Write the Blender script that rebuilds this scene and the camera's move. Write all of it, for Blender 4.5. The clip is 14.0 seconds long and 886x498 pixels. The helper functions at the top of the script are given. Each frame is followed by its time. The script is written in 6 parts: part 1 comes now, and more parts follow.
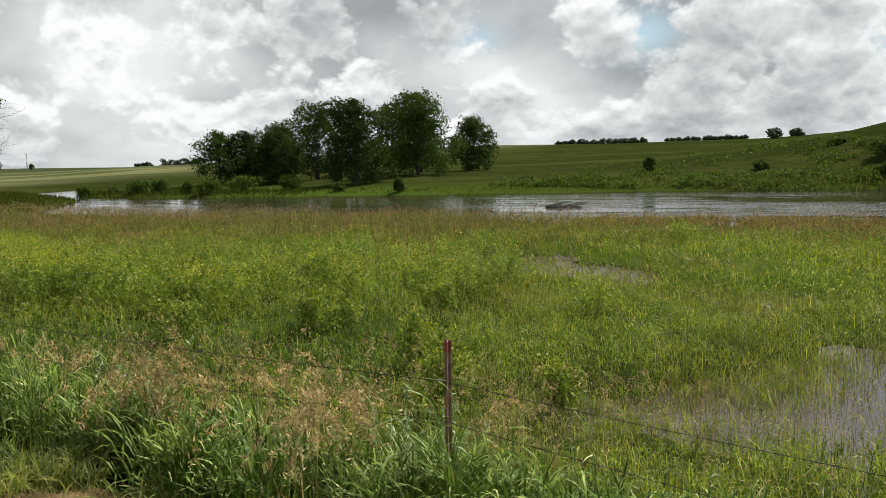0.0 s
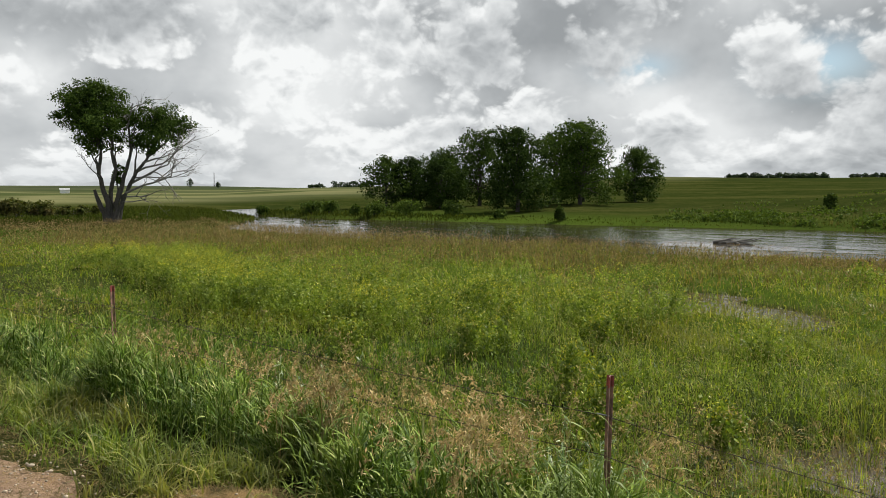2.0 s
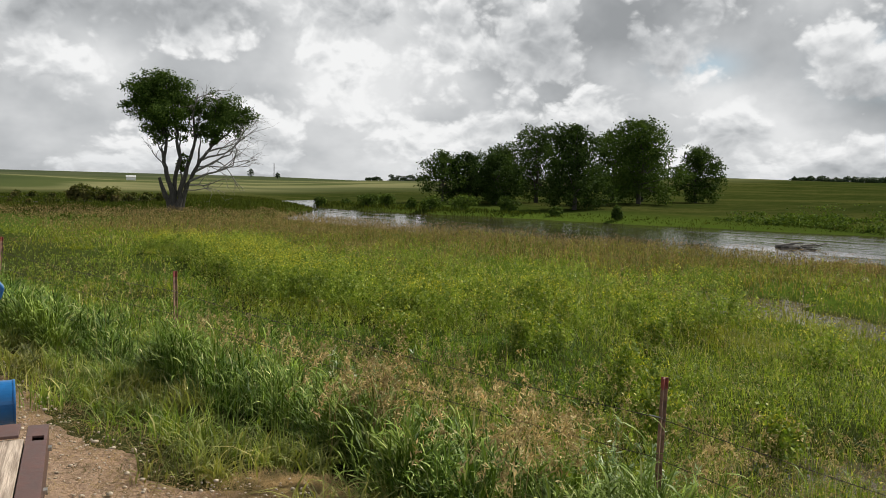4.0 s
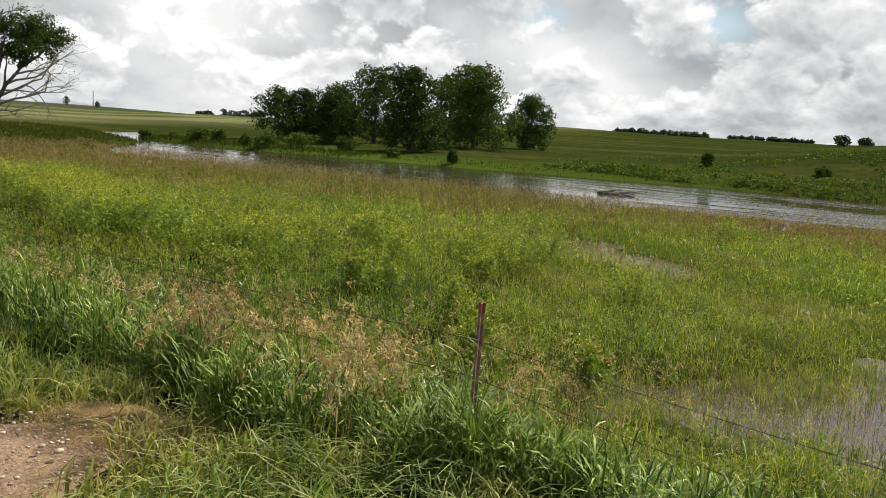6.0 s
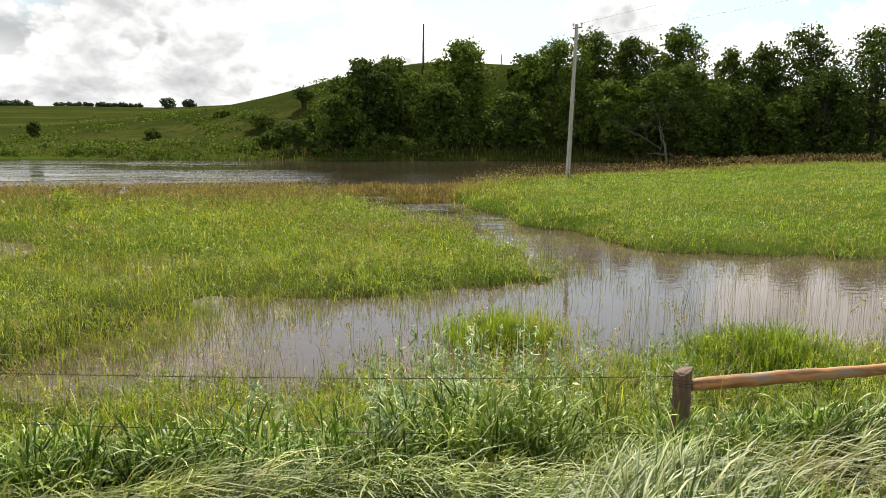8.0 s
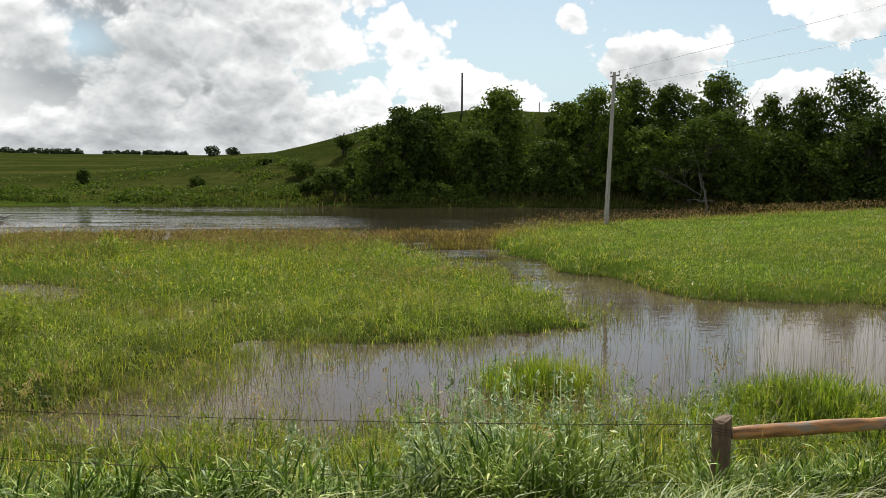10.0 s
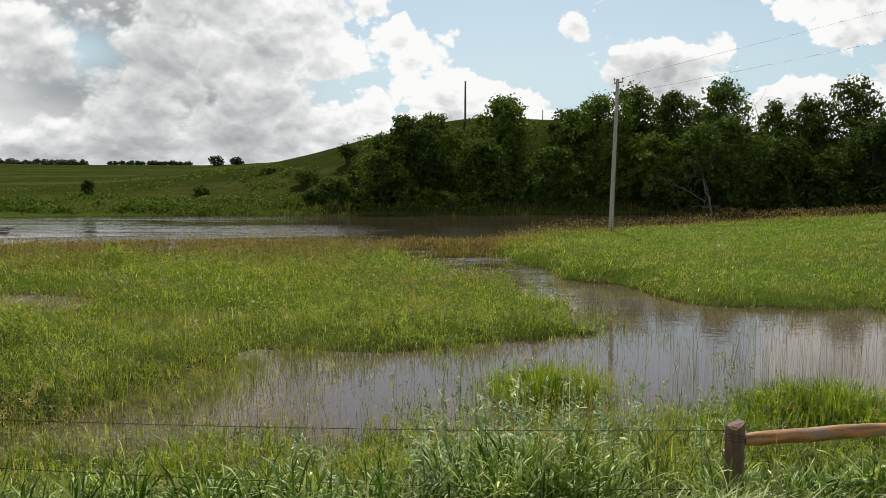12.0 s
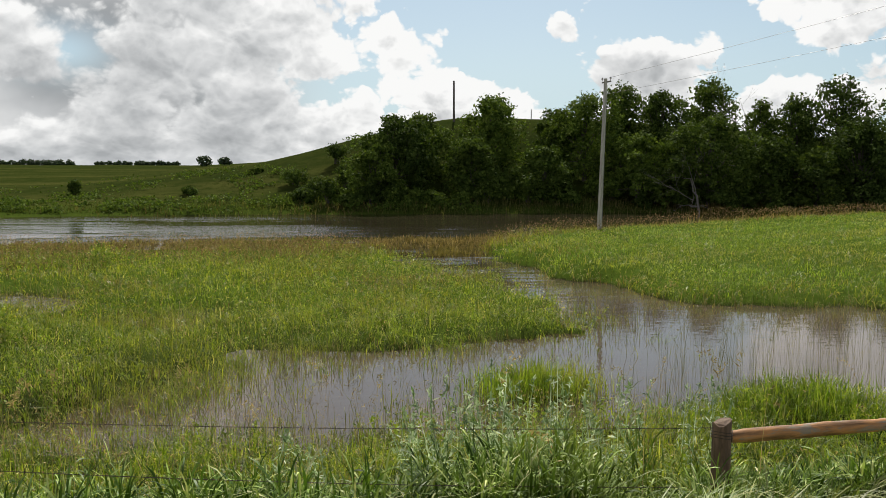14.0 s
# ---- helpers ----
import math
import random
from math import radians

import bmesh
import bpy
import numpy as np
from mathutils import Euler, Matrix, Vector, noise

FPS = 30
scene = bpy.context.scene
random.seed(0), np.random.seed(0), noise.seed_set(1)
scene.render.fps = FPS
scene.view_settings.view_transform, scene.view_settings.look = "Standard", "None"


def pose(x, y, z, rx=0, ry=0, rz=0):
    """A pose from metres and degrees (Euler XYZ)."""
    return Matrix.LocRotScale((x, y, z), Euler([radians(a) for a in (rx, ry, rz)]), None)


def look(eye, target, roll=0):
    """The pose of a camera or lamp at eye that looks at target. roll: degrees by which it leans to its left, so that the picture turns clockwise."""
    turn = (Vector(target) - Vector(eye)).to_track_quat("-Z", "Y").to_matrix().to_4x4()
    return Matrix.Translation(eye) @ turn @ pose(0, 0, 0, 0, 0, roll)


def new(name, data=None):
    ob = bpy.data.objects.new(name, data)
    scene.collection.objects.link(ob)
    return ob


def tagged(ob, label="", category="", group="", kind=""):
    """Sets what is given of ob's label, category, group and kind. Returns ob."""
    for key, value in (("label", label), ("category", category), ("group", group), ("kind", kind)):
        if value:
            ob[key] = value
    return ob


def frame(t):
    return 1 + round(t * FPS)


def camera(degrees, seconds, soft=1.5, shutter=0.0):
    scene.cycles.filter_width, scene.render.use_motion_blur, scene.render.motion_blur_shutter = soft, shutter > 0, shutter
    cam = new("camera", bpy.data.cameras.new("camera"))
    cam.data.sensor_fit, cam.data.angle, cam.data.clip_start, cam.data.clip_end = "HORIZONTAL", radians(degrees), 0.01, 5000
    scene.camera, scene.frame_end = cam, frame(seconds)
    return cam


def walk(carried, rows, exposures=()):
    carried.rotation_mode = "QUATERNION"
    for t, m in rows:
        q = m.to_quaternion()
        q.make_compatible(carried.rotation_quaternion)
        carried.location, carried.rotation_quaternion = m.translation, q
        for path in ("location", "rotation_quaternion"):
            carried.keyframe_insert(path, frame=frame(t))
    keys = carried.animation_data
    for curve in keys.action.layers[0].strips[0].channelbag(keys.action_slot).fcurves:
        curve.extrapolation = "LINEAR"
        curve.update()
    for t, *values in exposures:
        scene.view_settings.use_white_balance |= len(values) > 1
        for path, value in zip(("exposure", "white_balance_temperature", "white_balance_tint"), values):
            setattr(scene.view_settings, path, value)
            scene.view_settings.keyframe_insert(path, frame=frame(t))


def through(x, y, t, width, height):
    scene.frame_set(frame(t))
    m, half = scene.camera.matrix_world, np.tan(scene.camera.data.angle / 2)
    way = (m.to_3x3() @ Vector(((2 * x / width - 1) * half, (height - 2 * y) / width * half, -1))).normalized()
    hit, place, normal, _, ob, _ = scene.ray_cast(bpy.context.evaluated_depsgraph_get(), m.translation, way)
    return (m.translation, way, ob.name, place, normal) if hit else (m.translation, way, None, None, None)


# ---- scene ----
cam = camera(57.45, 14.0, 0.6)
# seconds, eye x y z, yaw, pitch, roll
PATH = [
    (0.0, 0.000, 0.264, 1.705, 29.46, -6.33, 1.60),
    (0.5, -0.004, 0.255, 1.708, 30.18, -6.08, 0.07),
    (1.0, 0.023, 0.186, 1.729, 32.43, -4.84, -0.28),
    (1.5, 0.040, 0.118, 1.742, 39.30, -4.42, -0.29),
    (2.0, 0.045, 0.105, 1.746, 40.81, -4.24, -0.10),
    (2.5, 0.043, 0.098, 1.748, 41.98, -3.80, -0.69),
    (3.0, 0.047, 0.104, 1.747, 42.09, -3.78, -0.84),
    (3.5, 0.051, 0.095, 1.746, 42.50, -3.91, -1.08),
    (3.7, 0.052, 0.091, 1.746, 43.56, -4.03, -1.17),
    (5.8, 0.101, 0.030, 1.709, 47.56, -6.55, -2.10),
    (5.9, 0.126, 0.030, 1.704, 40.30, -7.70, -2.80),
    (6.0, 0.164, 0.016, 1.700, 33.42, -8.26, -3.76),
    (6.3, 0.298, -0.073, 1.712, 17.67, -9.84, -5.02),
    (6.5, 0.381, -0.109, 1.700, 4.86, -10.34, -5.71),
    (7.0, 0.457, -0.250, 1.712, -10.19, -11.27, -4.26),
    (7.5, 0.510, -0.290, 1.699, -12.34, -9.27, -2.26),
    (8.0, 0.509, -0.310, 1.696, -11.13, -8.88, -0.62),
    (8.5, 0.508, -0.328, 1.692, -10.85, -6.06, 0.28),
    (9.0, 0.497, -0.324, 1.681, -10.20, -5.86, -0.41),
    (9.2, 0.515, -0.367, 1.699, -8.50, -6.04, -0.67),
    (11.5, 0.486, -0.335, 1.682, -8.40, -4.59, -0.29),
    (12.0, 0.496, -0.316, 1.675, -8.18, -5.05, -0.13),
    (12.5, 0.495, -0.325, 1.676, -8.08, -5.13, -0.05),
    (13.0, 0.497, -0.318, 1.673, -8.01, -5.12, -0.06),
    (13.5, 0.502, -0.314, 1.671, -8.41, -5.07, -0.01),
    (14.0, 0.509, -0.310, 1.669, -8.96, -5.07, -0.02),
]
walk(cam, [(t, pose(x, y, z, 90 + pitch, roll, yaw)) for t, x, y, z, yaw, pitch, roll in PATH],
     exposures=[(0.0, -0.05, 6420, 7), (3.7, -0.18, 6480, 9), (5.8, -0.0, 6550, 10), (6.5, 0.35, 6650, 10), (7.5, 0.58, 6800, 11), (8.0, 0.52, 6750, 10), (9.0, 0.22, 6500, 8), (11.5, -0.08, 6550, 9), (14.0, -0.10, 6550, 9)])

# ---------------------------------------------------------------- world and sun
SUN_AZ, SUN_EL = 12.0, 47.0          # degrees right of +y, and up
world = bpy.data.worlds.new("sky")
scene.world = world
world.use_nodes = True


class Nodes:
    """A few shortcuts for building a node tree."""

    def __init__(self, tree):
        self.t = tree
        tree.nodes.clear()

    def add(self, kind):
        return self.t.nodes.new(kind)

    def put(self, socket, value):
        if isinstance(value, bpy.types.NodeSocket):
            self.t.links.new(value, socket)
        elif value is not None:
            socket.default_value = value

    def math(self, op, a, b=None, c=None, clamp=False):
        n = self.add("ShaderNodeMath")
        n.operation, n.use_clamp = op, clamp
        for s, v in zip(n.inputs, (a, b, c)):
            self.put(s, v)
        return n.outputs[0]

    def ramp(self, value, stops, mode="LINEAR"):
        n = self.add("ShaderNodeValToRGB")
        n.color_ramp.interpolation = mode
        els = n.color_ramp.elements
        while len(els) < len(stops):
            els.new(0.5)
        for e, (p, c) in zip(els, stops):
            e.position, e.color = p, (*c, 1) if len(c) == 3 else c
        self.put(n.inputs[0], value)
        return n.outputs[0]

    def span(self, value, a, b, lo=0.0, hi=1.0, smooth=True):
        n = self.add("ShaderNodeMapRange")
        n.interpolation_type = "SMOOTHSTEP" if smooth else "LINEAR"
        for s, v in zip(n.inputs, (value, a, b, lo, hi)):
            self.put(s, v)
        return n.outputs[0]

    def mix(self, fac, a, b, blend="MIX"):
        n = self.add("ShaderNodeMix")
        n.data_type, n.blend_type = "RGBA", blend
        self.put(n.inputs[0], fac)
        for s, v in ((n.inputs[6], a), (n.inputs[7], b)):
            self.put(s, (*v, 1) if isinstance(v, tuple) and len(v) == 3 else v)
        return n.outputs[2]

    def noise(self, vec, scale, detail=4.0, rough=0.55, distortion=0.0):
        n = self.add("ShaderNodeTexNoise")
        self.put(n.inputs["Vector"], vec)
        for k, v in (("Scale", scale), ("Detail", detail), ("Roughness", rough), ("Distortion", distortion)):
            n.inputs[k].default_value = v
        return n.outputs[0]

    def scaled(self, vec, s, shift=(0, 0, 0)):
        n = self.add("ShaderNodeMapping")
        self.put(n.inputs[0], vec)
        n.inputs["Scale"].default_value = s
        n.inputs["Location"].default_value = shift
        return n.outputs[0]


def build_sky():
    k = Nodes(world.node_tree)
    sky = k.add("ShaderNodeTexSky")
    sky.sky_type, sky.sun_disc, sky.sun_elevation, sky.sun_rotation = "NISHITA", False, radians(SUN_EL), radians(SUN_AZ)
    way = k.add("ShaderNodeTexCoord").outputs["Generated"]
    sep = k.add("ShaderNodeSeparateXYZ")
    k.put(sep.inputs[0], way)
    az = k.math("MULTIPLY", k.math("ARCTAN2", sep.outputs[0], sep.outputs[1]), 57.296)      # degrees right of +y
    el = k.math("MULTIPLY", k.math("ARCSINE", sep.outputs[2]), 57.296)
    # clouds flatten and crowd together towards the horizon
    up = k.math("MULTIPLY", k.math("POWER", k.math("MAXIMUM", el, 0.01), 0.78), 0.27)

    def at(lift):
        c = k.add("ShaderNodeCombineXYZ")
        k.put(c.inputs[0], k.math("MULTIPLY", az, 0.105))
        k.put(c.inputs[1], k.math("ADD", up, lift))
        c.inputs[2].default_value = 3.7
        return c.outputs[0]

    def cloud(lift):
        big = k.noise(at(lift), 0.42, 2.0, 0.5)
        fine = k.noise(at(lift), 1.6, 5.0, 0.5, 0.0)
        warp = k.add("ShaderNodeVectorMath")
        warp.operation = "ADD"
        jolt = k.add("ShaderNodeTexNoise")
        k.put(jolt.inputs["Vector"], at(lift))
        jolt.inputs["Scale"].default_value, jolt.inputs["Detail"].default_value = 2.6, 5.0
        half = k.add("ShaderNodeVectorMath")
        half.operation = "SCALE"
        k.put(half.inputs[0], jolt.outputs["Color"])
        half.inputs["Scale"].default_value = 0.26
        k.put(warp.inputs[0], at(lift))
        k.put(warp.inputs[1], half.outputs[0])
        puff = k.add("ShaderNodeTexVoronoi")
        puff.feature = "SMOOTH_F1"
        k.put(puff.inputs["Vector"], warp.outputs[0])
        for key, v in (("Scale", 1.45), ("Detail", 3.5), ("Roughness", 0.50), ("Lacunarity", 2.4), ("Smoothness", 0.45)):
            puff.inputs[key].default_value = v
        bumps = k.math("SUBTRACT", 1.0, puff.outputs["Distance"])
        sum1 = k.math("ADD", k.math("MULTIPLY", big, 0.58), k.math("MULTIPLY", fine, 0.06))
        return k.math("ADD", sum1, k.math("MULTIPLY", bumps, 0.33))

    def blob(a, e, wa, we, amount):
        x = k.math("DIVIDE", k.math("SUBTRACT", az, a), wa)
        y = k.math("DIVIDE", k.math("SUBTRACT", el, e), we)
        d = k.math("ADD", k.math("MULTIPLY", x, x), k.math("MULTIPLY", y, y))
        return k.math("MULTIPLY", k.math("POWER", 2.718, k.math("MULTIPLY", d, -1.0)), amount)

    here, above = cloud(0.0), cloud(0.08)
    mass, over = k.noise(at(0.0), 0.8, 3.0, 0.5), k.noise(at(0.42), 0.8, 3.0, 0.5)
    gaps = None
    for b in ((19.0, 14.5, 9.0, 6.0, -0.16), (14.5, 9.0, 3.2, 3.0, -0.12), (-7.0, 11.0, 6.0, 3.5, 0.12), (-18.0, 5.0, 4.0, 1.5, -0.10), (-15.5, 7.5, 2.5, 1.2, -0.08), (1.0, 7.0, 11.0, 7.0, 0.15), (0.0, 1.5, 60.0, 2.6, 0.10),
              (-45.0, 8.0, 46.0, 14.0, 0.02), (-76.0, 9.0, 16.0, 9.0, 0.06), (29.0, 4.5, 12.0, 2.2, 0.13), (21.0, 7.0, 6.0, 1.5, 0.12), (33.0, 11.5, 5.0, 2.5, 0.18)):
        v = blob(*b)
        gaps = v if gaps is None else k.math("ADD", gaps, v)
    cover = k.span(k.math("ADD", here, gaps), 0.318, k.span(az, 6.0, -14.0, 0.348, 0.400))
    relief = k.math("ADD", k.math("MULTIPLY", k.math("SUBTRACT", here, above), 2.7), k.math("MULTIPLY", k.math("SUBTRACT", mass, over), 0.9))
    # grey undersides and the sunlit heads between them
    shade = None
    for b in ((-64.0, 10.8, 11.0, 1.5, -0.30), (-33.0, 11.5, 12.0, 2.6, -0.20), (-50.0, 7.5, 7.0, 3.4, 0.18), (-25.5, 6.0, 5.0, 1.6, 0.16), (-12.0, 7.0, 6.0, 4.5, -0.22), (-42.0, 4.2, 9.0, 0.9, -0.14),
              (-66.0, 7.0, 8.0, 1.2, 0.12), (-4.5, 4.0, 6.5, 2.2, -0.20), (2.0, 8.5, 5.0, 3.5, 0.12), (36.0, 6.5, 3.0, 1.2, -0.22), (-18.0, 3.0, 5.0, 1.0, 0.10)):
        v = blob(*b)
        shade = v if shade is None else k.math("ADD", shade, v)
    relief = k.math("ADD", relief, shade)
    dens = k.math("MINIMUM", k.math("ADD", here, gaps), 0.70)
    thick = k.math("MULTIPLY", k.math("SUBTRACT", dens, 0.50), -1.5)
    # brighter towards the sun
    toward = k.span(az, -22.0, 6.0, -0.06, 0.02)
    tone = k.math("ADD", k.math("ADD", k.math("ADD", relief, thick), toward), 0.56)
    colour = k.ramp(tone, [(0.12, (0.38, 0.395, 0.41)), (0.36, (0.54, 0.555, 0.57)), (0.58, (0.76, 0.77, 0.78)), (0.78, (1.02, 1.02, 1.02))])
    low = k.span(el, 0.0, 2.5, 0.45, 0.0)
    colour = k.mix(low, colour, (0.60, 0.63, 0.66))
    blue = k.mix(1.0, sky.outputs[0], (0.10, 0.10, 0.095), "MULTIPLY")
    blue = k.mix(k.span(el, 0.0, 10.0, 0.85, 0.30), blue, (0.50, 0.70, 0.86))
    deck = k.ramp(k.math("ADD", k.noise(at(0.9), 0.95, 5.0, 0.5), k.math("MULTIPLY", shade, 0.7)), [(0.28, (0.36, 0.375, 0.39)), (0.50, (0.58, 0.595, 0.61)), (0.72, (0.88, 0.885, 0.89))])
    holes = k.math("ADD", blob(-16.0, 8.0, 3.0, 1.6, 1.0), blob(-27.5, 8.2, 2.2, 0.9, 0.9), clamp=True)
    blue = k.mix(k.math("MULTIPLY", k.span(az, 3.0, -9.0), k.math("SUBTRACT", 1.0, holes)), blue, deck)
    both = k.mix(cover, blue, colour)
    # an unseen grey overhead, added to weaken the sky's fill light
    both = k.mix(1.0, both, k.ramp(k.span(el, 21.0, 52.0), [(0.0, (1.0, 1.0, 1.0)), (1.0, (0.36, 0.37, 0.39))]), "MULTIPLY")
    below = k.span(el, -2.0, -0.2, 1.0, 0.0)
    both = k.mix(below, both, (0.10, 0.12, 0.07))
    bg = k.add("ShaderNodeBackground")
    k.put(bg.inputs[0], both)
    bg.inputs[1].default_value = 1.0
    out = k.add("ShaderNodeOutputWorld")
    k.put(out.inputs[0], bg.outputs[0])


build_sky()
sun = new("sun", bpy.data.lights.new("sun", "SUN"))
sun.data.energy, sun.data.angle, sun.data.color = 6.2, radians(0.8), (1.0, 0.94, 0.83)
sx, sy, sz = math.sin(radians(SUN_AZ)) * math.cos(radians(SUN_EL)), math.cos(radians(SUN_AZ)) * math.cos(radians(SUN_EL)), math.sin(radians(SUN_EL))
sun.matrix_world = look((60 * sx, 60 * sy, 60 * sz), (0, 0, 0))


# ---------------------------------------------------------------- materials
WATER = -1.3                         # the level of the flood


def material(name):
    m = bpy.data.materials.new(name)
    m.use_nodes = True
    k = Nodes(m.node_tree)
    out = k.add("ShaderNodeOutputMaterial")
    return m, k, out


def solid(name, base, rough=0.6, metal=0.0, grain=12.0, vary=0.25, bump=0.0, stains=None, spec=0.5):
    """A plain painted, wooden or metal surface with grain and blotches."""
    m, k, out = material(name)
    p = k.add("ShaderNodeBsdfPrincipled")
    co = k.add("ShaderNodeTexCoord").outputs["Object"]
    fine, broad = k.noise(co, grain, 6, 0.6), k.noise(co, grain * 0.13, 3, 0.5)
    dark = tuple(c * (1 - vary) for c in base)
    light = tuple(min(1, c * (1 + vary)) for c in base)
    c = k.mix(k.span(fine, 0.3, 0.7), dark, light)
    c = k.mix(k.span(broad, 0.45, 0.65, 0, 0.5), c, stains or tuple(v * (1 - vary) for v in base))
    k.put(p.inputs["Base Color"], c)
    p.inputs["Metallic"].default_value = metal
    p.inputs["Specular IOR Level"].default_value = spec
    k.put(p.inputs["Roughness"], k.span(fine, 0.2, 0.8, rough * 0.8, min(1, rough * 1.2)))
    if bump:
        b = k.add("ShaderNodeBump")
        b.inputs["Strength"].default_value = bump
        b.inputs["Distance"].default_value = 0.01
        k.put(b.inputs["Height"], fine)
        k.put(p.inputs["Normal"], b.outputs[0])
    k.put(out.inputs[0], p.outputs[0])
    return m


def leafy(name, stops, patch=None, patch_scale=0.35, through=0.35, rough=0.45, spec=0.35, thin=(1.15, 1.2, 0.55), dull=None, each=False):
    """Blades and leaves: a colour for each blade, slow drifts of another colour, and light that shines through."""
    m, k, out = material(name)
    rand = k.add("ShaderNodeNewGeometry").outputs["Random Per Island"]
    co = k.add("ShaderNodeTexCoord").outputs["Object"]
    c = k.ramp(rand, stops)
    if patch:
        drift = k.noise(co, patch_scale, 3, 0.55)
        c = k.mix(k.span(drift, 0.44, 0.62, 0, 0.75), c, patch)
    if dull:
        # dry and seeding towards the river
        sep = k.add("ShaderNodeSeparateXYZ")
        k.put(sep.inputs[0], co)
        c = k.mix(k.math("MULTIPLY", k.span(k.noise(co, 0.13, 4, 0.6), 0.42, 0.60, 0, 0.8), k.span(sep.outputs[1], 12, 21)), c, dull)
    small = k.noise(co, 1.6, 3, 0.6)
    c = k.mix(1.0, c, k.ramp(small, [(0.3, (0.60, 0.62, 0.60)), (0.7, (1.32, 1.30, 1.3))]), "MULTIPLY")
    tuft = k.noise(co, 5.5, 2, 0.6)
    c = k.mix(1.0, c, k.ramp(tuft, [(0.32, (0.50, 0.56, 0.52)), (0.68, (1.56, 1.48, 1.45))]), "MULTIPLY")
    if each:
        own = k.add("ShaderNodeObjectInfo").outputs["Random"]
        c = k.mix(1.0, c, k.ramp(own, [(0.0, (0.62, 0.64, 0.70)), (1.0, (1.26, 1.22, 1.05))]), "MULTIPLY")
    p = k.add("ShaderNodeBsdfPrincipled")
    k.put(p.inputs["Base Color"], c)
    p.inputs["Roughness"].default_value = rough
    p.inputs["Specular IOR Level"].default_value = spec
    tr = k.add("ShaderNodeBsdfTranslucent")
    k.put(tr.inputs[0], k.mix(1.0, c, thin, "MULTIPLY"))
    s = k.add("ShaderNodeMixShader")
    s.inputs[0].default_value = through
    k.put(s.inputs[1], p.outputs[0])
    k.put(s.inputs[2], tr.outputs[0])
    k.put(out.inputs[0], s.outputs[0])
    return m


def ground_material():
    m, k, out = material("meadow_ground")
    p = k.add("ShaderNodeBsdfPrincipled")
    co = k.add("ShaderNodeTexCoord").outputs["Object"]
    sep = k.add("ShaderNodeSeparateXYZ")
    k.put(sep.inputs[0], co)
    fine, mid = k.noise(co, 3.0, 6, 0.65), k.noise(co, 0.25, 4, 0.55)
    streak = k.noise(k.scaled(co, (0.012, 0.05, 0.05)), 1.0, 5, 0.6)
    soil = k.mix(fine, (0.022, 0.030, 0.008), (0.050, 0.058, 0.018))
    turf = k.mix(fine, (0.040, 0.070, 0.010), (0.085, 0.125, 0.018))
    soil = k.mix(k.math("MULTIPLY", k.span(sep.outputs[1], 9, 18), k.span(sep.outputs[2], WATER - 0.02, WATER + 0.08)), soil, turf)
    # hill greens darkened: the shadow of a cloud is put into their colour
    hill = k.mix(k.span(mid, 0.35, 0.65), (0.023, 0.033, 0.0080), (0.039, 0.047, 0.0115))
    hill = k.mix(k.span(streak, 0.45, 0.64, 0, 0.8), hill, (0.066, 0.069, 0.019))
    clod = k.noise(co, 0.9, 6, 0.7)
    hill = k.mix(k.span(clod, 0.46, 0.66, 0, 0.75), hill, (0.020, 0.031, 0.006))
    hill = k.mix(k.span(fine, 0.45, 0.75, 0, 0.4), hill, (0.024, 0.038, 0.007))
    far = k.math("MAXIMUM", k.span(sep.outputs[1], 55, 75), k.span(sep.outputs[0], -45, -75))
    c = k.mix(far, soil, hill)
    # fields on the far plain
    field = k.noise(k.scaled(co, (0.0022, 0.006, 0.0)), 1.0, 3, 0.5)
    plain = k.ramp(field, [(0.34, (0.052, 0.066, 0.028)), (0.44, (0.085, 0.096, 0.042)), (0.50, (0.170, 0.168, 0.080)), (0.55, (0.066, 0.082, 0.030)), (0.66, (0.044, 0.060, 0.025))], "EASE")
    plain = k.mix(k.span(sep.outputs[0], -480, -700, 0, 0.8), plain, (0.050, 0.062, 0.034))
    c = k.mix(k.span(sep.outputs[0], -110, -190), c, plain)
    k.put(p.inputs["Base Color"], c)
    p.inputs["Roughness"].default_value = 1.0
    p.inputs["Specular IOR Level"].default_value = 0.0
    b = k.add("ShaderNodeBump")
    b.inputs["Strength"].default_value = 0.7
    b.inputs["Distance"].default_value = 0.2
    k.put(b.inputs["Height"], k.noise(co, 1.6, 8, 0.7))
    k.put(p.inputs["Normal"], b.outputs[0])
    k.put(out.inputs[0], p.outputs[0])
    return m


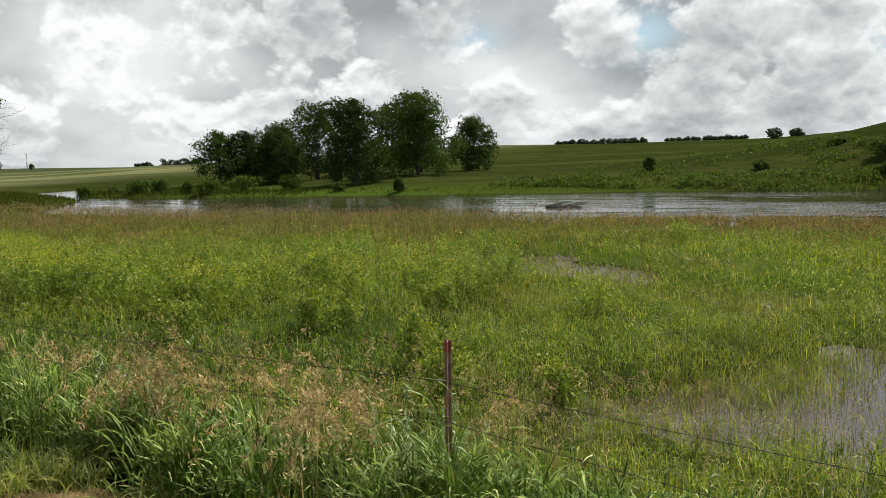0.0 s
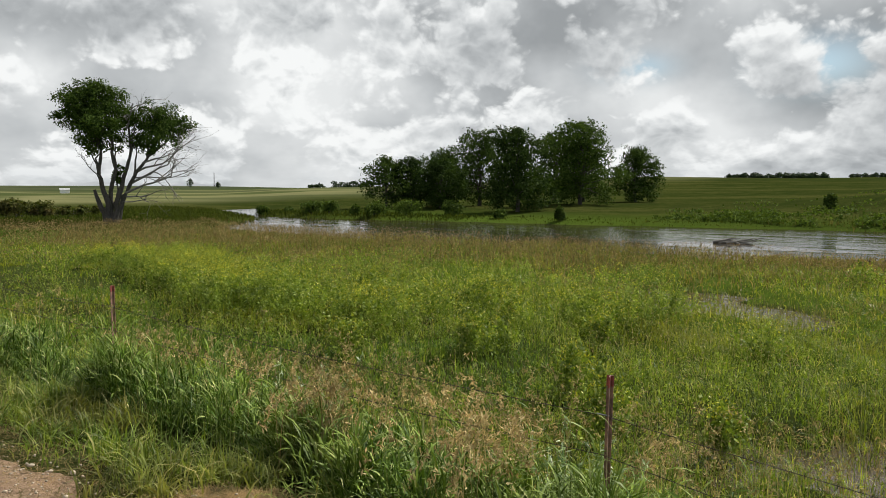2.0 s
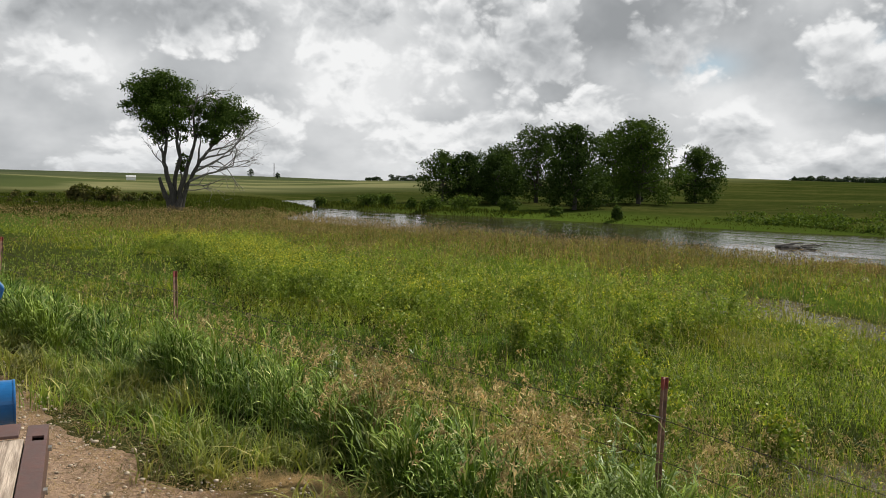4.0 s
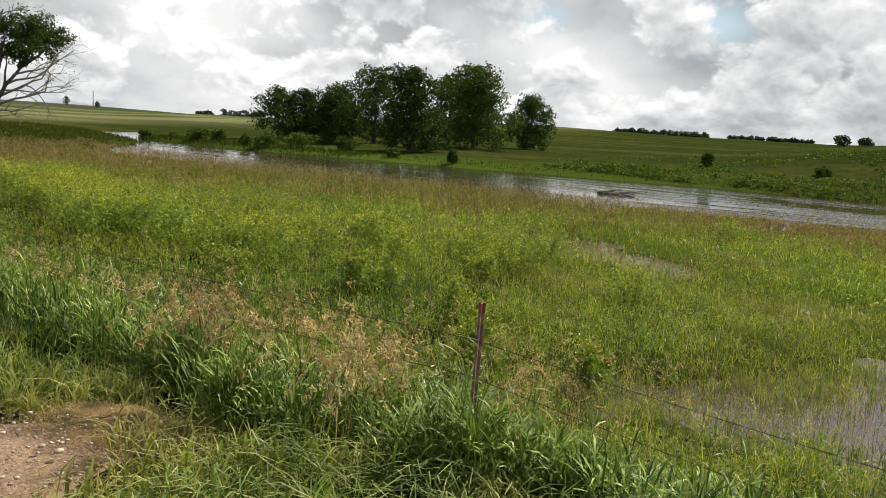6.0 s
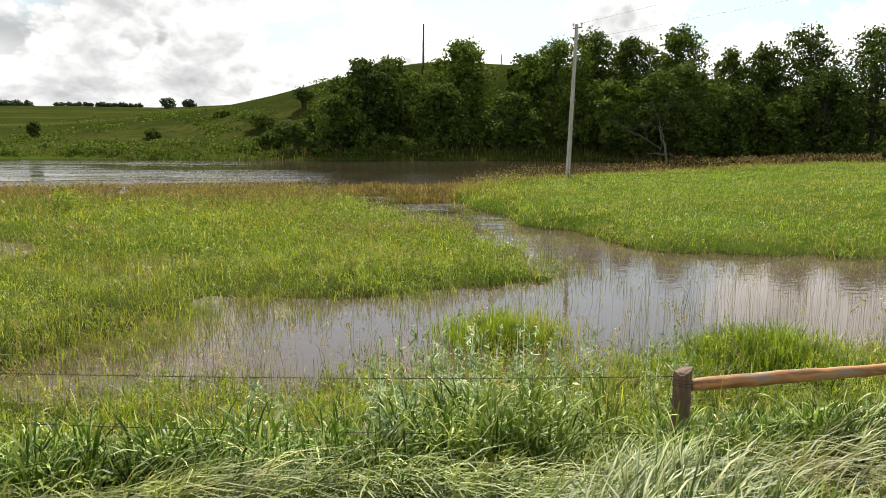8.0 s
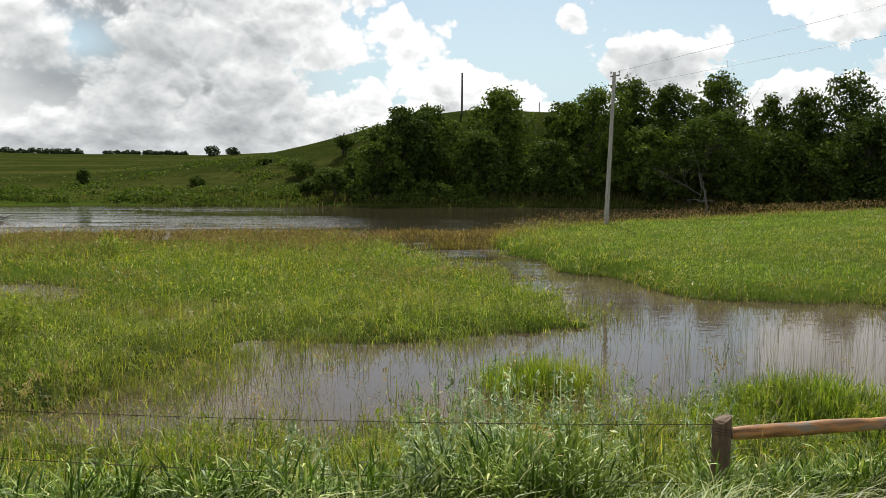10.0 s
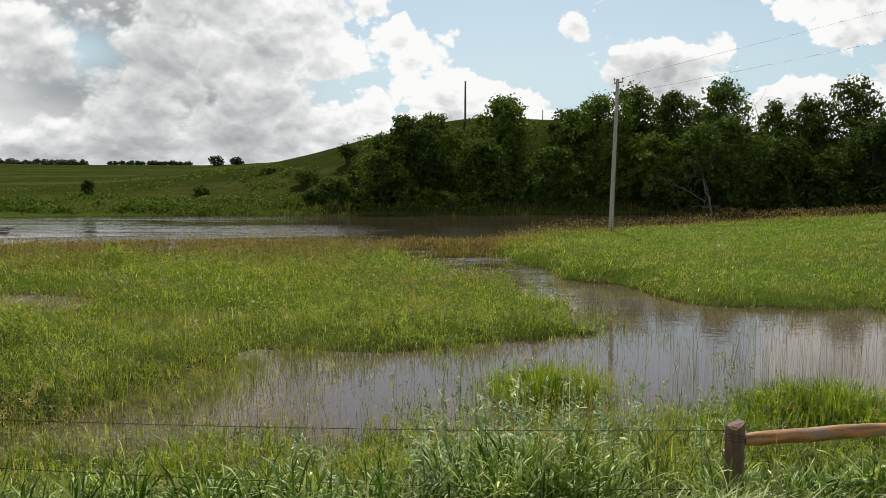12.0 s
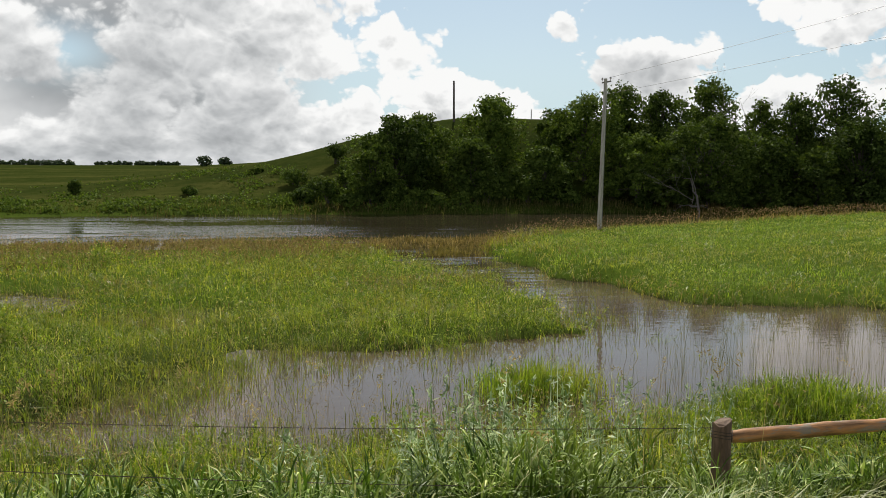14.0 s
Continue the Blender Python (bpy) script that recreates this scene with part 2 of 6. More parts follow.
def road_material():
    m, k, out = material("dirt_road")
    p = k.add("ShaderNodeBsdfPrincipled")
    co = k.add("ShaderNodeTexCoord").outputs["Object"]
    grit, broad = k.noise(co, 45, 8, 0.75), k.noise(co, 1.4, 4, 0.6)
    c = k.mix(k.span(grit, 0.3, 0.7), (0.22, 0.140, 0.088), (0.50, 0.345, 0.230))
    c = k.mix(k.span(broad, 0.4, 0.65, 0, 0.6), c, (0.44, 0.28, 0.175))
    c = k.mix(k.span(k.noise(co, 5.0, 6, 0.72), 0.48, 0.64, 0, 0.7), c, (0.19, 0.118, 0.076))
    k.put(p.inputs["Base Color"], c)
    p.inputs["Roughness"].default_value = 0.95
    b = k.add("ShaderNodeBump")
    b.inputs["Strength"].default_value = 0.8
    b.inputs["Distance"].default_value = 0.03
    k.put(b.inputs["Height"], k.math("ADD", grit, k.math("MULTIPLY", k.noise(co, 9.0, 5, 0.65), 2.0)))
    k.put(p.inputs["Normal"], b.outputs[0])
    k.put(out.inputs[0], p.outputs[0])
    return m


def water_material():
    m, k, out = material("flood_water")
    p = k.add("ShaderNodeBsdfPrincipled")
    co = k.add("ShaderNodeTexCoord").outputs["Object"]
    sep = k.add("ShaderNodeSeparateXYZ")
    k.put(sep.inputs[0], co)
    silt = k.noise(co, 0.35, 4, 0.6)
    run = k.span(sep.outputs[1], 17, 34)
    k.put(p.inputs["Base Color"], k.mix(run, k.mix(silt, (0.060, 0.043, 0.031), (0.095, 0.070, 0.052)), k.mix(silt, (0.026, 0.021, 0.014), (0.042, 0.033, 0.022))))
    p.inputs["Roughness"].default_value = 0.05
    p.inputs["IOR"].default_value = 1.33
    # the open river runs and ripples, the flooded ditch lies nearly still
    river = k.span(sep.outputs[1], 13, 32)
    ripple = k.noise(k.scaled(co, (1.1, 2.6, 1.0)), 1.0, 5, 0.62, 0.6)
    fast = k.span(k.noise(k.scaled(co, (0.05, 0.22, 1.0)), 1.0, 4, 0.6, 0.8), 0.40, 0.62, 0.12, 1.0)
    swell = k.noise(k.scaled(co, (0.16, 0.95, 1.0)), 1.0, 3, 0.55, 0.3)
    still = k.noise(k.scaled(co, (3.0, 6.0, 1.0)), 1.0, 3, 0.5)
    height = k.math("ADD", k.math("MULTIPLY", k.math("MULTIPLY", ripple, fast), k.math("MULTIPLY", river, 0.030)), k.math("MULTIPLY", still, 0.0028))
    height = k.math("ADD", height, k.math("MULTIPLY", k.math("MULTIPLY", swell, fast), k.math("MULTIPLY", river, 0.05)))
    b = k.add("ShaderNodeBump")
    b.inputs["Strength"].default_value = 1.0
    b.inputs["Distance"].default_value = 1.0
    k.put(b.inputs["Height"], height)
    k.put(p.inputs["Normal"], b.outputs[0])
    k.put(out.inputs[0], p.outputs[0])
    return m


def wood_grain(name, dark, light, axis=(1, 1, 12), rough=0.8, bump=0.6, knots=None):
    m, k, out = material(name)
    p = k.add("ShaderNodeBsdfPrincipled")
    co = k.add("ShaderNodeTexCoord").outputs["Object"]
    g = k.noise(k.scaled(co, tuple(60.0 / a for a in axis)), 1.0, 6, 0.65, 0.5)
    broad = k.noise(k.scaled(co, (3.5, 14.0, 14.0)), 1.0, 5, 0.65, 0.6)
    c = k.mix(k.span(g, 0.3, 0.7), dark, light)
    if knots:
        c = k.mix(k.span(broad, 0.56, 0.66), c, knots)
    k.put(p.inputs["Base Color"], c)
    p.inputs["Roughness"].default_value = rough
    b = k.add("ShaderNodeBump")
    b.inputs["Strength"].default_value = bump
    b.inputs["Distance"].default_value = 0.006
    k.put(b.inputs["Height"], g)
    k.put(p.inputs["Normal"], b.outputs[0])
    k.put(out.inputs[0], p.outputs[0])
    return m


M_SLOPE = leafy("slope_grass", [(0.0, (0.085, 0.140, 0.020)), (0.45, (0.195, 0.270, 0.042)), (0.85, (0.25, 0.30, 0.065)), (1.0, (0.45, 0.40, 0.19))], (0.24, 0.22, 0.07), 0.7, 0.36, 0.5, 0.25)
M_GOLD = leafy("golden_seed_heads", [(0.0, (0.30, 0.215, 0.10)), (0.5, (0.46, 0.355, 0.175)), (1.0, (0.64, 0.53, 0.30))], None, through=0.3, rough=0.7, spec=0.1, thin=(1.0, 0.9, 0.7))
M_SWARD = leafy("short_sward", [(0.0, (0.050, 0.110, 0.010)), (0.5, (0.095, 0.185, 0.018)), (0.9, (0.16, 0.25, 0.035)), (1.0, (0.26, 0.28, 0.08))], (0.10, 0.15, 0.018), 0.8, 0.38, 0.55, 0.2)
M_GROUND, M_ROAD, M_WATER = ground_material(), road_material(), water_material()
M_LUSH = leafy("lush_grass", [(0.0, (0.026, 0.060, 0.008)), (0.40, (0.092, 0.168, 0.022)), (0.74, (0.200, 0.292, 0.054)), (0.94, (0.39, 0.46, 0.16)), (1.0, (0.64, 0.60, 0.34))], (0.170, 0.235, 0.038), 0.6, 0.09, 0.5, 0.14)
M_MEADOW = leafy("meadow_grass", [(0.0, (0.060, 0.112, 0.011)), (0.35, (0.132, 0.196, 0.018)), (0.75, (0.230, 0.282, 0.030)), (0.92, (0.345, 0.355, 0.075)), (1.0, (0.52, 0.46, 0.21))], (0.225, 0.232, 0.030), 0.16, 0.47, 0.5, 0.25, thin=(1.24, 1.28, 0.60), dull=(0.185, 0.140, 0.055))
M_PALE = leafy("lodged_grass", [(0.0, (0.075, 0.135, 0.026)), (0.35, (0.120, 0.178, 0.042)), (0.75, (0.225, 0.280, 0.095)), (1.0, (0.38, 0.38, 0.18))], (0.25, 0.225, 0.095), 0.6, 0.22, 0.5, 0.25)
M_STRAW = leafy("straw_grass", [(0.0, (0.24, 0.180, 0.072)), (0.5, (0.38, 0.30, 0.130)), (1.0, (0.54, 0.45, 0.22))], None, through=0.25, rough=0.8, spec=0.08, thin=(1.0, 0.95, 0.8))
M_BANK = leafy("riverbank_grass", [(0.0, (0.110, 0.092, 0.030)), (0.4, (0.185, 0.134, 0.058)), (0.75, (0.262, 0.195, 0.096)), (1.0, (0.36, 0.285, 0.16))], (0.150, 0.130, 0.045), 0.09, 0.3, 0.8, 0.05)
M_BRIGHT = leafy("bright_meadow", [(0.0, (0.11, 0.185, 0.016)), (0.5, (0.18, 0.265, 0.024)), (1.0, (0.29, 0.33, 0.06))], (0.27, 0.26, 0.06), 0.2, 0.45)
M_HERB = leafy("clover_leaves", [(0.0, (0.105, 0.165, 0.020)), (0.5, (0.195, 0.262, 0.040)), (1.0, (0.31, 0.36, 0.09))], None, through=0.36, rough=0.55, spec=0.2)
M_FLOWER = leafy("yellow_flowers", [(0.0, (0.42, 0.40, 0.03)), (1.0, (0.62, 0.58, 0.05))], None, through=0.3, thin=(1, 1, 0.6))
M_SAGE = leafy("silver_leaves", [(0.0, (0.14, 0.22, 0.08)), (0.5, (0.30, 0.39, 0.20)), (0.8, (0.55, 0.62, 0.46)), (1.0, (0.78, 0.82, 0.70))], None, through=0.25, rough=0.6, spec=0.12, thin=(1, 1.1, 0.8))
M_REED = leafy("reed_stems", [(0.0, (0.11, 0.13, 0.045)), (0.5, (0.17, 0.165, 0.07)), (1.0, (0.27, 0.22, 0.12))], None, through=0.25)
M_COTTON = leafy("cottonwood_leaves", [(0.0, (0.036, 0.064, 0.014)), (0.6, (0.052, 0.088, 0.020)), (1.0, (0.078, 0.118, 0.032))], None, through=0.25, rough=0.75, spec=0.04, each=True)
M_THICKET = leafy("thicket_leaves", [(0.0, (0.048, 0.080, 0.018)), (0.6, (0.078, 0.120, 0.026)), (1.0, (0.120, 0.170, 0.040))], None, through=0.25, rough=0.75, spec=0.04, each=True)
M_FARWOOD = leafy("far_leaves", [(0.0, (0.030, 0.055, 0.022)), (1.0, (0.055, 0.085, 0.034))], None, through=0.15)
# as dark as the hill ground, cloud shadow included in the colour
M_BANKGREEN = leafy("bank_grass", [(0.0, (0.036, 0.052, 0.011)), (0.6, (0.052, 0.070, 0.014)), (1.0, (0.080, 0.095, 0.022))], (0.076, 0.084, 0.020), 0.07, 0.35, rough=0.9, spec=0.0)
M_SEED = leafy("rusty_seed_heads", [(0.0, (0.17, 0.125, 0.060)), (0.5, (0.245, 0.180, 0.088)), (1.0, (0.34, 0.26, 0.13))], None, through=0.3, rough=0.8, spec=0.05, thin=(1.0, 0.9, 0.75))
M_OLIVE = leafy("olive_reeds", [(0.0, (0.055, 0.072, 0.018)), (0.6, (0.090, 0.105, 0.030)), (1.0, (0.15, 0.135, 0.055))], (0.12, 0.10, 0.045), 0.12, 0.35, 0.8, 0.05)
M_BARK = wood_grain("bark", (0.030, 0.025, 0.020), (0.085, 0.073, 0.060), (4, 4, 20))
M_DEADWOOD = wood_grain("bleached_wood", (0.10, 0.09, 0.078), (0.24, 0.22, 0.195), (3, 3, 20))


# ---------------------------------------------------------------- mesh helpers
def fbm(x, y, size, seed=0, octaves=3):
    """Smooth value noise, about 0 to 1, over arrays of x and y; size: metres of its largest blotches."""
    x, y = np.asarray(x, float), np.asarray(y, float)
    table = np.random.RandomState(1000 + seed).rand(256, 256)
    total, weight = np.zeros(np.broadcast(x, y).shape), 0.0
    for o in range(octaves):
        u, v = x * 2 ** o / size + 17.3 * o, y * 2 ** o / size + 9.1 * o
        i, j = np.floor(u).astype(int), np.floor(v).astype(int)
        a, b = u - i, v - j
        a, b = a * a * (3 - 2 * a), b * b * (3 - 2 * b)
        i0, i1, j0, j1 = i % 256, (i + 1) % 256, j % 256, (j + 1) % 256
        total = total + 0.5 ** o * ((table[i0, j0] * (1 - a) + table[i1, j0] * a) * (1 - b) + (table[i0, j1] * (1 - a) + table[i1, j1] * a) * b)
        weight += 0.5 ** o
    return total / weight


def step(v, a, b):
    u = np.clip((np.asarray(v, float) - a) / (b - a), 0, 1)
    return u * u * (3 - 2 * u)


def mesh_of(name, verts, faces, mat, smooth=False):
    """A mesh from an array of vertices and a list of face arrays (n x 3 or n x 4)."""
    me = bpy.data.meshes.new(name)
    verts = np.asarray(verts, np.float32).reshape(-1, 3)
    me.vertices.add(len(verts))
    me.vertices.foreach_set("co", verts.ravel())
    loops = np.concatenate([np.asarray(f, np.int32).ravel() for f in faces])
    sizes = np.concatenate([np.full(len(f), np.asarray(f).shape[1], np.int32) for f in faces])
    me.loops.add(len(loops))
    me.loops.foreach_set("vertex_index", loops)
    me.polygons.add(len(sizes))
    me.polygons.foreach_set("loop_start", np.concatenate([[0], np.cumsum(sizes)[:-1]]).astype(np.int32))
    if smooth:
        me.polygons.foreach_set("use_smooth", np.ones(len(sizes), bool))
    me.materials.append(mat)
    me.update(calc_edges=True)
    me.validate()
    return me


def thing(name, label, category, at=(0, 0, 0), group="", kind="", turn=0.0):
    ob = new(name)
    ob.matrix_basis = pose(*at, 0, 0, turn)
    return tagged(ob, label, category, group, kind)


def part_mesh(name, me, parent, label=""):
    ob = new(name, me)
    ob.parent = parent
    return tagged(ob, label)


def part(name, bm, mat, parent, label="", smooth=False):
    me = bpy.data.meshes.new(name)
    for f in bm.faces:
        f.smooth = smooth
    bm.to_mesh(me)
    bm.free()
    me.materials.append(mat)
    return part_mesh(name, me, parent, label)


def stuff(name, me, label, category):
    return tagged(new(name, me), label, category, "", "stuff")


def box(sx, sy, sz, at=(0, 0, 0), bevel=0.0, turn=(0, 0, 0)):
    bm = bmesh.new()
    bmesh.ops.create_cube(bm, size=1, matrix=Matrix.Diagonal((sx, sy, sz, 1)))
    if bevel:
        bmesh.ops.bevel(bm, geom=bm.edges[:], offset=bevel, segments=2, affect="EDGES", profile=0.6)
    bmesh.ops.transform(bm, verts=bm.verts[:], matrix=pose(*at, *turn))
    return bm


def rod(r1, r2, length, at=(0, 0, 0), turn=(0, 0, 0), sides=16, bevel=0.0):
    """A tapered round bar along its own z, from its foot."""
    bm = bmesh.new()
    bmesh.ops.create_cone(bm, cap_ends=True, segments=sides, radius1=r1, radius2=r2, depth=length, matrix=Matrix.Translation((0, 0, length / 2)))
    if bevel:
        caps = [e for e in bm.edges if abs(e.verts[0].co.z - e.verts[1].co.z) < 1e-6]
        bmesh.ops.bevel(bm, geom=caps, offset=bevel, segments=2, affect="EDGES", profile=0.6)
    bmesh.ops.transform(bm, verts=bm.verts[:], matrix=pose(*at, *turn))
    return bm


def merged(*bms):
    out = bmesh.new()
    for b in bms:
        me = bpy.data.meshes.new("piece")
        b.to_mesh(me)
        b.free()
        out.from_mesh(me)
        bpy.data.meshes.remove(me)
    return out


def tube(points, radii, sides=7):
    """Vertices and quads of a round limb along points."""
    pts, n = np.asarray(points, float), len(points)
    tang = np.gradient(pts, axis=0)
    tang /= np.linalg.norm(tang, axis=1)[:, None] + 1e-9
    ref = np.where(np.abs(tang[:, 2:3]) > 0.9, np.array([[1.0, 0, 0]]), np.array([[0, 0, 1.0]]))
    u = np.cross(tang, ref)
    u /= np.linalg.norm(u, axis=1)[:, None] + 1e-9
    v = np.cross(tang, u)
    a = np.arange(sides) * 2 * np.pi / sides
    ring = np.cos(a)[None, :, None] * u[:, None] + np.sin(a)[None, :, None] * v[:, None]
    V = (pts[:, None] + ring * np.asarray(radii, float)[:, None, None]).reshape(-1, 3)
    i, j = np.meshgrid(np.arange(n - 1), np.arange(sides), indexing="ij")
    q = np.stack([i * sides + j, i * sides + (j + 1) % sides, (i + 1) * sides + (j + 1) % sides, (i + 1) * sides + j], -1).reshape(-1, 4)
    return V, q


def tubes_mesh(name, limbs, mat):
    V, F, n = [], [], 0
    for pts, rad, sides in limbs:
        v, q = tube(pts, rad, sides)
        V.append(v)
        F.append(q + n)
        n += len(v)
    return mesh_of(name, np.concatenate(V), [np.concatenate(F)], mat, True)


def blades_mesh(name, P, h, w, lean, mat, rng, rows=3, heading=None):
    """Grass: each blade a tapered strip that arches over. P: feet; h, w, lean: height, width, how far it bends."""
    n = len(P)
    a = rng.uniform(0, 2 * np.pi, n) if heading is None else heading
    d = np.stack([np.cos(a), np.sin(a), np.zeros(n)], -1)
    b = a + rng.normal(np.pi / 2, 0.5, n)
    side = np.stack([np.cos(b), np.sin(b), np.zeros(n)], -1)
    V = np.empty((n, rows * 2 + 1, 3))
    for k in range(rows + 1):
        s = k / rows
        mid = P + d * (lean * h * s ** 1.9)[:, None]
        mid[:, 2] += h * s * (1 - 0.45 * np.clip(lean, 0, 1.5) * s ** 1.5)
        if k < rows:
            ww = (w * 0.5 * (1 - 0.75 * s ** 1.6) * (0.7 + 0.6 * min(1, s * 3)))[:, None]
            V[:, 2 * k], V[:, 2 * k + 1] = mid - side * ww, mid + side * ww
        else:
            V[:, 2 * rows] = mid
    base = np.arange(n)[:, None] * (rows * 2 + 1)
    quads = [base + np.array([[2 * k, 2 * k + 1, 2 * k + 3, 2 * k + 2]]) for k in range(rows - 1)]
    tris = base + np.array([[2 * rows - 2, 2 * rows - 1, 2 * rows]])
    faces = ([np.concatenate(quads)] if quads else []) + [tris]
    return mesh_of(name, V, faces, mat)


def leaf_verts(P, size, rng, ratio=0.55, droop=0.0, out=None):
    """Small diamond leaves with random turns; out: directions that they tend to face."""
    n = len(P)
    nrm = rng.normal(0, 1, (n, 3))
    nrm[:, 2] += 0.5
    if out is not None:
        nrm += out * 1.2
    nrm /= np.linalg.norm(nrm, axis=1)[:, None] + 1e-9
    t = rng.normal(0, 1, (n, 3))
    t[:, 2] -= droop
    t -= nrm * (t * nrm).sum(1)[:, None]
    t /= np.linalg.norm(t, axis=1)[:, None] + 1e-9
    s = np.cross(nrm, t)
    sz = np.asarray(size)[:, None] if np.ndim(size) else size
    V = np.stack([P - t * sz * 0.5, P + s * sz * ratio * 0.5 + t * sz * 0.08, P + t * sz * 0.5, P - s * sz * ratio * 0.5 + t * sz * 0.08], 1)
    return V.reshape(-1, 3), np.arange(n * 4).reshape(n, 4)


# ---------------------------------------------------------------- the lie of the land
RIVER = np.array([  # along its middle: x, y, half its width
    (95, 36, 8), (70, 44, 8), (45, 50.5, 8.5), (33, 52.5, 9), (24, 53.2, 10.6), (12, 51.8, 12.2), (0, 49.5, 15.0), (-16, 49.4, 14.6), (-30, 47.1, 12.8),
    (-48, 46, 11), (-58, 48.5, 6.5), (-66, 51.5, 2.2), (-72, 53.5, 0.8), (-80, 57, 1.0), (-88, 62.5, 2.6), (-95, 66, 2.6), (-99, 72, 1.8), (-100, 84, 1.2)], float)
# flooded hollows: from x, y, radius to x, y, radius, and how deep
POOLS = [(-2.6, 8.9, 0.35, 1.4, 10.5, 1.5, 0.24), (1.2, 10.4, 1.7, 5.5, 11.2, 2.4, 0.45), (5.5, 11.2, 2.4, 10.0, 12.8, 3.1, 0.5), (10.0, 12.8, 3.1, 17.0, 11.6, 3.6, 0.55),
         (8.2, 15.5, 2.2, 7.3, 20.5, 1.2, 0.58), (7.3, 20.5, 1.2, 5.8, 24.5, 1.3, 0.60), (5.8, 24.5, 1.3, 4.9, 29.0, 1.4, 0.58), (4.9, 29.0, 1.4, 5.2, 36.0, 3.0, 0.5),
         (-12.6, 22.6, 1.2, -7.0, 20.0, 1.5, 0.36), (-7.0, 19.8, 0.8, -2.5, 17.2, 0.5, 0.13), (-0.6, 12.3, 0.5, 1.6, 12.6, 0.6, 0.16), (-3.4, 9.5, 0.5, -1.0, 9.4, 0.6, 0.22), (-3.0, 16.9, 0.3, -0.6, 14.0, 0.3, 0.08)]


def capsule(x, y, ax, ay, ar, bx, by, br):
    """How far a place lies outside a stroke whose half width goes from ar to br."""
    dx, dy = bx - ax, by - ay
    t = np.clip(((x - ax) * dx + (y - ay) * dy) / (dx * dx + dy * dy), 0, 1)
    return np.hypot(x - ax - t * dx, y - ay - t * dy) - (ar + t * (br - ar))


def river_gap(x, y):
    d = np.full(np.broadcast(x, y).shape, 1e9)
    for (ax, ay, ar), (bx, by, br) in zip(RIVER[:-1], RIVER[1:]):
        d = np.minimum(d, capsule(x, y, ax, ay, ar, bx, by, br))
    return d


def ground(x, y):
    """The height of the ground."""
    x, y = np.asarray(x, float), np.asarray(y, float)
    gap = river_gap(x, y) + 1.2 * (fbm(x, y, 9.0, 3) - 0.5)
    mid_y = np.interp(x, RIVER[::-1, 0], RIVER[::-1, 1])
    near = y < mid_y
    # road, verge, ditch bank and the wet meadow
    meadow = -1.17 + 0.16 * (fbm(x, y, 5.0, 1) - 0.5) + 0.10 * (fbm(x, y, 1.4, 2) - 0.5)
    meadow = meadow + (0.36 * step(x - 0.25 * (y - 20), 3.0, 9.0) + 0.55 * step(x - 0.30 * (y - 20), 8.0, 30.0)) * step(y, 14, 24) + 0.10 * step(-x, 2, 12)
    for ax, ay, ar, bx, by, br, deep in POOLS:
        edge = capsule(x, y, ax, ay, ar, bx, by, br) + 1.9 * (fbm(x, y, 1.8, 5) - 0.5) + 0.9 * (fbm(x, y, 0.6, 16) - 0.5)
        meadow = meadow - deep * (1 - step(edge, -1.1, 1.3))
    for cx, cy, cr, up in ((3.55, 10.3, 0.75, 0.42), (5.9, 8.3, 1.0, 0.35)):
        meadow = meadow + up * np.exp(-((x - cx) ** 2 + (y - cy) ** 2) / cr ** 2)
    slope = np.interp(y, [1.6, 2.2, 3.0, 3.6, 4.2, 5.0, 6.0, 8.0], [0.0, -0.04, -0.13, -0.24, -0.46, -0.74, -0.98, -1.2])
    slope = slope + 0.07 * (fbm(x, y, 1.1, 4) - 0.5) * step(y, 1.4, 2.4)
    low = np.where(y < 8.0, np.where(y < 6.0, slope, slope + (meadow - slope) * step(y, 6.0, 8.0)), meadow)
    bed = WATER - 0.12 - 0.8 * step(-gap, 0, 4)
    low = np.where(gap < 2.0, bed + (low - bed) * step(gap, 0.0, 2.0), low)
    # the far bank, the long hill behind the grove, the knoll, the plain far to the left
    out = np.clip(gap, 0, None)
    az = np.degrees(np.arctan2(-x, y))
    r = np.hypot(x, y)
    right = step(x, -45, -5)
    bank = WATER - 0.1 + 0.35 * step(out, 0, 2) + (0.028 + 0.075 * right) * np.minimum(out, 26) + 0.5 * (fbm(x, y, 14, 8) - 0.5) * step(out, 1, 8)
    rise = 8.4 * step(out, 4, 330) * (0.35 + 0.65 * step(-az, -48, -27)) + 0.55 * step(-az, -28, -16) * step(out, 60, 300) * -1.6
    knoll = 6.65 * np.exp(-np.where(x < 20, (np.abs(x - 20) / 21.0) ** 2.1, ((x - 20) / 60.0) ** 2)) * step(y, 64, 88) * (1 - 0.75 * step(y, 92, 190))
    hill = bank + rise + knoll + 0.8 * (fbm(x, y, 30, 9) - 0.5) * step(out, 20, 60)
    left = -1.05 + 0.25 * (fbm(x, y, 20, 10) - 0.5) + 7.6 * step(r, 160, 1700)
    hill = hill + (left - hill) * step(az, 48, 58)
    hill = np.where(gap < 1.0, bed + (hill - bed) * step(gap, 0.0, 1.0), hill)
    z = np.where(near, low, hill)
    z = np.where(near & (az > 40), low + (left - low) * step(r, 60, 90) * step(gap, 0, 3), z)
    return z - 22.0 * step(r, 1900, 4500)


def on_ground(x, y, lift=0.0):
    return np.stack([x, y, ground(x, y) + lift], -1)


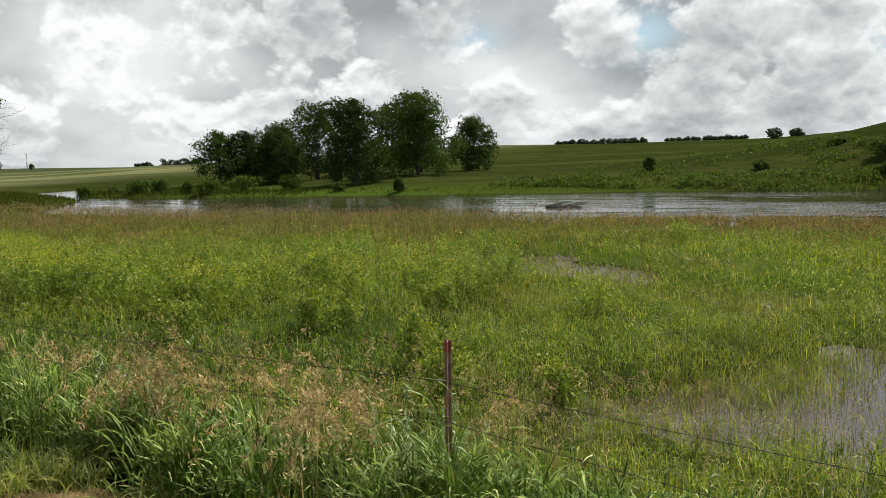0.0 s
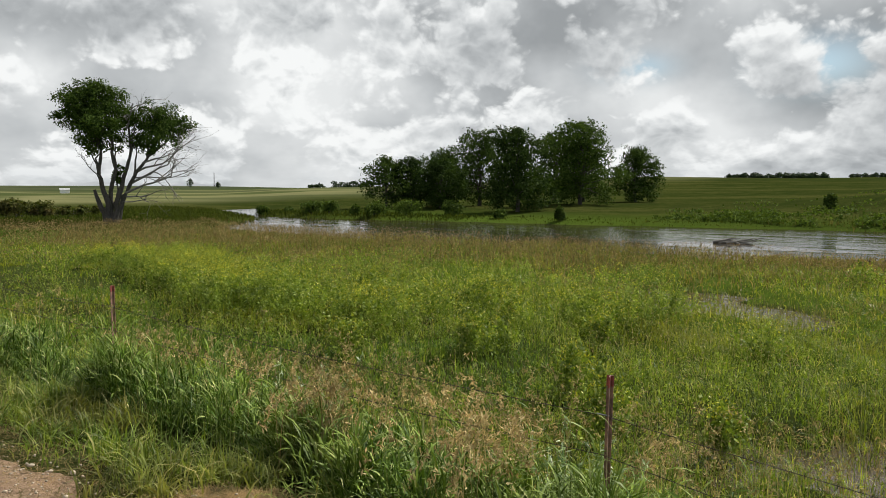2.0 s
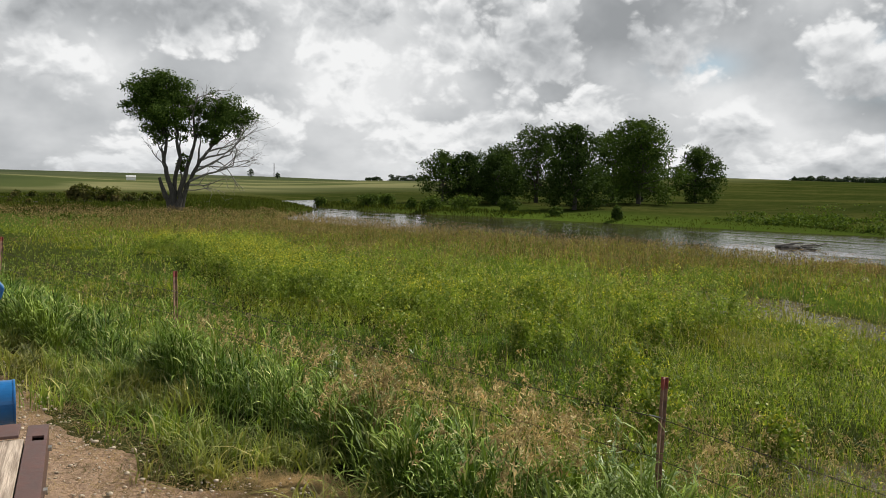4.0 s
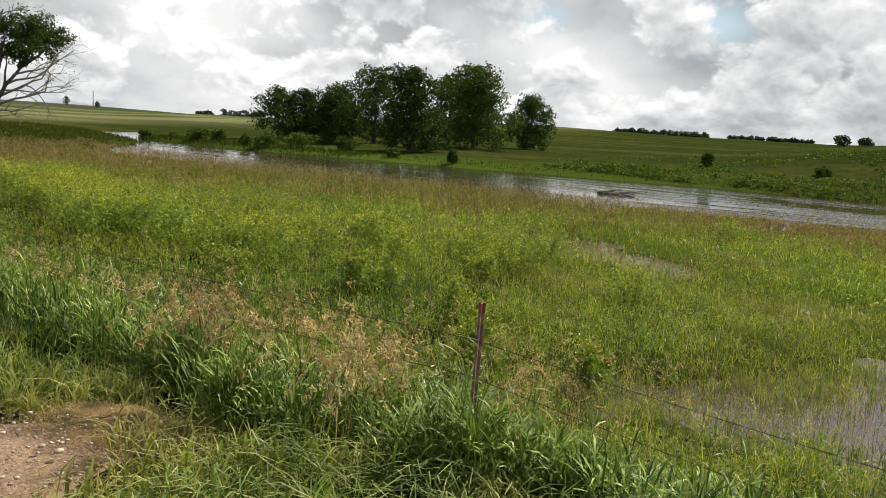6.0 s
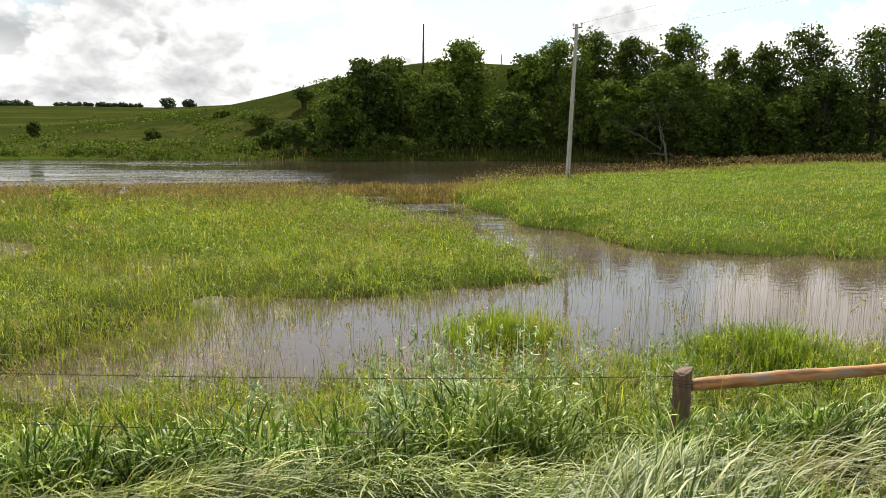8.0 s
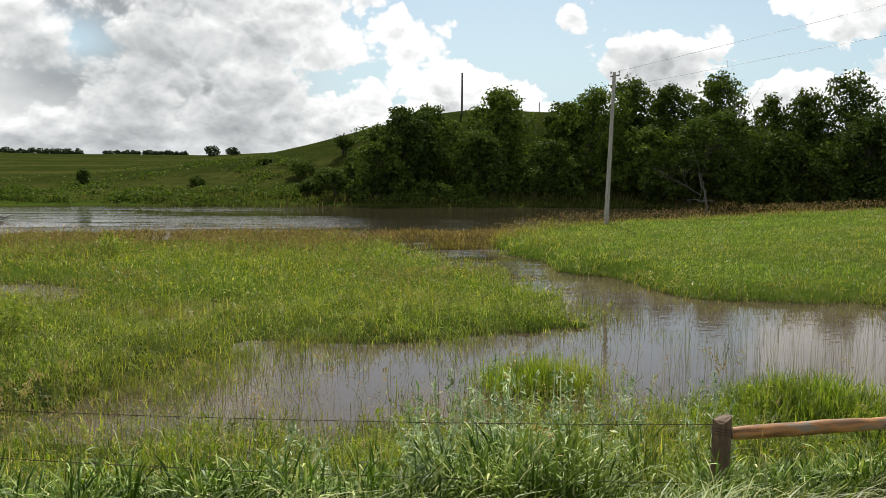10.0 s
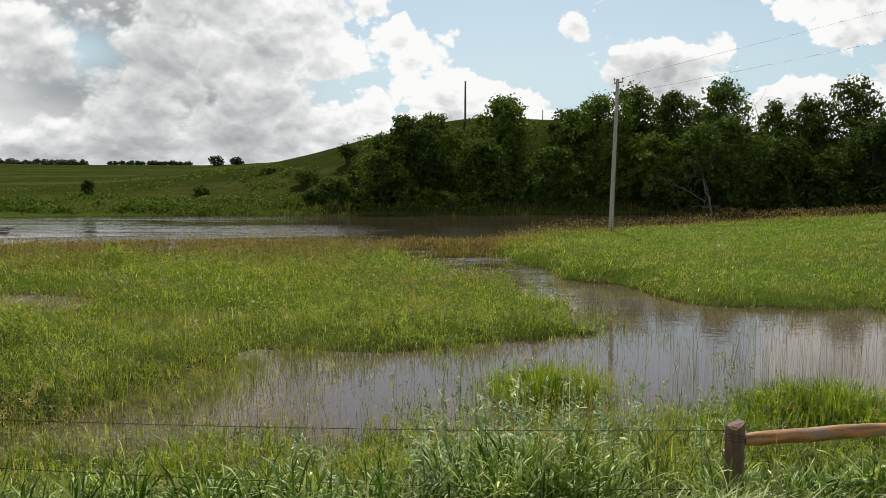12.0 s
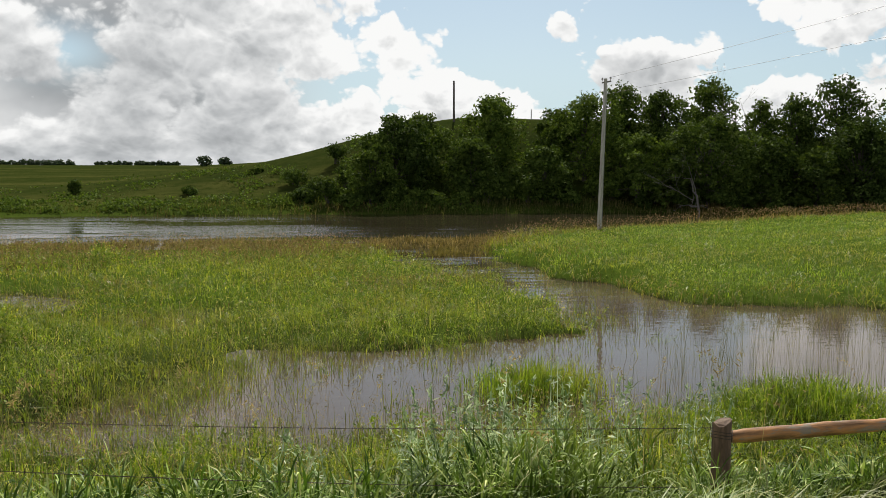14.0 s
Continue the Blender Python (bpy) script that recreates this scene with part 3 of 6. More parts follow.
def build_ground():
    fan = np.concatenate([np.linspace(-48, 84, 280), np.linspace(86, 310, 45)])
    rad = np.concatenate([[0.0], np.geomspace(0.7, 4700, 215)])
    A, R = np.meshgrid(np.radians(fan), rad, indexing="ij")
    x, y = -np.sin(A) * R, np.cos(A) * R
    V = np.stack([x, y, ground(x, y)], -1).reshape(-1, 3)
    na, nr = A.shape
    i, j = np.meshgrid(np.arange(na), np.arange(nr - 1), indexing="ij")
    n = (i + 1) % na
    q = np.stack([i * nr + j, i * nr + j + 1, n * nr + j + 1, n * nr + j], -1).reshape(-1, 4)
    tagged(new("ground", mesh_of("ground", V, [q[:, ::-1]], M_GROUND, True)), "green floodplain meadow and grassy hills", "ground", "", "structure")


build_ground()
w = np.array([(-400, 5.5, WATER), (130, 5.5, WATER), (130, 140, WATER), (-400, 140, WATER)])
tagged(new("water", mesh_of("water", w, [np.array([[0, 1, 2, 3]])], M_WATER)), "muddy flood water of a river spilling into the meadow", "water", "", "structure")


def verge_edge(x):
    """Where the dirt of the road gives way to grass."""
    return np.interp(x, [-40, -8.3, -6.3, -5.2, -4.4, -4.05, -3.9, -3.6, -3.3, -3.1, -2.8, -2.0, -1.5, 1, 40], [2.5, 2.4, 2.25, 2.2, 2.15, 2.3, 2.6, 2.65, 2.45, 2.15, 1.8, 1.45, 1.3, 1.2, 1.2]) + 0.25 * (fbm(x, 0 * np.asarray(x, float), 0.7, 12) - 0.5) + 0.22 * (fbm(x, 0 * np.asarray(x, float), 0.16, 15) - 0.5)


def build_road():
    xs = np.concatenate([np.linspace(-90, -14, 60), np.linspace(-13.9, 4, 240), np.linspace(4.2, 60, 30)])
    ts = np.concatenate([[0.0], np.linspace(0.04, 0.9, 40), [0.96, 1.0]])
    X, T = np.meshgrid(xs, ts, indexing="ij")
    Y = verge_edge(X) + 0.25 - T * 8.0
    Z = np.maximum(ground(X, Y), -0.05) + 0.02 + 0.025 * (fbm(X, Y, 0.6, 13) - 0.5) + 0.04 * (fbm(X, Y, 2.5, 14) - 0.5)
    Z = Z - 0.09 * ((T < 0.02) | (T > 0.98))
    nx, nt = X.shape
    i, j = np.meshgrid(np.arange(nx - 1), np.arange(nt - 1), indexing="ij")
    q = np.stack([i * nt + j, i * nt + j + 1, (i + 1) * nt + j + 1, (i + 1) * nt + j], -1).reshape(-1, 4)
    tagged(new("road", mesh_of("road", np.stack([X, Y, Z], -1), [q], M_ROAD, True)), "pale brown dirt and gravel road shoulder", "road", "", "structure")


build_road()


# ---------------------------------------------------------------- trees
def wiggle(a, b, n, amount, rng):
    t = np.linspace(0, 1, n)[:, None]
    p = np.asarray(a) * (1 - t) + np.asarray(b) * t
    j = rng.normal(0, amount, (n, 3)) * np.sin(t * np.pi)
    return p + j


def crown_points(lobes, count, rng):
    """Leaf places in the small sprays that make up each lobe of the crown, and the ways out of the lobe."""
    L = np.array(lobes, float)
    sprays = 24
    d = rng.normal(0, 1, (len(L), sprays, 3)) + np.array([0, 0, 0.25])
    d /= np.linalg.norm(d, axis=2)[:, :, None]
    centre = L[:, None, :3] + d * (L[:, None, 3:4] * rng.uniform(0.45, 1.0, (len(L), sprays, 1))) * np.array([1, 1, 0.9])
    size = L[:, None, 3] * rng.uniform(0.18, 0.34, (len(L), sprays))
    weight = (size ** 1.6).ravel()
    pick = rng.choice(weight.size, count, p=weight / weight.sum())
    off = rng.normal(0, 0.62, (count, 3))
    P = centre.reshape(-1, 3)[pick] + off * size.ravel()[pick][:, None] * np.array([1.15, 1.15, 0.8])
    out = d.reshape(-1, 3)[pick] * 0.6 + off * 0.5
    return P, out


def broadleaf(name, label, x, y, top, width, seed, leaf=0.36, count=5200, foot=0.18, mat=None, group="", lean=0.0, slim=1.0, stems=1):
    """A broad-leaved tree: tapered trunk, limbs reaching into the lobes of its crown, and the leaves."""
    rng = np.random.RandomState(seed)
    z0 = float(ground(x, y)) - 0.05
    H = top - z0
    tree = thing(name, label, "tree", (x, y, z0), group)
    R = width / 2
    lobes = []
    n = 20 + int(6 * H / 8)
    for k in range(n):
        s = (k + 0.5) / n
        zz = H * (foot + 0.06 + (0.84 - foot) * s)
        prof = np.sin(np.pi * (0.27 + 0.65 * s)) ** 0.75
        a = k * 2.4 + rng.uniform(-0.5, 0.5)
        rr = R * prof * rng.uniform(0.25, 0.92) * slim
        size = R * rng.uniform(0.26, 0.50) * (0.75 + 0.35 * prof)
        size = min(size, 0.15 * H + 0.35)
        lobes.append((np.cos(a) * rr + lean * s * R, np.sin(a) * rr, min(zz, H - size * 0.8), size))
    lobes.append((lean * R, 0, H - R * 0.33, R * 0.33))
    limbs, tr = [], max(0.10, 0.022 * H)
    for s in range(stems):
        off = np.array([rng.uniform(-0.5, 0.5) * (stems > 1), rng.uniform(-0.5, 0.5) * (stems > 1), 0])
        spine = wiggle(off * 0.6, np.array([lean * R + off[0] * 2, off[1] * 2, H * 0.86]), 9, 0.02 * H, rng)
        part_mesh("trunk", tubes_mesh("trunk", [(spine, np.linspace(tr * 1.25, tr * 0.2, 9), 9)], M_BARK), tree)
        for lx, ly, lz, lr in lobes[s::max(1, stems)]:
            k = min(7, max(2, int(8 * (lz / H) * 0.62)))
            limbs.append((wiggle(spine[k], (lx, ly, lz), 6, 0.03 * H / 3, rng), np.linspace(tr * 0.42, tr * 0.08, 6), 5))
    part_mesh("branchwork", tubes_mesh("branchwork", limbs, M_BARK), tree)
    P, d = crown_points(lobes, count, rng)
    V, q = leaf_verts(P, leaf * rng.uniform(0.6, 1.3, len(P)), rng, 0.7, 0.3, d)
    part_mesh("crown", mesh_of("crown", V, [q], mat or M_COTTON), tree)
    return tree


def bare_limbs(rng, start, way, length, radius, depth, out, spread=0.55, lift=0.0):
    """Forked bare branches, gathered in out."""
    n = 6
    pts = [np.array(start, float)]
    d = np.array(way, float) / np.linalg.norm(way)
    for k in range(n - 1):
        d = d + rng.normal(0, 0.14, 3) + np.array([0, 0, lift])
        d /= np.linalg.norm(d)
        pts.append(pts[-1] + d * length / (n - 1))
    out.append((np.array(pts), np.linspace(radius, radius * 0.45, n), 6 if radius > 0.05 else 4))
    if depth:
        for b in range(3):
            k = rng.randint(2, n)
            w = d + rng.normal(0, spread, 3)
            bare_limbs(rng, pts[k], w, length * rng.uniform(0.55, 0.8), radius * 0.45, depth - 1, out, spread, lift)


def shrub(name, label, x, y, top, width, seed, mat, count=900, leaf=0.3, group="", category="shrub"):
    rng = np.random.RandomState(seed)
    z0 = float(ground(x, y)) - 0.03
    z0 = max(z0, WATER - 0.05)
    H = max(0.5, top - z0)
    ob = thing(name, label, category, (x, y, z0), group)
    R = width / 2
    lobes = []
    for k in range(8):
        a = k * 2.4 + rng.uniform(0, 0.6)
        size = min(R * rng.uniform(0.35, 0.6), H * 0.42)
        rr = max(0.0, R - size) * rng.uniform(0.3, 1.0)
        lobes.append((np.cos(a) * rr, np.sin(a) * rr, rng.uniform(size * 0.7, max(size * 0.75, H - size)), size))
    lobes.append((0, 0, H - min(R, H) * 0.4, min(R, H) * 0.4))
    stems = [(wiggle((rng.uniform(-.15, .15) * R, rng.uniform(-.15, .15) * R, 0), l[:3], 5, 0.03, rng), np.linspace(0.045, 0.012, 5), 4) for l in lobes]
    part_mesh("stemwork", tubes_mesh("stemwork", stems, M_BARK), ob)
    P, d = crown_points(lobes, count, rng)
    P[:, 2] = np.abs(P[:, 2])
    V, q = leaf_verts(P, leaf * rng.uniform(0.6, 1.3, len(P)), rng, 0.7, 0.0, d)
    part_mesh("foliage", mesh_of("foliage", V, [q], mat), ob)
    return ob


# the grove across the river: x, y, top, width
for k, (x, y, top, width, foot, count) in enumerate([
        (-70.4, 71.0, 5.8, 5.0, 0.24, 2600), (-69.5, 74.7, 5.8, 4.8, 0.16, 4200), (-71.9, 83.3, 7.5, 5.8, 0.14, 4600), (-63.6, 73.3, 5.5, 5.4, 0.02, 5200),
        (-64.3, 81.8, 9.4, 6.4, 0.12, 5600), (-51.1, 71.7, 8.6, 6.2, 0.05, 7600), (-51.8, 85.7, 10.2, 8.0, 0.08, 8200), (-60.9, 94.0, 9.9, 6.0, 0.2, 5000),
        (-52.0, 100.4, 7.7, 6.4, 0.12, 5200), (-57.5, 96.0, 8.0, 5.0, 0.25, 3600)]):
    broadleaf("cottonwood_tree", "dark green cottonwood tree standing on the grassy riverbank", x, y, top, width * 1.25, 40 + k, 0.275, int(count * 1.9), foot * 0.35, M_COTTON, "grove across the river")

# the thicket on the knoll's flank
for k, (x, y, top, width, foot, count) in enumerate([
        (7.2, 69.4, 7.2, 4.8, 0.02, 6000), (10.1, 73.1, 7.4, 5.0, 0.02, 5200), (5.6, 67.5, 5.5, 3.8, 0.0, 4000), (16.7, 73.9, 9.3, 5.2, 0.05, 6200),
        (13.9, 68.4, 5.1, 4.6, 0.0, 4600), (25.0, 71.6, 9.2, 6.2, 0.04, 6600), (23.2, 74.2, 8.1, 3.8, 0.05, 3600), (29.7, 74.2, 10.6, 5.4, 0.05, 5600),
        (32.2, 70.9, 9.8, 5.2, 0.04, 5600), (36.6, 71.1, 10.7, 6.4, 0.05, 6400), (33.3, 63.8, 7.0, 6.0, 0.02, 7000), (40.9, 68.7, 8.8, 3.8, 0.05, 4200),
        (42.2, 65.6, 9.0, 4.8, 0.03, 5000), (45.2, 63.6, 10.6, 6.2, 0.04, 6400), (43.6, 58.6, 6.4, 6.3, 0.02, 6600), (49.4, 60.5, 10.1, 6.6, 0.04, 5600),
        (54.5, 58.0, 10.5, 7.0, 0.04, 4200), (28.0, 66.0, 5.6, 5.0, 0.0, 5000), (20.0, 67.6, 4.4, 4.6, 0.0, 4400), (38.6, 63.0, 5.2, 4.6, 0.0, 4400), (41.5, 61.2, 4.2, 4.6, 0.0, 4200)]):
    broadleaf("thicket_tree", "dense dark green tree in the thicket above the river", x, y, top, width * 1.15, 80 + k, 0.285, int(max(count, 4200 * (width / 5.0) ** 2) * 1.45), foot, M_THICKET, "thicket on the knoll", 0.0, 1.1)
rng = np.random.RandomState(5)
for k in range(30):
    x = -1 + 52 * (k + rng.uniform(0.2, 0.8)) / 30
    y = float(np.interp(x, [-2, 15, 24, 33, 41, 52], [67.0, 66.2, 66.4, 63.6, 60.4, 56.5])) + rng.uniform(-0.6, 1.8)
    shrub("bank_shrub", "low green shrub at the foot of the wooded bank", x, y, float(ground(x, y)) + rng.uniform(1.1, 2.6), rng.uniform(1.8, 3.4), 300 + k, M_THICKET, 1200, 0.26, "shrubs under the thicket")
# scattered shrubs on the open hillside
for k, (x, y, top, width) in enumerate([(-1.4, 74.7, 2.6, 3.1), (-10.5, 73.9, 0.9, 1.6), (2.6, 79.7, 5.1, 2.8), (-20.6, 75.8, 1.55, 1.5), (-5.1, 81.5, 2.6, 1.7), (0.6, 70.5, 1.8, 2.6), (3.2, 72.5, 3.6, 3.0)]):
    shrub("hill_shrub", "lone dark shrub on the grassy hillside", x, y, top, width, 350 + k, M_THICKET, 1700, 0.18, "shrubs on the hill")


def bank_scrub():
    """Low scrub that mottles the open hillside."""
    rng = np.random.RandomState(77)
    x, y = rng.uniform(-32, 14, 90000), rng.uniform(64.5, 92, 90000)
    # packed along the slope's foot, where dark leaves stand in for shade
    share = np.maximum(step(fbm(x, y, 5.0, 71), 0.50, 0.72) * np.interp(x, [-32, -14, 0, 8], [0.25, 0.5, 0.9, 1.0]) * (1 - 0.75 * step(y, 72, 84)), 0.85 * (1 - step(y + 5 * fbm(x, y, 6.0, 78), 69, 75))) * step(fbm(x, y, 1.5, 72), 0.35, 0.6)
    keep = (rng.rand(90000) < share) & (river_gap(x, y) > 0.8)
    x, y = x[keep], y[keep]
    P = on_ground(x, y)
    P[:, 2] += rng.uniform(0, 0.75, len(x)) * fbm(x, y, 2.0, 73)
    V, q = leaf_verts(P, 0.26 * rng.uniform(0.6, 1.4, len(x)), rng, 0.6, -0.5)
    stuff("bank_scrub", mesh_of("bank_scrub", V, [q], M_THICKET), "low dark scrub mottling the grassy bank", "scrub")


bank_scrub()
for k, (x, y, top, width) in enumerate([(-67.4, 56.7, -0.1, 2.6), (-67.7, 59.4, 0.0, 2.4), (-61.4, 57.4, -0.1, 1.3), (-58.6, 57.6, -0.2, 3.0), (-56.3, 59.8, 0.0, 3.5), (-52.9, 62.7, 0.0, 2.7), (-45.5, 60.9, -0.4, 1.3),
                                        (-38.7, 60.8, 0.1, 1.0), (-78.7, 58.4, -0.5, 1.2), (-77.1, 55.6, -0.5, 1.3), (-82.5, 56.6, -0.6, 0.9), (-74.4, 59.2, -0.6, 1.2), (-47.5, 64.0, -0.4, 1.0)]):
    while river_gap(x, y) < 0.7:
        y += 0.4
    shrub("willow_bush", "dark rounded willow bush at the water's edge", x, y, top + 0.25 * width, width * 1.25, 380 + k, M_THICKET, 1700, 0.19, "bushes along the river")
for k, (x, y, top, width) in enumerate([(-83.7, 33.0, 1.0, 5.0), (-82.0, 37.0, 0.3, 4.5), (-95.0, 30.0, 0.1, 8.0), (-80.0, 28.0, -0.3, 5.0), (-92.0, 41.0, 0.0, 6.0)]):
    shrub("willow_mound", "broad low green mound of willow scrub", x, y, top - 0.25, width * 1.6, 410 + k, M_OLIVE, 3600, 0.27, "scrub beyond the lone tree")


def lone_tree():
    """The old cottonwood on the near bank: half in leaf, half bare."""
    rng = np.random.RandomState(12)
    x, y = -62.0, 31.7
    z0 = float(ground(x, y)) - 0.05
    tree = thing("old_cottonwood", "old cottonwood with leafy crown and bare dead limbs", "tree", (x, y, z0), "", "", 62.9)
    # own x runs across the view, to the right
    stems = [([(-0.20, 0, 0), (-0.50, 0, 2.1), (-0.90, 0.2, 4.0), (-0.70, 0.3, 5.9), (-1.7, 0.4, 8.2)], 0.34), ([(-0.05, 0.1, 0), (-0.15, 0.2, 2.0), (0.25, -0.2, 4.4), (0.0, 0, 7.0), (-0.5, 0, 9.6)], 0.30),
             ([(0.08, 0, 0), (0.35, 0, 2.0), (1.0, 0.2, 4.1), (1.5, 0.1, 5.8), (1.2, 0.1, 8.8)], 0.34), ([(0.24, 0.1, 0), (0.72, 0.1, 1.9), (1.65, -0.2, 3.8), (2.7, 0.2, 5.4), (4.1, 0.2, 7.4)], 0.30)]
    for p, r in stems:
        p = np.array(p, float)
        t = np.linspace(0, 4, 17)
        spine = np.stack([np.interp(t, range(5), p[:, i]) for i in range(3)], -1) + rng.normal(0, 0.045, (17, 3))
        part_mesh("trunk", tubes_mesh("trunk", [(spine, np.linspace(r * 0.74, 0.06, 17) * np.where(np.arange(17) < 2, 1.3, 1.0), 9)], M_BARK), tree, "grey-brown trunk forking from the base")
    part_mesh("broken_stub", tubes_mesh("broken_stub", [(wiggle((-0.34, 0, 0), (-1.3, 0, 2.75), 7, 0.05, rng), np.linspace(0.30, 0.11, 7), 8)], M_BARK), tree, "broken leaning dead stub")
    for start, w, length, r in [((1.3, 0, 3.2), (0.9, 0, 0.62), 4.2, 0.12), ((1.0, 0, 2.5), (1, 0.1, 0.42), 4.6, 0.12), ((1.9, 0, 4.2), (1, -0.2, 0.30), 4.2, 0.10), ((2.3, 0, 4.9), (0.9, 0.2, 0.22), 3.6, 0.09), ((1.6, 0, 3.7), (1, 0.1, 0.12), 3.6, 0.08),
                                ((0.9, 0, 2.2), (1, 0.2, -0.10), 2.6, 0.08), ((0.8, 0, 1.8), (1, -0.1, 0.05), 2.2, 0.06), ((-0.9, 0, 3.8), (-1, 0, 0.8), 1.8, 0.06), ((1.2, 0, 7.6), (0.22, 0, 1), 3.0, 0.09), ((1.6, 0, 7.4), (0.38, 0.2, 1), 2.8, 0.08)]:
        limb = []
        bare_limbs(rng, start, w, length * 0.82, r, 3, limb, 0.42, -0.01)
        part_mesh("dead_limb", tubes_mesh("dead_limb", limb, M_DEADWOOD), tree, "bleached bare dead limb")
    lobes = [(-3.6, 0.3, 10.2, 0.85), (-3.8, -0.4, 8.9, 0.80), (-2.5, 0.2, 10.7, 0.95), (-1.1, -0.5, 10.6, 0.95), (0.3, 0.2, 10.1, 0.90), (-2.3, 0.9, 9.2, 1.25), (-2.0, -0.9, 8.6, 1.2), (-0.6, 0.7, 9.0, 1.25), (-0.7, -0.8, 8.4, 1.1),
             (-2.5, 0.2, 7.7, 0.85), (-1.3, -0.2, 7.2, 0.85), (0.9, 0.4, 8.7, 0.95), (-1.9, 0.1, 6.3, 0.45), (-2.9, -0.6, 9.7, 0.9), (-1.7, 0.2, 9.9, 1.1), (2.0, 0.3, 8.8, 0.80), (3.2, -0.3, 9.2, 0.95), (4.4, 0.3, 9.0, 0.95),
             (5.5, -0.1, 8.5, 0.70), (4.9, 0.3, 7.7, 0.80), (3.4, -0.6, 7.8, 0.95), (3.9, 0.6, 8.2, 0.9), (2.0, 0.2, 7.2, 0.75), (2.8, -0.2, 6.5, 0.50), (0.3, 0, 6.9, 0.6), (0.35, 0.3, 3.7, 0.42), (0.5, 0.1, 4.3, 0.35)]
    lobes = [((a * 0.80 if a < 0 else a * 0.97) + 0.1, b, c - 0.45 * (c > 5), r) for a, b, c, r in lobes]
    for lx, ly, lz, lr in lobes:
        root = min((q for p, r in stems for q in p[1:4]), key=lambda q: (q[0] - lx) ** 2 + 0.4 * (q[2] - lz + 2.0) ** 2)
        part_mesh("branch", tubes_mesh("branch", [(wiggle(root, (lx, ly, lz), 6, 0.10, rng), np.linspace(0.10, 0.025, 6), 5)], M_BARK), tree)
    P, d = crown_points([(a, b, c, r * 1.4) for a, b, c, r in lobes], 34000, rng)
    V, q = leaf_verts(P, 0.17 * rng.uniform(0.6, 1.3, len(P)), rng, 0.75, 0.3, d)
    part_mesh("crown", mesh_of("crown", V, [q], M_COTTON), tree)


lone_tree()


def dead_tree(x, y, height, seed, label):
    rng = np.random.RandomState(seed)
    z0 = float(ground(x, y)) - 0.05
    tree = thing("dead_tree", label, "tree", (x, y, z0), "dead trees in the thicket")
    out = []
    bare_limbs(rng, (0.9, 0, height * 0.35), (-0.5, -0.3, 0.9), height * 0.5, 0.055, 3, out, 0.5)
    bare_limbs(rng, (0.6, -0.2, height * 0.25), (-0.9, -0.4, 0.5), height * 0.5, 0.045, 3, out, 0.5)
    bare_limbs(rng, (1.0, -0.2, height * 0.15), (-0.8, -0.6, 0.1), height * 0.35, 0.06, 2, out, 0.5)
    part_mesh("trunk", tubes_mesh("trunk", [(wiggle((1.3, 0, 0), (0.3, -0.2, height * 0.6), 7, 0.08, rng), np.linspace(0.11, 0.05, 7), 7)], M_DEADWOOD), tree)
    part_mesh("branchwork", tubes_mesh("branchwork", out, M_DEADWOOD), tree)


dead_tree(30.6, 62.4, 5.0, 3, "bleached dead tree leaning out of the thicket")
dead_tree(39.0, 67.5, 9.6, 4, "bare dead treetop rising over the thicket")


# ---------------------------------------------------------------- far off
def far_wood(x, y, top, width, seed, label, mat=M_FARWOOD):
    rng = np.random.RandomState(seed)
    z0 = float(ground(x, y)) - 0.3
    H = top - z0
    ob = thing("far_wood", label, "wood", (x, y, z0), "", "stuff", math.degrees(math.atan2(-x, y)))
    n = max(6, int(width / 1.1))
    lobes = []
    for k in range(n):
        h = H * rng.uniform(0.6, 1.0)
        s = min(h * 0.5, rng.uniform(1.0, 2.2))
        lobes.append((-width / 2 + width * (k + 0.5) / n + rng.uniform(-1, 1), rng.uniform(-3, 3), max(s * 0.9, h - s), s))
        lobes.append((lobes[-1][0], lobes[-1][1], s * 0.7, s))
    P, d = crown_points(lobes, n * 230, rng)
    P[:, 2] = np.abs(P[:, 2])
    V, q = leaf_verts(P, 0.7 * rng.uniform(0.6, 1.3, len(P)), rng, 0.8, 0.0, d)
    part_mesh("foliage", mesh_of("foliage", V, [q], mat), ob)


far_wood(-122.3, 369.8, 9.6, 41, 1, "distant dark shelterbelt on the hilltop")
far_wood(-85.1, 380.2, 9.2, 21, 2, "distant row of trees on the hilltop")
far_wood(-69.8, 383.3, 9.4, 17, 3, "distant clump of trees on the hilltop")
far_wood(-476.6, 442.0, 8.5, 34, 4, "distant farmyard trees on the plain")
far_wood(-500.0, 425.0, 6.5, 12, 5, "distant farmyard bushes on the plain")
for k, (x, y, top, width) in enumerate([(-42.2, 326.9, 9.9, 6.2), (-34.3, 327.8, 9.5, 6.6), (-764.2, 475.4, 12.5, 7.0), (-735.0, 490.0, 9.0, 5.0)]):
    broadleaf("far_tree", "lone tree standing on the distant ridge", x, y, top, width, 500 + k, 0.8, 800, 0.12, M_FARWOOD, "trees on the ridge")


# ---------------------------------------------------------------- grasses and herbs
def scatter(n, r0, r1, rng, a0=-44.0, a1=80.0, p=0.5):
    """Places in the fan that lies before the road, denser close by."""
    r = (rng.rand(n) * (r1 ** p - r0 ** p) + r0 ** p) ** (1 / p)
    a = np.radians(rng.uniform(a0, a1, n))
    return -np.sin(a) * r + 0.2, np.cos(a) * r


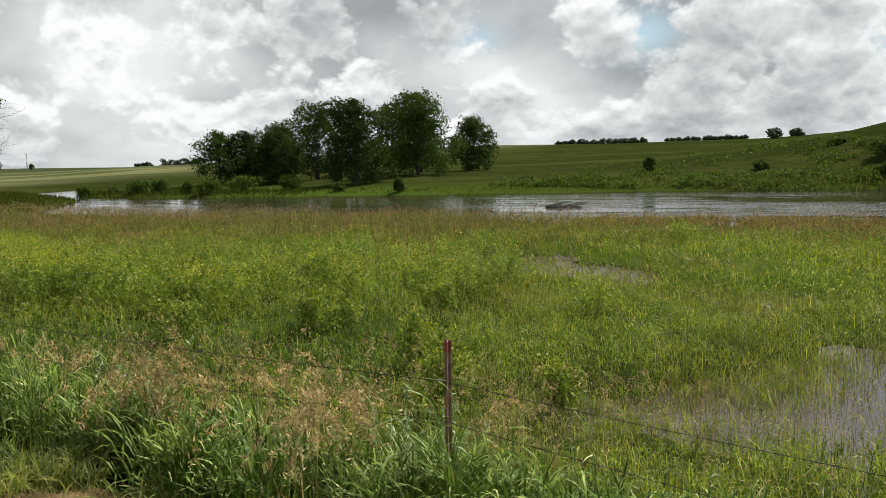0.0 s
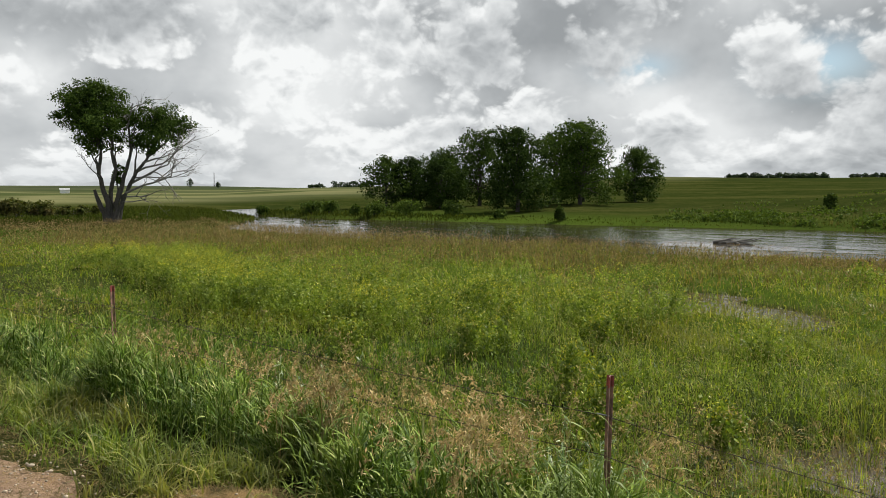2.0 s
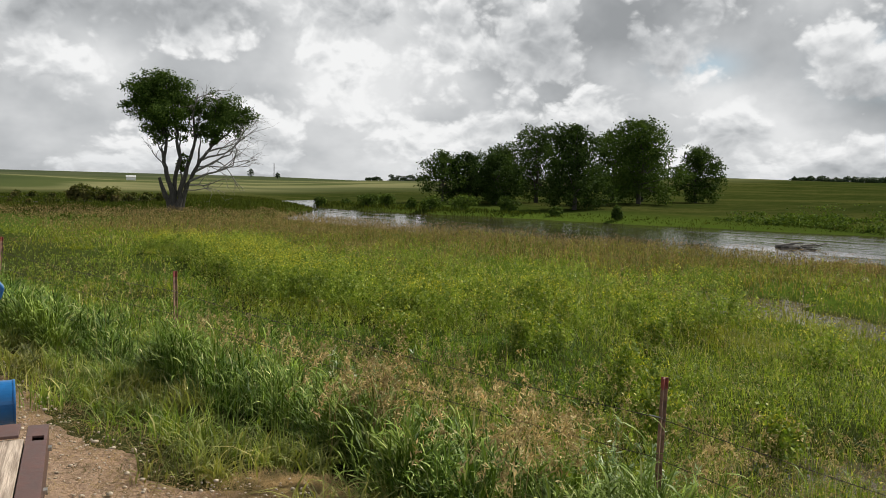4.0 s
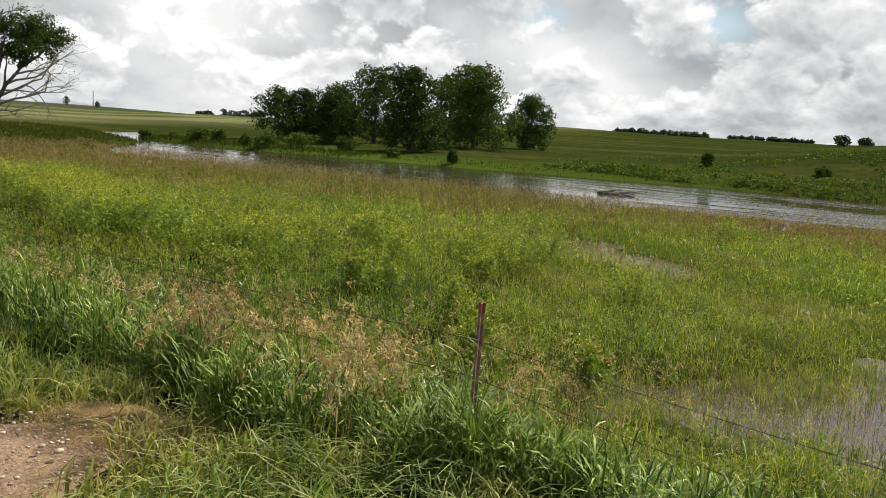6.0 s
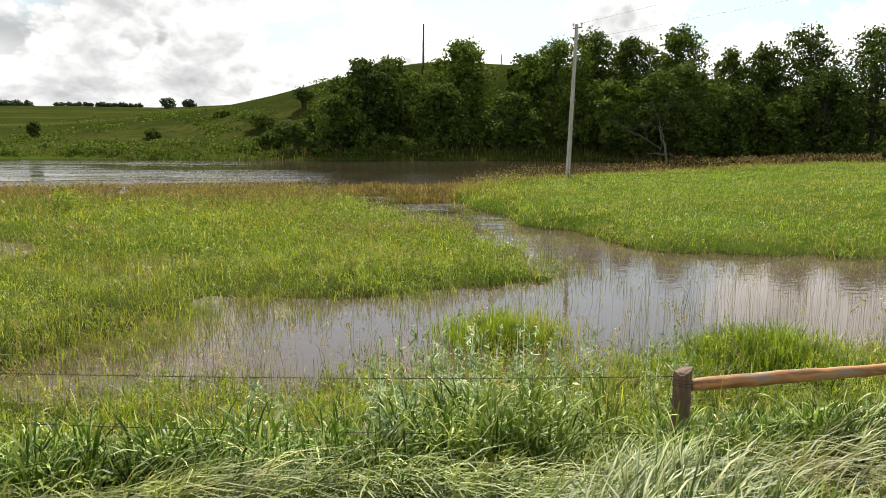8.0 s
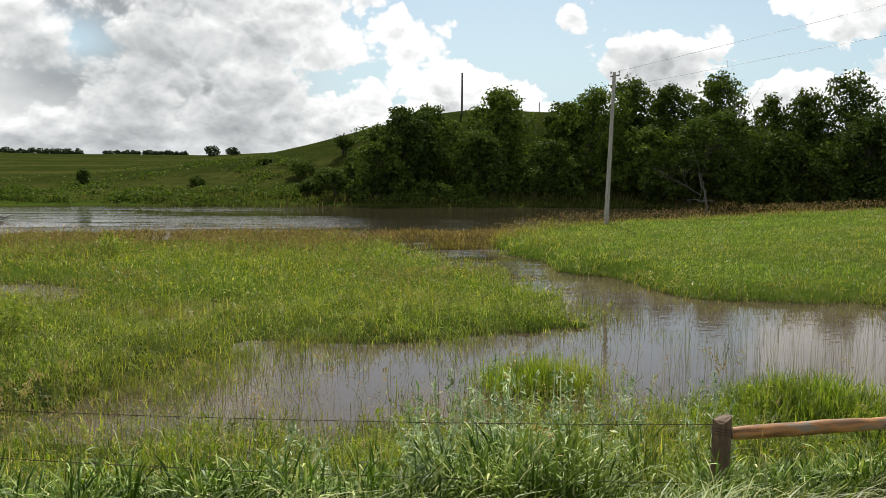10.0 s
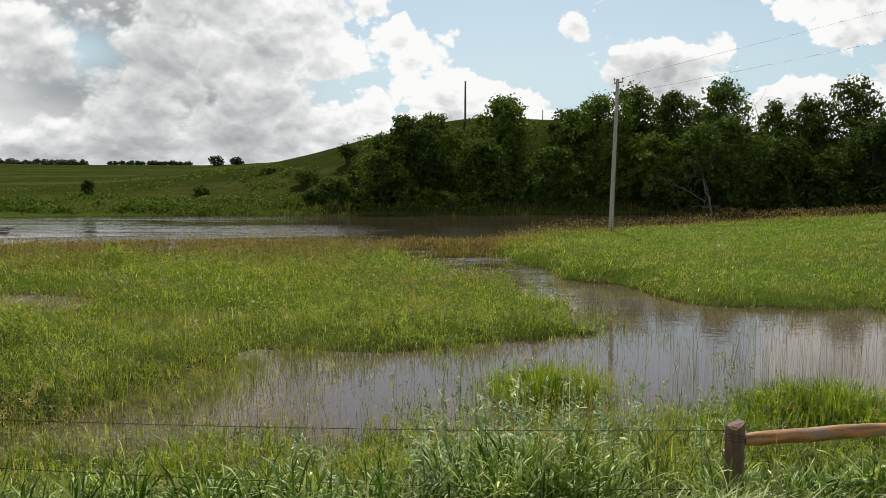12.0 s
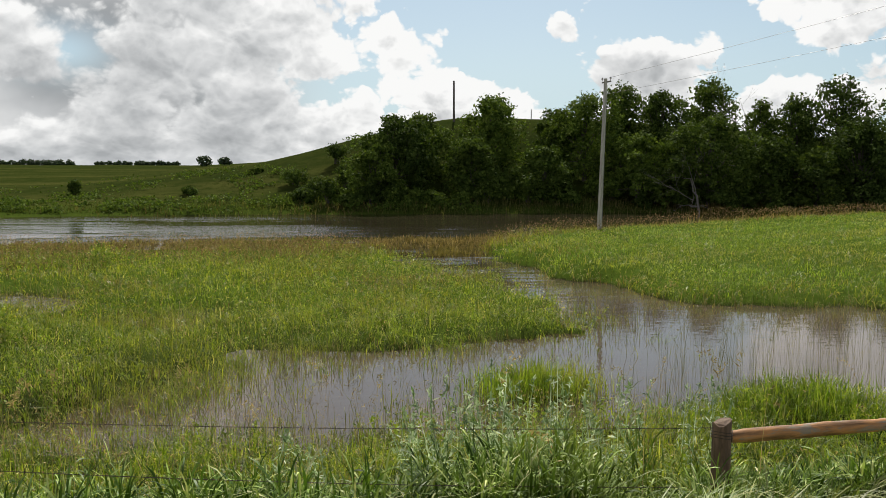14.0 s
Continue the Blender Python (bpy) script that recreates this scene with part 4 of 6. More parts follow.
def tufted(x, y, rng, per, spread):
    """Blades gathered in tufts round each place."""
    x, y = np.repeat(x, per), np.repeat(y, per)
    s = rng.normal(0, 1, (2, len(x))) * spread
    return x + s[0], y + s[1]


def arched_leaves(name, P, length, w, tilt, bend, heading, mat, rng, rows=4):
    """Long leaves that leave the stem at tilt and curl over by bend (both in radians)."""
    n = len(P)
    d = np.stack([np.cos(heading), np.sin(heading), np.zeros(n)], -1)
    b = heading + rng.normal(np.pi / 2, 0.35, n)
    side = np.stack([np.cos(b), np.sin(b), rng.normal(0, 0.25, n)], -1)
    V = np.empty((n, rows * 2 + 1, 3))
    mid = P.copy()
    for k in range(rows + 1):
        s = k / rows
        if k:
            th = tilt - bend * (s - 0.5 / rows)
            mid = mid + (d * np.cos(th)[:, None] + np.array([0, 0, 1.0]) * np.sin(th)[:, None]) * (length / rows)[:, None]
        if k < rows:
            ww = (w * 0.5 * (0.55 + 1.5 * s) * (1 - s) ** 0.6 * 1.25)[:, None]
            V[:, 2 * k], V[:, 2 * k + 1] = mid - side * ww, mid + side * ww
        else:
            V[:, 2 * rows] = mid
    base = np.arange(n)[:, None] * (rows * 2 + 1)
    quads = [base + np.array([[2 * k, 2 * k + 1, 2 * k + 3, 2 * k + 2]]) for k in range(rows - 1)]
    return mesh_of(name, V, [np.concatenate(quads), base + np.array([[2 * rows - 2, 2 * rows - 1, 2 * rows]])], mat)


def in_hollow(x, y):
    """The thatch mound by the road and the dark hollow behind it, where no tall grass grows."""
    return (np.hypot((x + 3.62) / 0.50, (y - 2.70) / 0.33) < 1) | (np.hypot((x + 3.62) / 0.36, (y - 3.24) / 0.24) < 1) | (np.hypot((x + 2.32) / 0.16, (y - 3.62) / 0.16) < 1)


def verge_front(x):
    """Where the tall reed grass begins, seen from the road."""
    return np.interp(x, [-14, -9, -8, -6.5, -5.3, -4.6, -3.95, -3.4, -2.5, -1.5, 0, 5], [3.0, 3.0, 3.25, 3.35, 3.3, 3.5, 3.5, 2.95, 3.0, 3.3, 3.45, 3.55])


def verge_height(x, y):
    """How tall the reed grass stands along the fence."""
    front = verge_front(x)
    back = np.interp(x, [-14, -6, -2, 5], [4.3, 4.6, 4.9, 4.7])
    rise = (0.35 + 0.65 * step(y, front, front + np.interp(x, [-2.0, -1.0], [0.30, 0.10]))) * step(y, front - 0.12, front + 0.12) * (1 - step(y, back - 0.5, back + 0.25))
    return rise * np.interp(x, [-14, -8, -5, -2.5, -1.5, -0.5, 5], [0.64, 0.66, 0.62, 0.60, 0.58, 0.44, 0.36])


def build_verge():
    rng = np.random.RandomState(21)
    # tall reed grass along the fence: tussocks of leafy stems that arch over
    n = 900
    x, y = rng.uniform(-14.5, 4.9, n), rng.uniform(2.5, 5.2, n)
    tall = verge_height(x, y)
    dense = np.interp(x, [-14, -7, -5, 0, 5], [0.22, 0.28, 0.55, 0.55, 0.55])
    dense = dense * (1 + 1.1 * step(x, -1.4, -0.8) * (1 - step(y, 3.6, 3.8)))
    keep = (y > verge_edge(x) + 0.3) & (rng.rand(n) < dense * (0.3 + 1.4 * tall)) & (tall > 0.12) & ~in_hollow(x, y)
    x, y, tall = x[keep], y[keep], tall[keep]
    reach = rng.uniform(0.07, 0.15, len(x))
    H = tall * rng.uniform(0.5, 1.2, len(x)) * (0.34 + 0.92 * step(fbm(x, y, 0.9, 31, 2), 0.28, 0.70))
    # tall tussocks that hide the feet of the posts
    posts = np.array([(-2.05, 3.45), (-1.86, 3.50), (-1.76, 3.36), (-6.75, 3.56), (-6.60, 3.48), (-6.42, 3.40), (-11.7, 3.53), (-11.5, 3.46), (2.42, 3.42), (2.55, 3.47), (2.52, 3.34), (2.9, 3.44), (-5.8, 3.4), (-3.1, 3.5)])
    x, y, H, reach = np.append(x, posts[:, 0]), np.append(y, posts[:, 1]), np.append(H, [0.70, 0.76, 0.68, 0.86, 0.88, 0.80, 0.82, 0.8, 0.38, 0.40, 0.36, 0.38, 0.7, 0.6]), np.append(reach, np.full(14, 0.075))
    per = rng.randint(11, 20, len(x))
    per[-14:] = 42
    who = np.repeat(np.arange(len(x)), per)
    off = rng.normal(0, 1, (2, len(who)))
    sx2, sy2 = x[who] + off[0] * reach[who], y[who] + off[1] * reach[who]
    far = np.hypot(off[0], off[1])
    hs = H[who] * (1.1 - 0.2 * far) * rng.uniform(0.7, 1.1, len(who))
    ok = (hs > 0.08) & ~in_hollow(sx2, sy2)
    who, sx2, sy2, hs, off = who[ok], sx2[ok], sy2[ok], hs[ok], off[:, ok]
    foot = on_ground(sx2, sy2, -0.02)
    each = 6
    k = len(who) * each
    u = (np.tile(np.arange(each), len(who)) + rng.rand(k)) / each
    P = np.repeat(foot, each, 0)
    P[:, 2] += np.repeat(hs, each) * (0.18 + 0.82 * u)
    outward = np.repeat(np.arctan2(off[1], off[0]), each)
    heading = outward + rng.normal(0, 1.25, k)
    P[:, 0] += np.repeat(off[0] * 0.05, each) * u
    P[:, 1] += np.repeat(off[1] * 0.05, each) * u
    stuff("verge_grass", arched_leaves("verge_grass", P, rng.uniform(0.11, 0.25, k) * (1.1 - 0.3 * u), rng.uniform(0.005, 0.0095, k), rng.normal(1.12, 0.22, k), rng.uniform(0.3, 1.7, k), heading, M_LUSH, rng), "lush tall reed grass arching along the fence", "grass")
    stuff("verge_stems", blades_mesh("verge_stems", foot, hs * rng.uniform(0.9, 1.1, len(hs)), rng.uniform(0.004, 0.007, len(hs)), np.abs(rng.normal(0.12, 0.1, len(hs))), M_LUSH, rng, 2), "upright stems of the reed grass", "grass")
    # broad-leaved tussocks in a ragged row, dark at the foot
    n = 860
    x = rng.uniform(-14.5, 5.2, n)
    back = rng.rand(n) ** 1.4 * np.interp(x, [-14, -5, 0, 5], [1.1, 1.1, 0.8, 0.8])
    y = verge_front(x) + 0.05 + back
    keep = ~in_hollow(x, y) & (fbm(x, y, 0.6, 30, 2) > 0.44)
    x, y, back = x[keep], y[keep], back[keep]
    top = np.interp(x, [-14, -5, -2.5, -1, 1.9, 2.4, 5], [0.76, 0.72, 0.64, 0.54, 0.52, 0.34, 0.36]) * rng.uniform(0.62, 1.1, len(x)) * (1 - 0.25 * back)
    cx, cy = rng.normal(1.7, 0.28, 26), rng.normal(4.15, 0.15, 26)
    x, y, top = np.append(x, cx), np.append(y, cy), np.append(top, rng.uniform(0.45, 0.7, 26))
    per = rng.randint(110, 190, len(x))
    who = np.repeat(np.arange(len(x)), per)
    k = len(who)
    heading = rng.uniform(0, 6.28, k)
    wide = rng.uniform(0.14, 0.24, len(x))[who]
    reach = rng.rand(k) ** 0.6
    P = on_ground(x[who] + np.cos(heading) * reach * wide, y[who] + np.sin(heading) * reach * wide, -0.02)
    P[:, 2] += rng.rand(k) ** 0.75 * top[who] * 0.88 * (1 - 0.55 * reach ** 2)
    stuff("reed_tussocks", arched_leaves("reed_tussocks", P, rng.uniform(0.10, 0.25, k), rng.uniform(0.0075, 0.0135, k), rng.normal(1.20, 0.26, k), rng.uniform(0.2, 1.9, k), heading + rng.normal(0, 0.8, k), M_LUSH, rng, 3), "broad-leaved reed grass in arching dark tussocks", "grass")
    # fine grass filling in below the tussocks
    n = 30000
    x, y = rng.uniform(-14, 4.9, n), rng.uniform(2.4, 5.2, n)
    keep = (y > verge_edge(x) + 0.3) & ~in_hollow(x, y) & (verge_height(x, y) > 0.05) & (fbm(x, y, 0.45, 33) > 0.46)
    x, y = x[keep], y[keep]
    k = len(x)
    stuff("under_grass", arched_leaves("under_grass", on_ground(x, y, -0.01), rng.uniform(0.12, 0.32, k), rng.uniform(0.006, 0.011, k), rng.normal(1.25, 0.2, k), rng.uniform(0.8, 2.0, k), rng.uniform(0, 6.28, k), M_LUSH, rng, 3), "finer grass between the reed tussocks", "grass")
    # grass of middling height on the slope up to the road
    n = 6400
    x, y = rng.uniform(-14, 4.6, n), rng.uniform(1.3, 3.3, n)
    keep = (y > verge_edge(x) - 0.08 + rng.exponential(0.16, n) + 0.5 * (fbm(x, y, 0.5, 38) - 0.45)) & ~in_hollow(x, y) & (fbm(x, y, 0.45, 35, 2) > 0.37)
    x, y = x[keep], y[keep]
    per = 9
    bx, by = tufted(x, y, rng, per, 0.05)
    k = len(bx)
    tuft = np.repeat(0.20 * step(fbm(x, y, 0.5, 36, 2), 0.25, 0.75), per)
    P = on_ground(bx, by, -0.01)
    P[:, 2] = np.maximum(P[:, 2], -0.05 - 9 * (by > verge_edge(bx) + 0.25)) + tuft * rng.rand(k)
    stuff("slope_grass", blades_mesh("slope_grass", P, rng.uniform(0.10, 0.30, k), rng.uniform(0.006, 0.0115, k), np.abs(rng.normal(0.8, 0.4, k)), M_SLOPE, rng, 3), "arching grass on the slope below the road", "grass")
    # pale lodged grass, combed over by the wind
    n = 30000
    x, y = rng.uniform(-3.0, 5.2, n), rng.uniform(1.3, 3.7, n)
    keep = (y > verge_edge(x)) & (rng.rand(n) < step(x, -3.0, -1.6) * np.interp(x, [1.0, 3.0], [1.0, 0.6]) * (1 - step(y, 3.2, 3.65)) * (0.12 + 0.88 * step(fbm(x, y, 0.35, 39, 2), 0.34, 0.56)))
    x, y = x[keep], y[keep]
    k = len(x)
    heading = -0.7 + 2.6 * (fbm(x, y, 0.9, 37) - 0.5) * 2 + rng.normal(0, 0.45, k)
    stuff("lodged_grass", blades_mesh("lodged_grass", on_ground(x, y, 0.02) + np.stack([0 * x, 0 * x, rng.uniform(0, 0.20, k) * (0.4 + 1.0 * fbm(x, y, 0.5, 40))], -1), rng.uniform(0.20, 0.44, k), rng.uniform(0.006, 0.012, k), rng.uniform(0.5, 1.7, k), M_PALE, rng, 3, heading), "pale bleached grass lying in swathes", "grass")
    # upright young tufts in it
    x, y = rng.uniform(-1.6, 4.8, 150), rng.uniform(1.5, 2.9, 150)
    bx, by = tufted(x, y, rng, 36, 0.055)
    k = len(bx)
    stuff("young_tufts", blades_mesh("young_tufts", on_ground(bx, by, -0.02), np.repeat(rng.uniform(0.16, 0.40, 150), 36) * rng.uniform(0.6, 1.2, k), rng.uniform(0.006, 0.012, k), np.abs(rng.normal(0.14, 0.12, k)), M_BRIGHT, rng, 3), "upright yellow-green grass tufts", "grass")
    # dry thatch: dead stalks lying at the road's edge
    cx, cy = rng.normal(0, 0.26, 5200) - 3.62, rng.normal(0, 0.17, 5200) + 2.68
    dx, dy = rng.uniform(-9, -1.2, 9000), rng.normal(0, 0.26, 9000)
    ex, ey = rng.uniform(-7, -1.5, 4200), -np.abs(rng.normal(0, 0.7, 4200))
    x, y = np.concatenate([cx, dx, ex]), np.concatenate([cy, verge_edge(dx) + 0.05 + dy, verge_edge(ex) + ey])
    n = len(x)
    stuff("dry_thatch", blades_mesh("dry_thatch", np.stack([x, y, np.maximum(ground(x, y), -0.04 * (y < verge_edge(x) + 0.25) - 9 * (y >= verge_edge(x) + 0.25)) + rng.uniform(0.03, 0.055, n)], -1), rng.uniform(0.014, 0.035, n), rng.uniform(0.002, 0.004, n), rng.uniform(2.0, 5.0, n), M_SEED, rng, 2, rng.uniform(0, 6.28, n)), "flattened dry straw at the road's edge", "grass")
    # rusty dead stalks at the mouth of the hollow
    x, y = rng.normal(-2.75, 0.22, 420), rng.normal(2.62, 0.12, 420)
    stuff("rusty_stalks", blades_mesh("rusty_stalks", on_ground(x, y, -0.01), rng.uniform(0.12, 0.34, 420), rng.uniform(0.003, 0.006, 420), np.abs(rng.normal(0.4, 0.3, 420)), M_BANK, rng, 3), "rust-brown dead grass stalks", "grass")


def seed_heads(name, label, x, y, rng, low, high, size=0.14, mat=None, parts=26):
    """Stalks with loose drooping seed heads."""
    n = len(x)
    h = rng.uniform(low, high, n)
    a = rng.uniform(0, 6.28, n)
    lean = rng.uniform(0.08, 0.38, n)
    foot = on_ground(x, y)
    foot[:, 2] = np.maximum(foot[:, 2], WATER - 0.05)
    V, F, count = [], [], 0
    d = np.stack([np.cos(a), np.sin(a), 0 * a], -1)
    side = np.stack([-np.sin(a), np.cos(a), 0 * a], -1) * 0.0012
    top = foot + d * (lean * h)[:, None]
    top[:, 2] += h
    mid = foot + d * (lean * h * 0.35)[:, None]
    mid[:, 2] += h * 0.6
    stalk = np.stack([foot - side, foot + side, mid + side, mid - side, top + side * 0.6, top - side * 0.6], 1).reshape(-1, 3)
    b = np.arange(n)[:, None] * 6
    V.append(stalk)
    F.append(np.concatenate([b + np.array([[0, 1, 2, 3]]), b + np.array([[3, 2, 4, 5]])]))
    count += len(stalk)
    T, S, D = np.repeat(top, parts, 0), np.repeat(size * rng.uniform(0.7, 1.3, n), parts), np.repeat(d, parts, 0)
    u = rng.rand(n * parts)
    P = T + D * (S * u * 1.0)[:, None] + rng.normal(0, 1, (n * parts, 3)) * (S * 0.09)[:, None]
    P[:, 2] -= S * u * u * 0.9 - S * 0.25
    lv, lq = leaf_verts(P, S * 0.24, rng, 0.24, 1.2)
    V.append(lv)
    F.append(lq + count)
    stuff(name, mesh_of(name, np.concatenate(V), [np.concatenate(F)], mat or M_STRAW), label, "grass")


def build_seed_heads():
    rng = np.random.RandomState(22)
    spots = np.array([(-4.25, 3.42), (-3.8, 3.5), (-3.35, 3.95), (-2.72, 3.74), (-2.55, 3.42), (-2.42, 3.06), (-7.3, 4.05), (-3.62, 3.42), (-2.1, 4.6), (-6.2, 4.1), (-5.2, 4.3)])
    at = np.repeat(spots, 18, 0) + rng.normal(0, 0.07, (198, 2))
    seed_heads("brome_heads", "golden drooping seed heads among the reed grass", at[:, 0], at[:, 1], rng, 0.50, 0.82, 0.15, M_GOLD, 40)
    x = np.concatenate([rng.normal(-4.5, 0.40, 120), rng.normal(-3.5, 0.5, 70), rng.uniform(-13, 4.4, 120), rng.normal(-1.9, 0.7, 90)])
    y = np.concatenate([rng.normal(4.55, 0.28, 120), rng.normal(5.0, 0.4, 70), rng.uniform(3.2, 5.4, 120), rng.normal(4.9, 0.4, 90)])
    seed_heads("straw_heads", "loose straw-coloured seed heads above the grass", x, y, rng, 0.65, 1.05, 0.12, M_STRAW, 22)
    x, y = scatter(2600, 5.0, 22.0, rng, -30, 70)
    keep = (ground(x, y) > WATER - 0.05) & (y > 4.6) & (fbm(x, y, 3.0, 41) > 0.45)
    seed_heads("meadow_heads", "pale seed heads scattered over the meadow", x[keep], y[keep], rng, 0.55, 0.9, 0.10, M_STRAW, 8)
    # tall stalks standing in the pool
    x, y = rng.uniform(4.8, 12.0, 900), rng.uniform(8.0, 12.0, 900)
    keep = fbm(x, y, 2.0, 42) > 0.42
    seed_heads("pool_stalks", "tall brown seed stalks standing in the flood water", x[keep], y[keep], rng, 0.8, 1.35, 0.10, M_REED, 10)


def specks(name, label, x, y, low, high, size, mat, rng, ratio=0.3):
    """Single leaves and blade tips at mixed heights: the fine broken texture of a weedy meadow."""
    P = on_ground(x, y)
    P[:, 2] = np.maximum(P[:, 2], WATER) + rng.uniform(low, high, len(x)) * (0.3 + 1.3 * fbm(x, y, 1.6, 58))
    V, q = leaf_verts(P, size * rng.uniform(0.5, 1.5, len(x)), rng, ratio, -0.9)
    stuff(name, mesh_of(name, V, [q], mat), label, "grass")


def wet_share(g, x, y):
    """How much grass stands where the ground lies at g: less and less in deeper water."""
    deep = (WATER - g) * np.where(y > 15, 1.5, np.interp(x, [0.5, 4.5], [0.5, 1.0]))
    return np.where(deep > 0, 0.75 * np.exp(-deep * 9.5), 0.6 + 0.4 * step(g, WATER, WATER + 0.10))


def weed_front(x):
    """The near edge of the weeds that stand across the meadow."""
    return np.interp(x, [-26, -18.1, -13.6, -11.9, -10.5, -9.4, -7.0], [13.5, 10.7, 8.9, 9.6, 10.6, 12.0, 14.5])


def sward(x, y):
    """Where the grass stays short and fresh: from the fence to the weeds."""
    return step(y, 4.6, 5.3) * (1 - step(y - np.minimum(weed_front(x), np.interp(x, [-8, -5, -2], [12.0, 8.6, 6.6])), -0.9, 0.4)) * step(-x, 1.5, 3.5) * step(fbm(x, y, 1.5, 68), 0.25, 0.42)


def build_meadow():
    rng = np.random.RandomState(23)
    for name, label, n, r0, r1, rows, low, high, wide, p in (
            ("meadow_grass", "green meadow grass with standing water between", 165000, 4.6, 17.0, 2, 0.16, 0.42, 0.0092, 0.8),
            ("far_meadow_grass", "green meadow grass reaching to the river", 150000, 15.0, 46.0, 2, 0.18, 0.42, 0.0150, 0.9)):
        x, y = scatter(n, r0, r1, rng, p=p)
        g = ground(x, y)
        gap = river_gap(x, y)
        bright = step(x - 0.30 * (y - 20), 4.0, 10.0) * step(y, 15, 20)
        keep = (y > 4.5) & (gap > -0.3) & (rng.rand(n) < 0.35 + 0.65 * step(fbm(x, y, 0.4 if r0 < 10 else 0.8, 47, 2), 0.36, 0.56)) & (rng.rand(n) < wet_share(g, x, y)) & (y < 60) & (bright + 0.5 * (fbm(x, y, 1.6, 66) - 0.5) + rng.normal(0, 0.16, n) < 0.5) & (rng.rand(n) > 0.85 * sward(x, y)) & (rng.rand(n) > 0.88 * (1 - step(gap / np.interp(x, [-75, -30, -8, 6, 12], [17, 13, 8.0, 4.0, 2.5]), 0.6, 1.15)))
        x, y = x[keep], y[keep]
        k = len(x)
        h = rng.uniform(low, high, k) * (0.40 + 1.20 * fbm(x, y, 2.2, 51)) * (0.55 + 0.95 * step(fbm(x, y, 0.5 if r0 < 10 else 0.9, 46, 2), 0.30, 0.70))
        w = wide * rng.uniform(0.6, 1.3, k) * (1 if r0 < 10 else (0.6 + np.hypot(x, y) / 40))
        P = on_ground(x, y, -0.02)
        clump = step(fbm(x, y, 1.1, 50, 2), 0.25, 0.75)
        raised = np.where(P[:, 2] > WATER + 0.01, 1.0, 0.25) * rng.uniform(0, 0.34, k) * clump
        P[:, 2] = np.maximum(P[:, 2], WATER - 0.05) + raised
        stuff(name, blades_mesh(name, P, h * (0.75 - 0.8 * raised), w, np.abs(rng.normal(0.80, 0.45, k)), M_MEADOW, rng, rows), label, "grass")
    for name, label, n, r0, r1, size, mat, cut in (
            ("meadow_leaves", "small leaves and blade tips through the meadow", 60000, 5.0, 18.0, 0.026, M_MEADOW, 0.30), ("far_meadow_leaves", "small leaves in the meadow by the river", 60000, 16.0, 44.0, 0.045, M_MEADOW, 0.3),
            ("pale_tips", "pale dry tips over the meadow grass", 34000, 5.0, 36.0, 0.028, M_STRAW, 0.40), ("yellow_tips", "yellowish flowering tips over the meadow", 4000, 8.0, 36.0, 0.020, M_FLOWER, 0.56)):
        x, y = scatter(n, r0, r1, rng, -44, 78, 0.8)
        bright = step(x - 0.30 * (y - 20), 4.0, 10.0) * step(y, 15, 20)
        keep = (y > 4.8) & (river_gap(x, y) > 0.3) & (y < 60) & (rng.rand(n) < wet_share(ground(x, y), x, y)) & (bright + 0.5 * (fbm(x, y, 1.6, 66) - 0.5) + rng.normal(0, 0.16, n) < 0.5) & (rng.rand(n) > 0.8 * sward(x, y)) & (fbm(x, y, 2.8, 59 + len(name)) > cut)
        far = 1 + np.hypot(x[keep], y[keep]) / 30
        specks(name, label, x[keep], y[keep], 0.12, 0.42, size * far, mat, rng, 0.3)
    # the drier meadow beyond the pool
    x, y = scatter(105000, 14, 62, rng, -46, -4, 0.9)
    keep = (step(x - 0.30 * (y - 20), 4.0, 10.0) * step(y, 15, 20) + 0.5 * (fbm(x, y, 1.6, 66) - 0.5) + rng.normal(0, 0.16, len(x)) >= 0.5) & (river_gap(x, y) > 0.2) & (ground(x, y) > WATER - 0.02) & (y < np.interp(x, RIVER[::-1, 0], RIVER[::-1, 1]))
    x, y = x[keep], y[keep]
    k = len(x)
    stuff("bright_grass", blades_mesh("bright_grass", on_ground(x, y, -0.02), rng.uniform(0.08, 0.22, k) * (0.4 + 1.2 * fbm(x, y, 1.3, 52)), rng.uniform(0.010, 0.021, k), np.abs(rng.normal(0.8, 0.4, k)), M_BRIGHT, rng, 2), "bright green grass on the drier rise", "grass")
    edge = ground(x, y) < WATER + 0.16
    dry = (rng.rand(k) < 0.07) | (edge & (rng.rand(k) < 0.85))
    specks("dry_meadow_tips", "dry seeding tips over the drier rise", x[dry], y[dry], 0.08, 0.26, 0.06, M_STRAW, rng, 0.3)
    # the short bright sward between the fence and the weeds
    x, y = rng.uniform(-22, -1.0, 90000), rng.uniform(4.5, 13.5, 90000)
    keep = (rng.rand(90000) < sward(x, y) * np.interp(np.hypot(x, y), [5, 20], [1.0, 0.5])) & (ground(x, y) > WATER - 0.03)
    x, y = x[keep], y[keep]
    k = len(x)
    stuff("short_sward", blades_mesh("short_sward", on_ground(x, y, -0.01), rng.uniform(0.10, 0.26, k) * (0.5 + 1.0 * fbm(x, y, 0.9, 67)), rng.uniform(0.008, 0.015, k), np.abs(rng.normal(0.7, 0.4, k)), M_SWARD, rng, 2), "short fresh green grass beyond the fence", "grass")
    # the brown, seeding strip along the water
    x, y = rng.uniform(-75, 45, 90000), rng.uniform(16, 50, 90000)
    gap = river_gap(x, y)
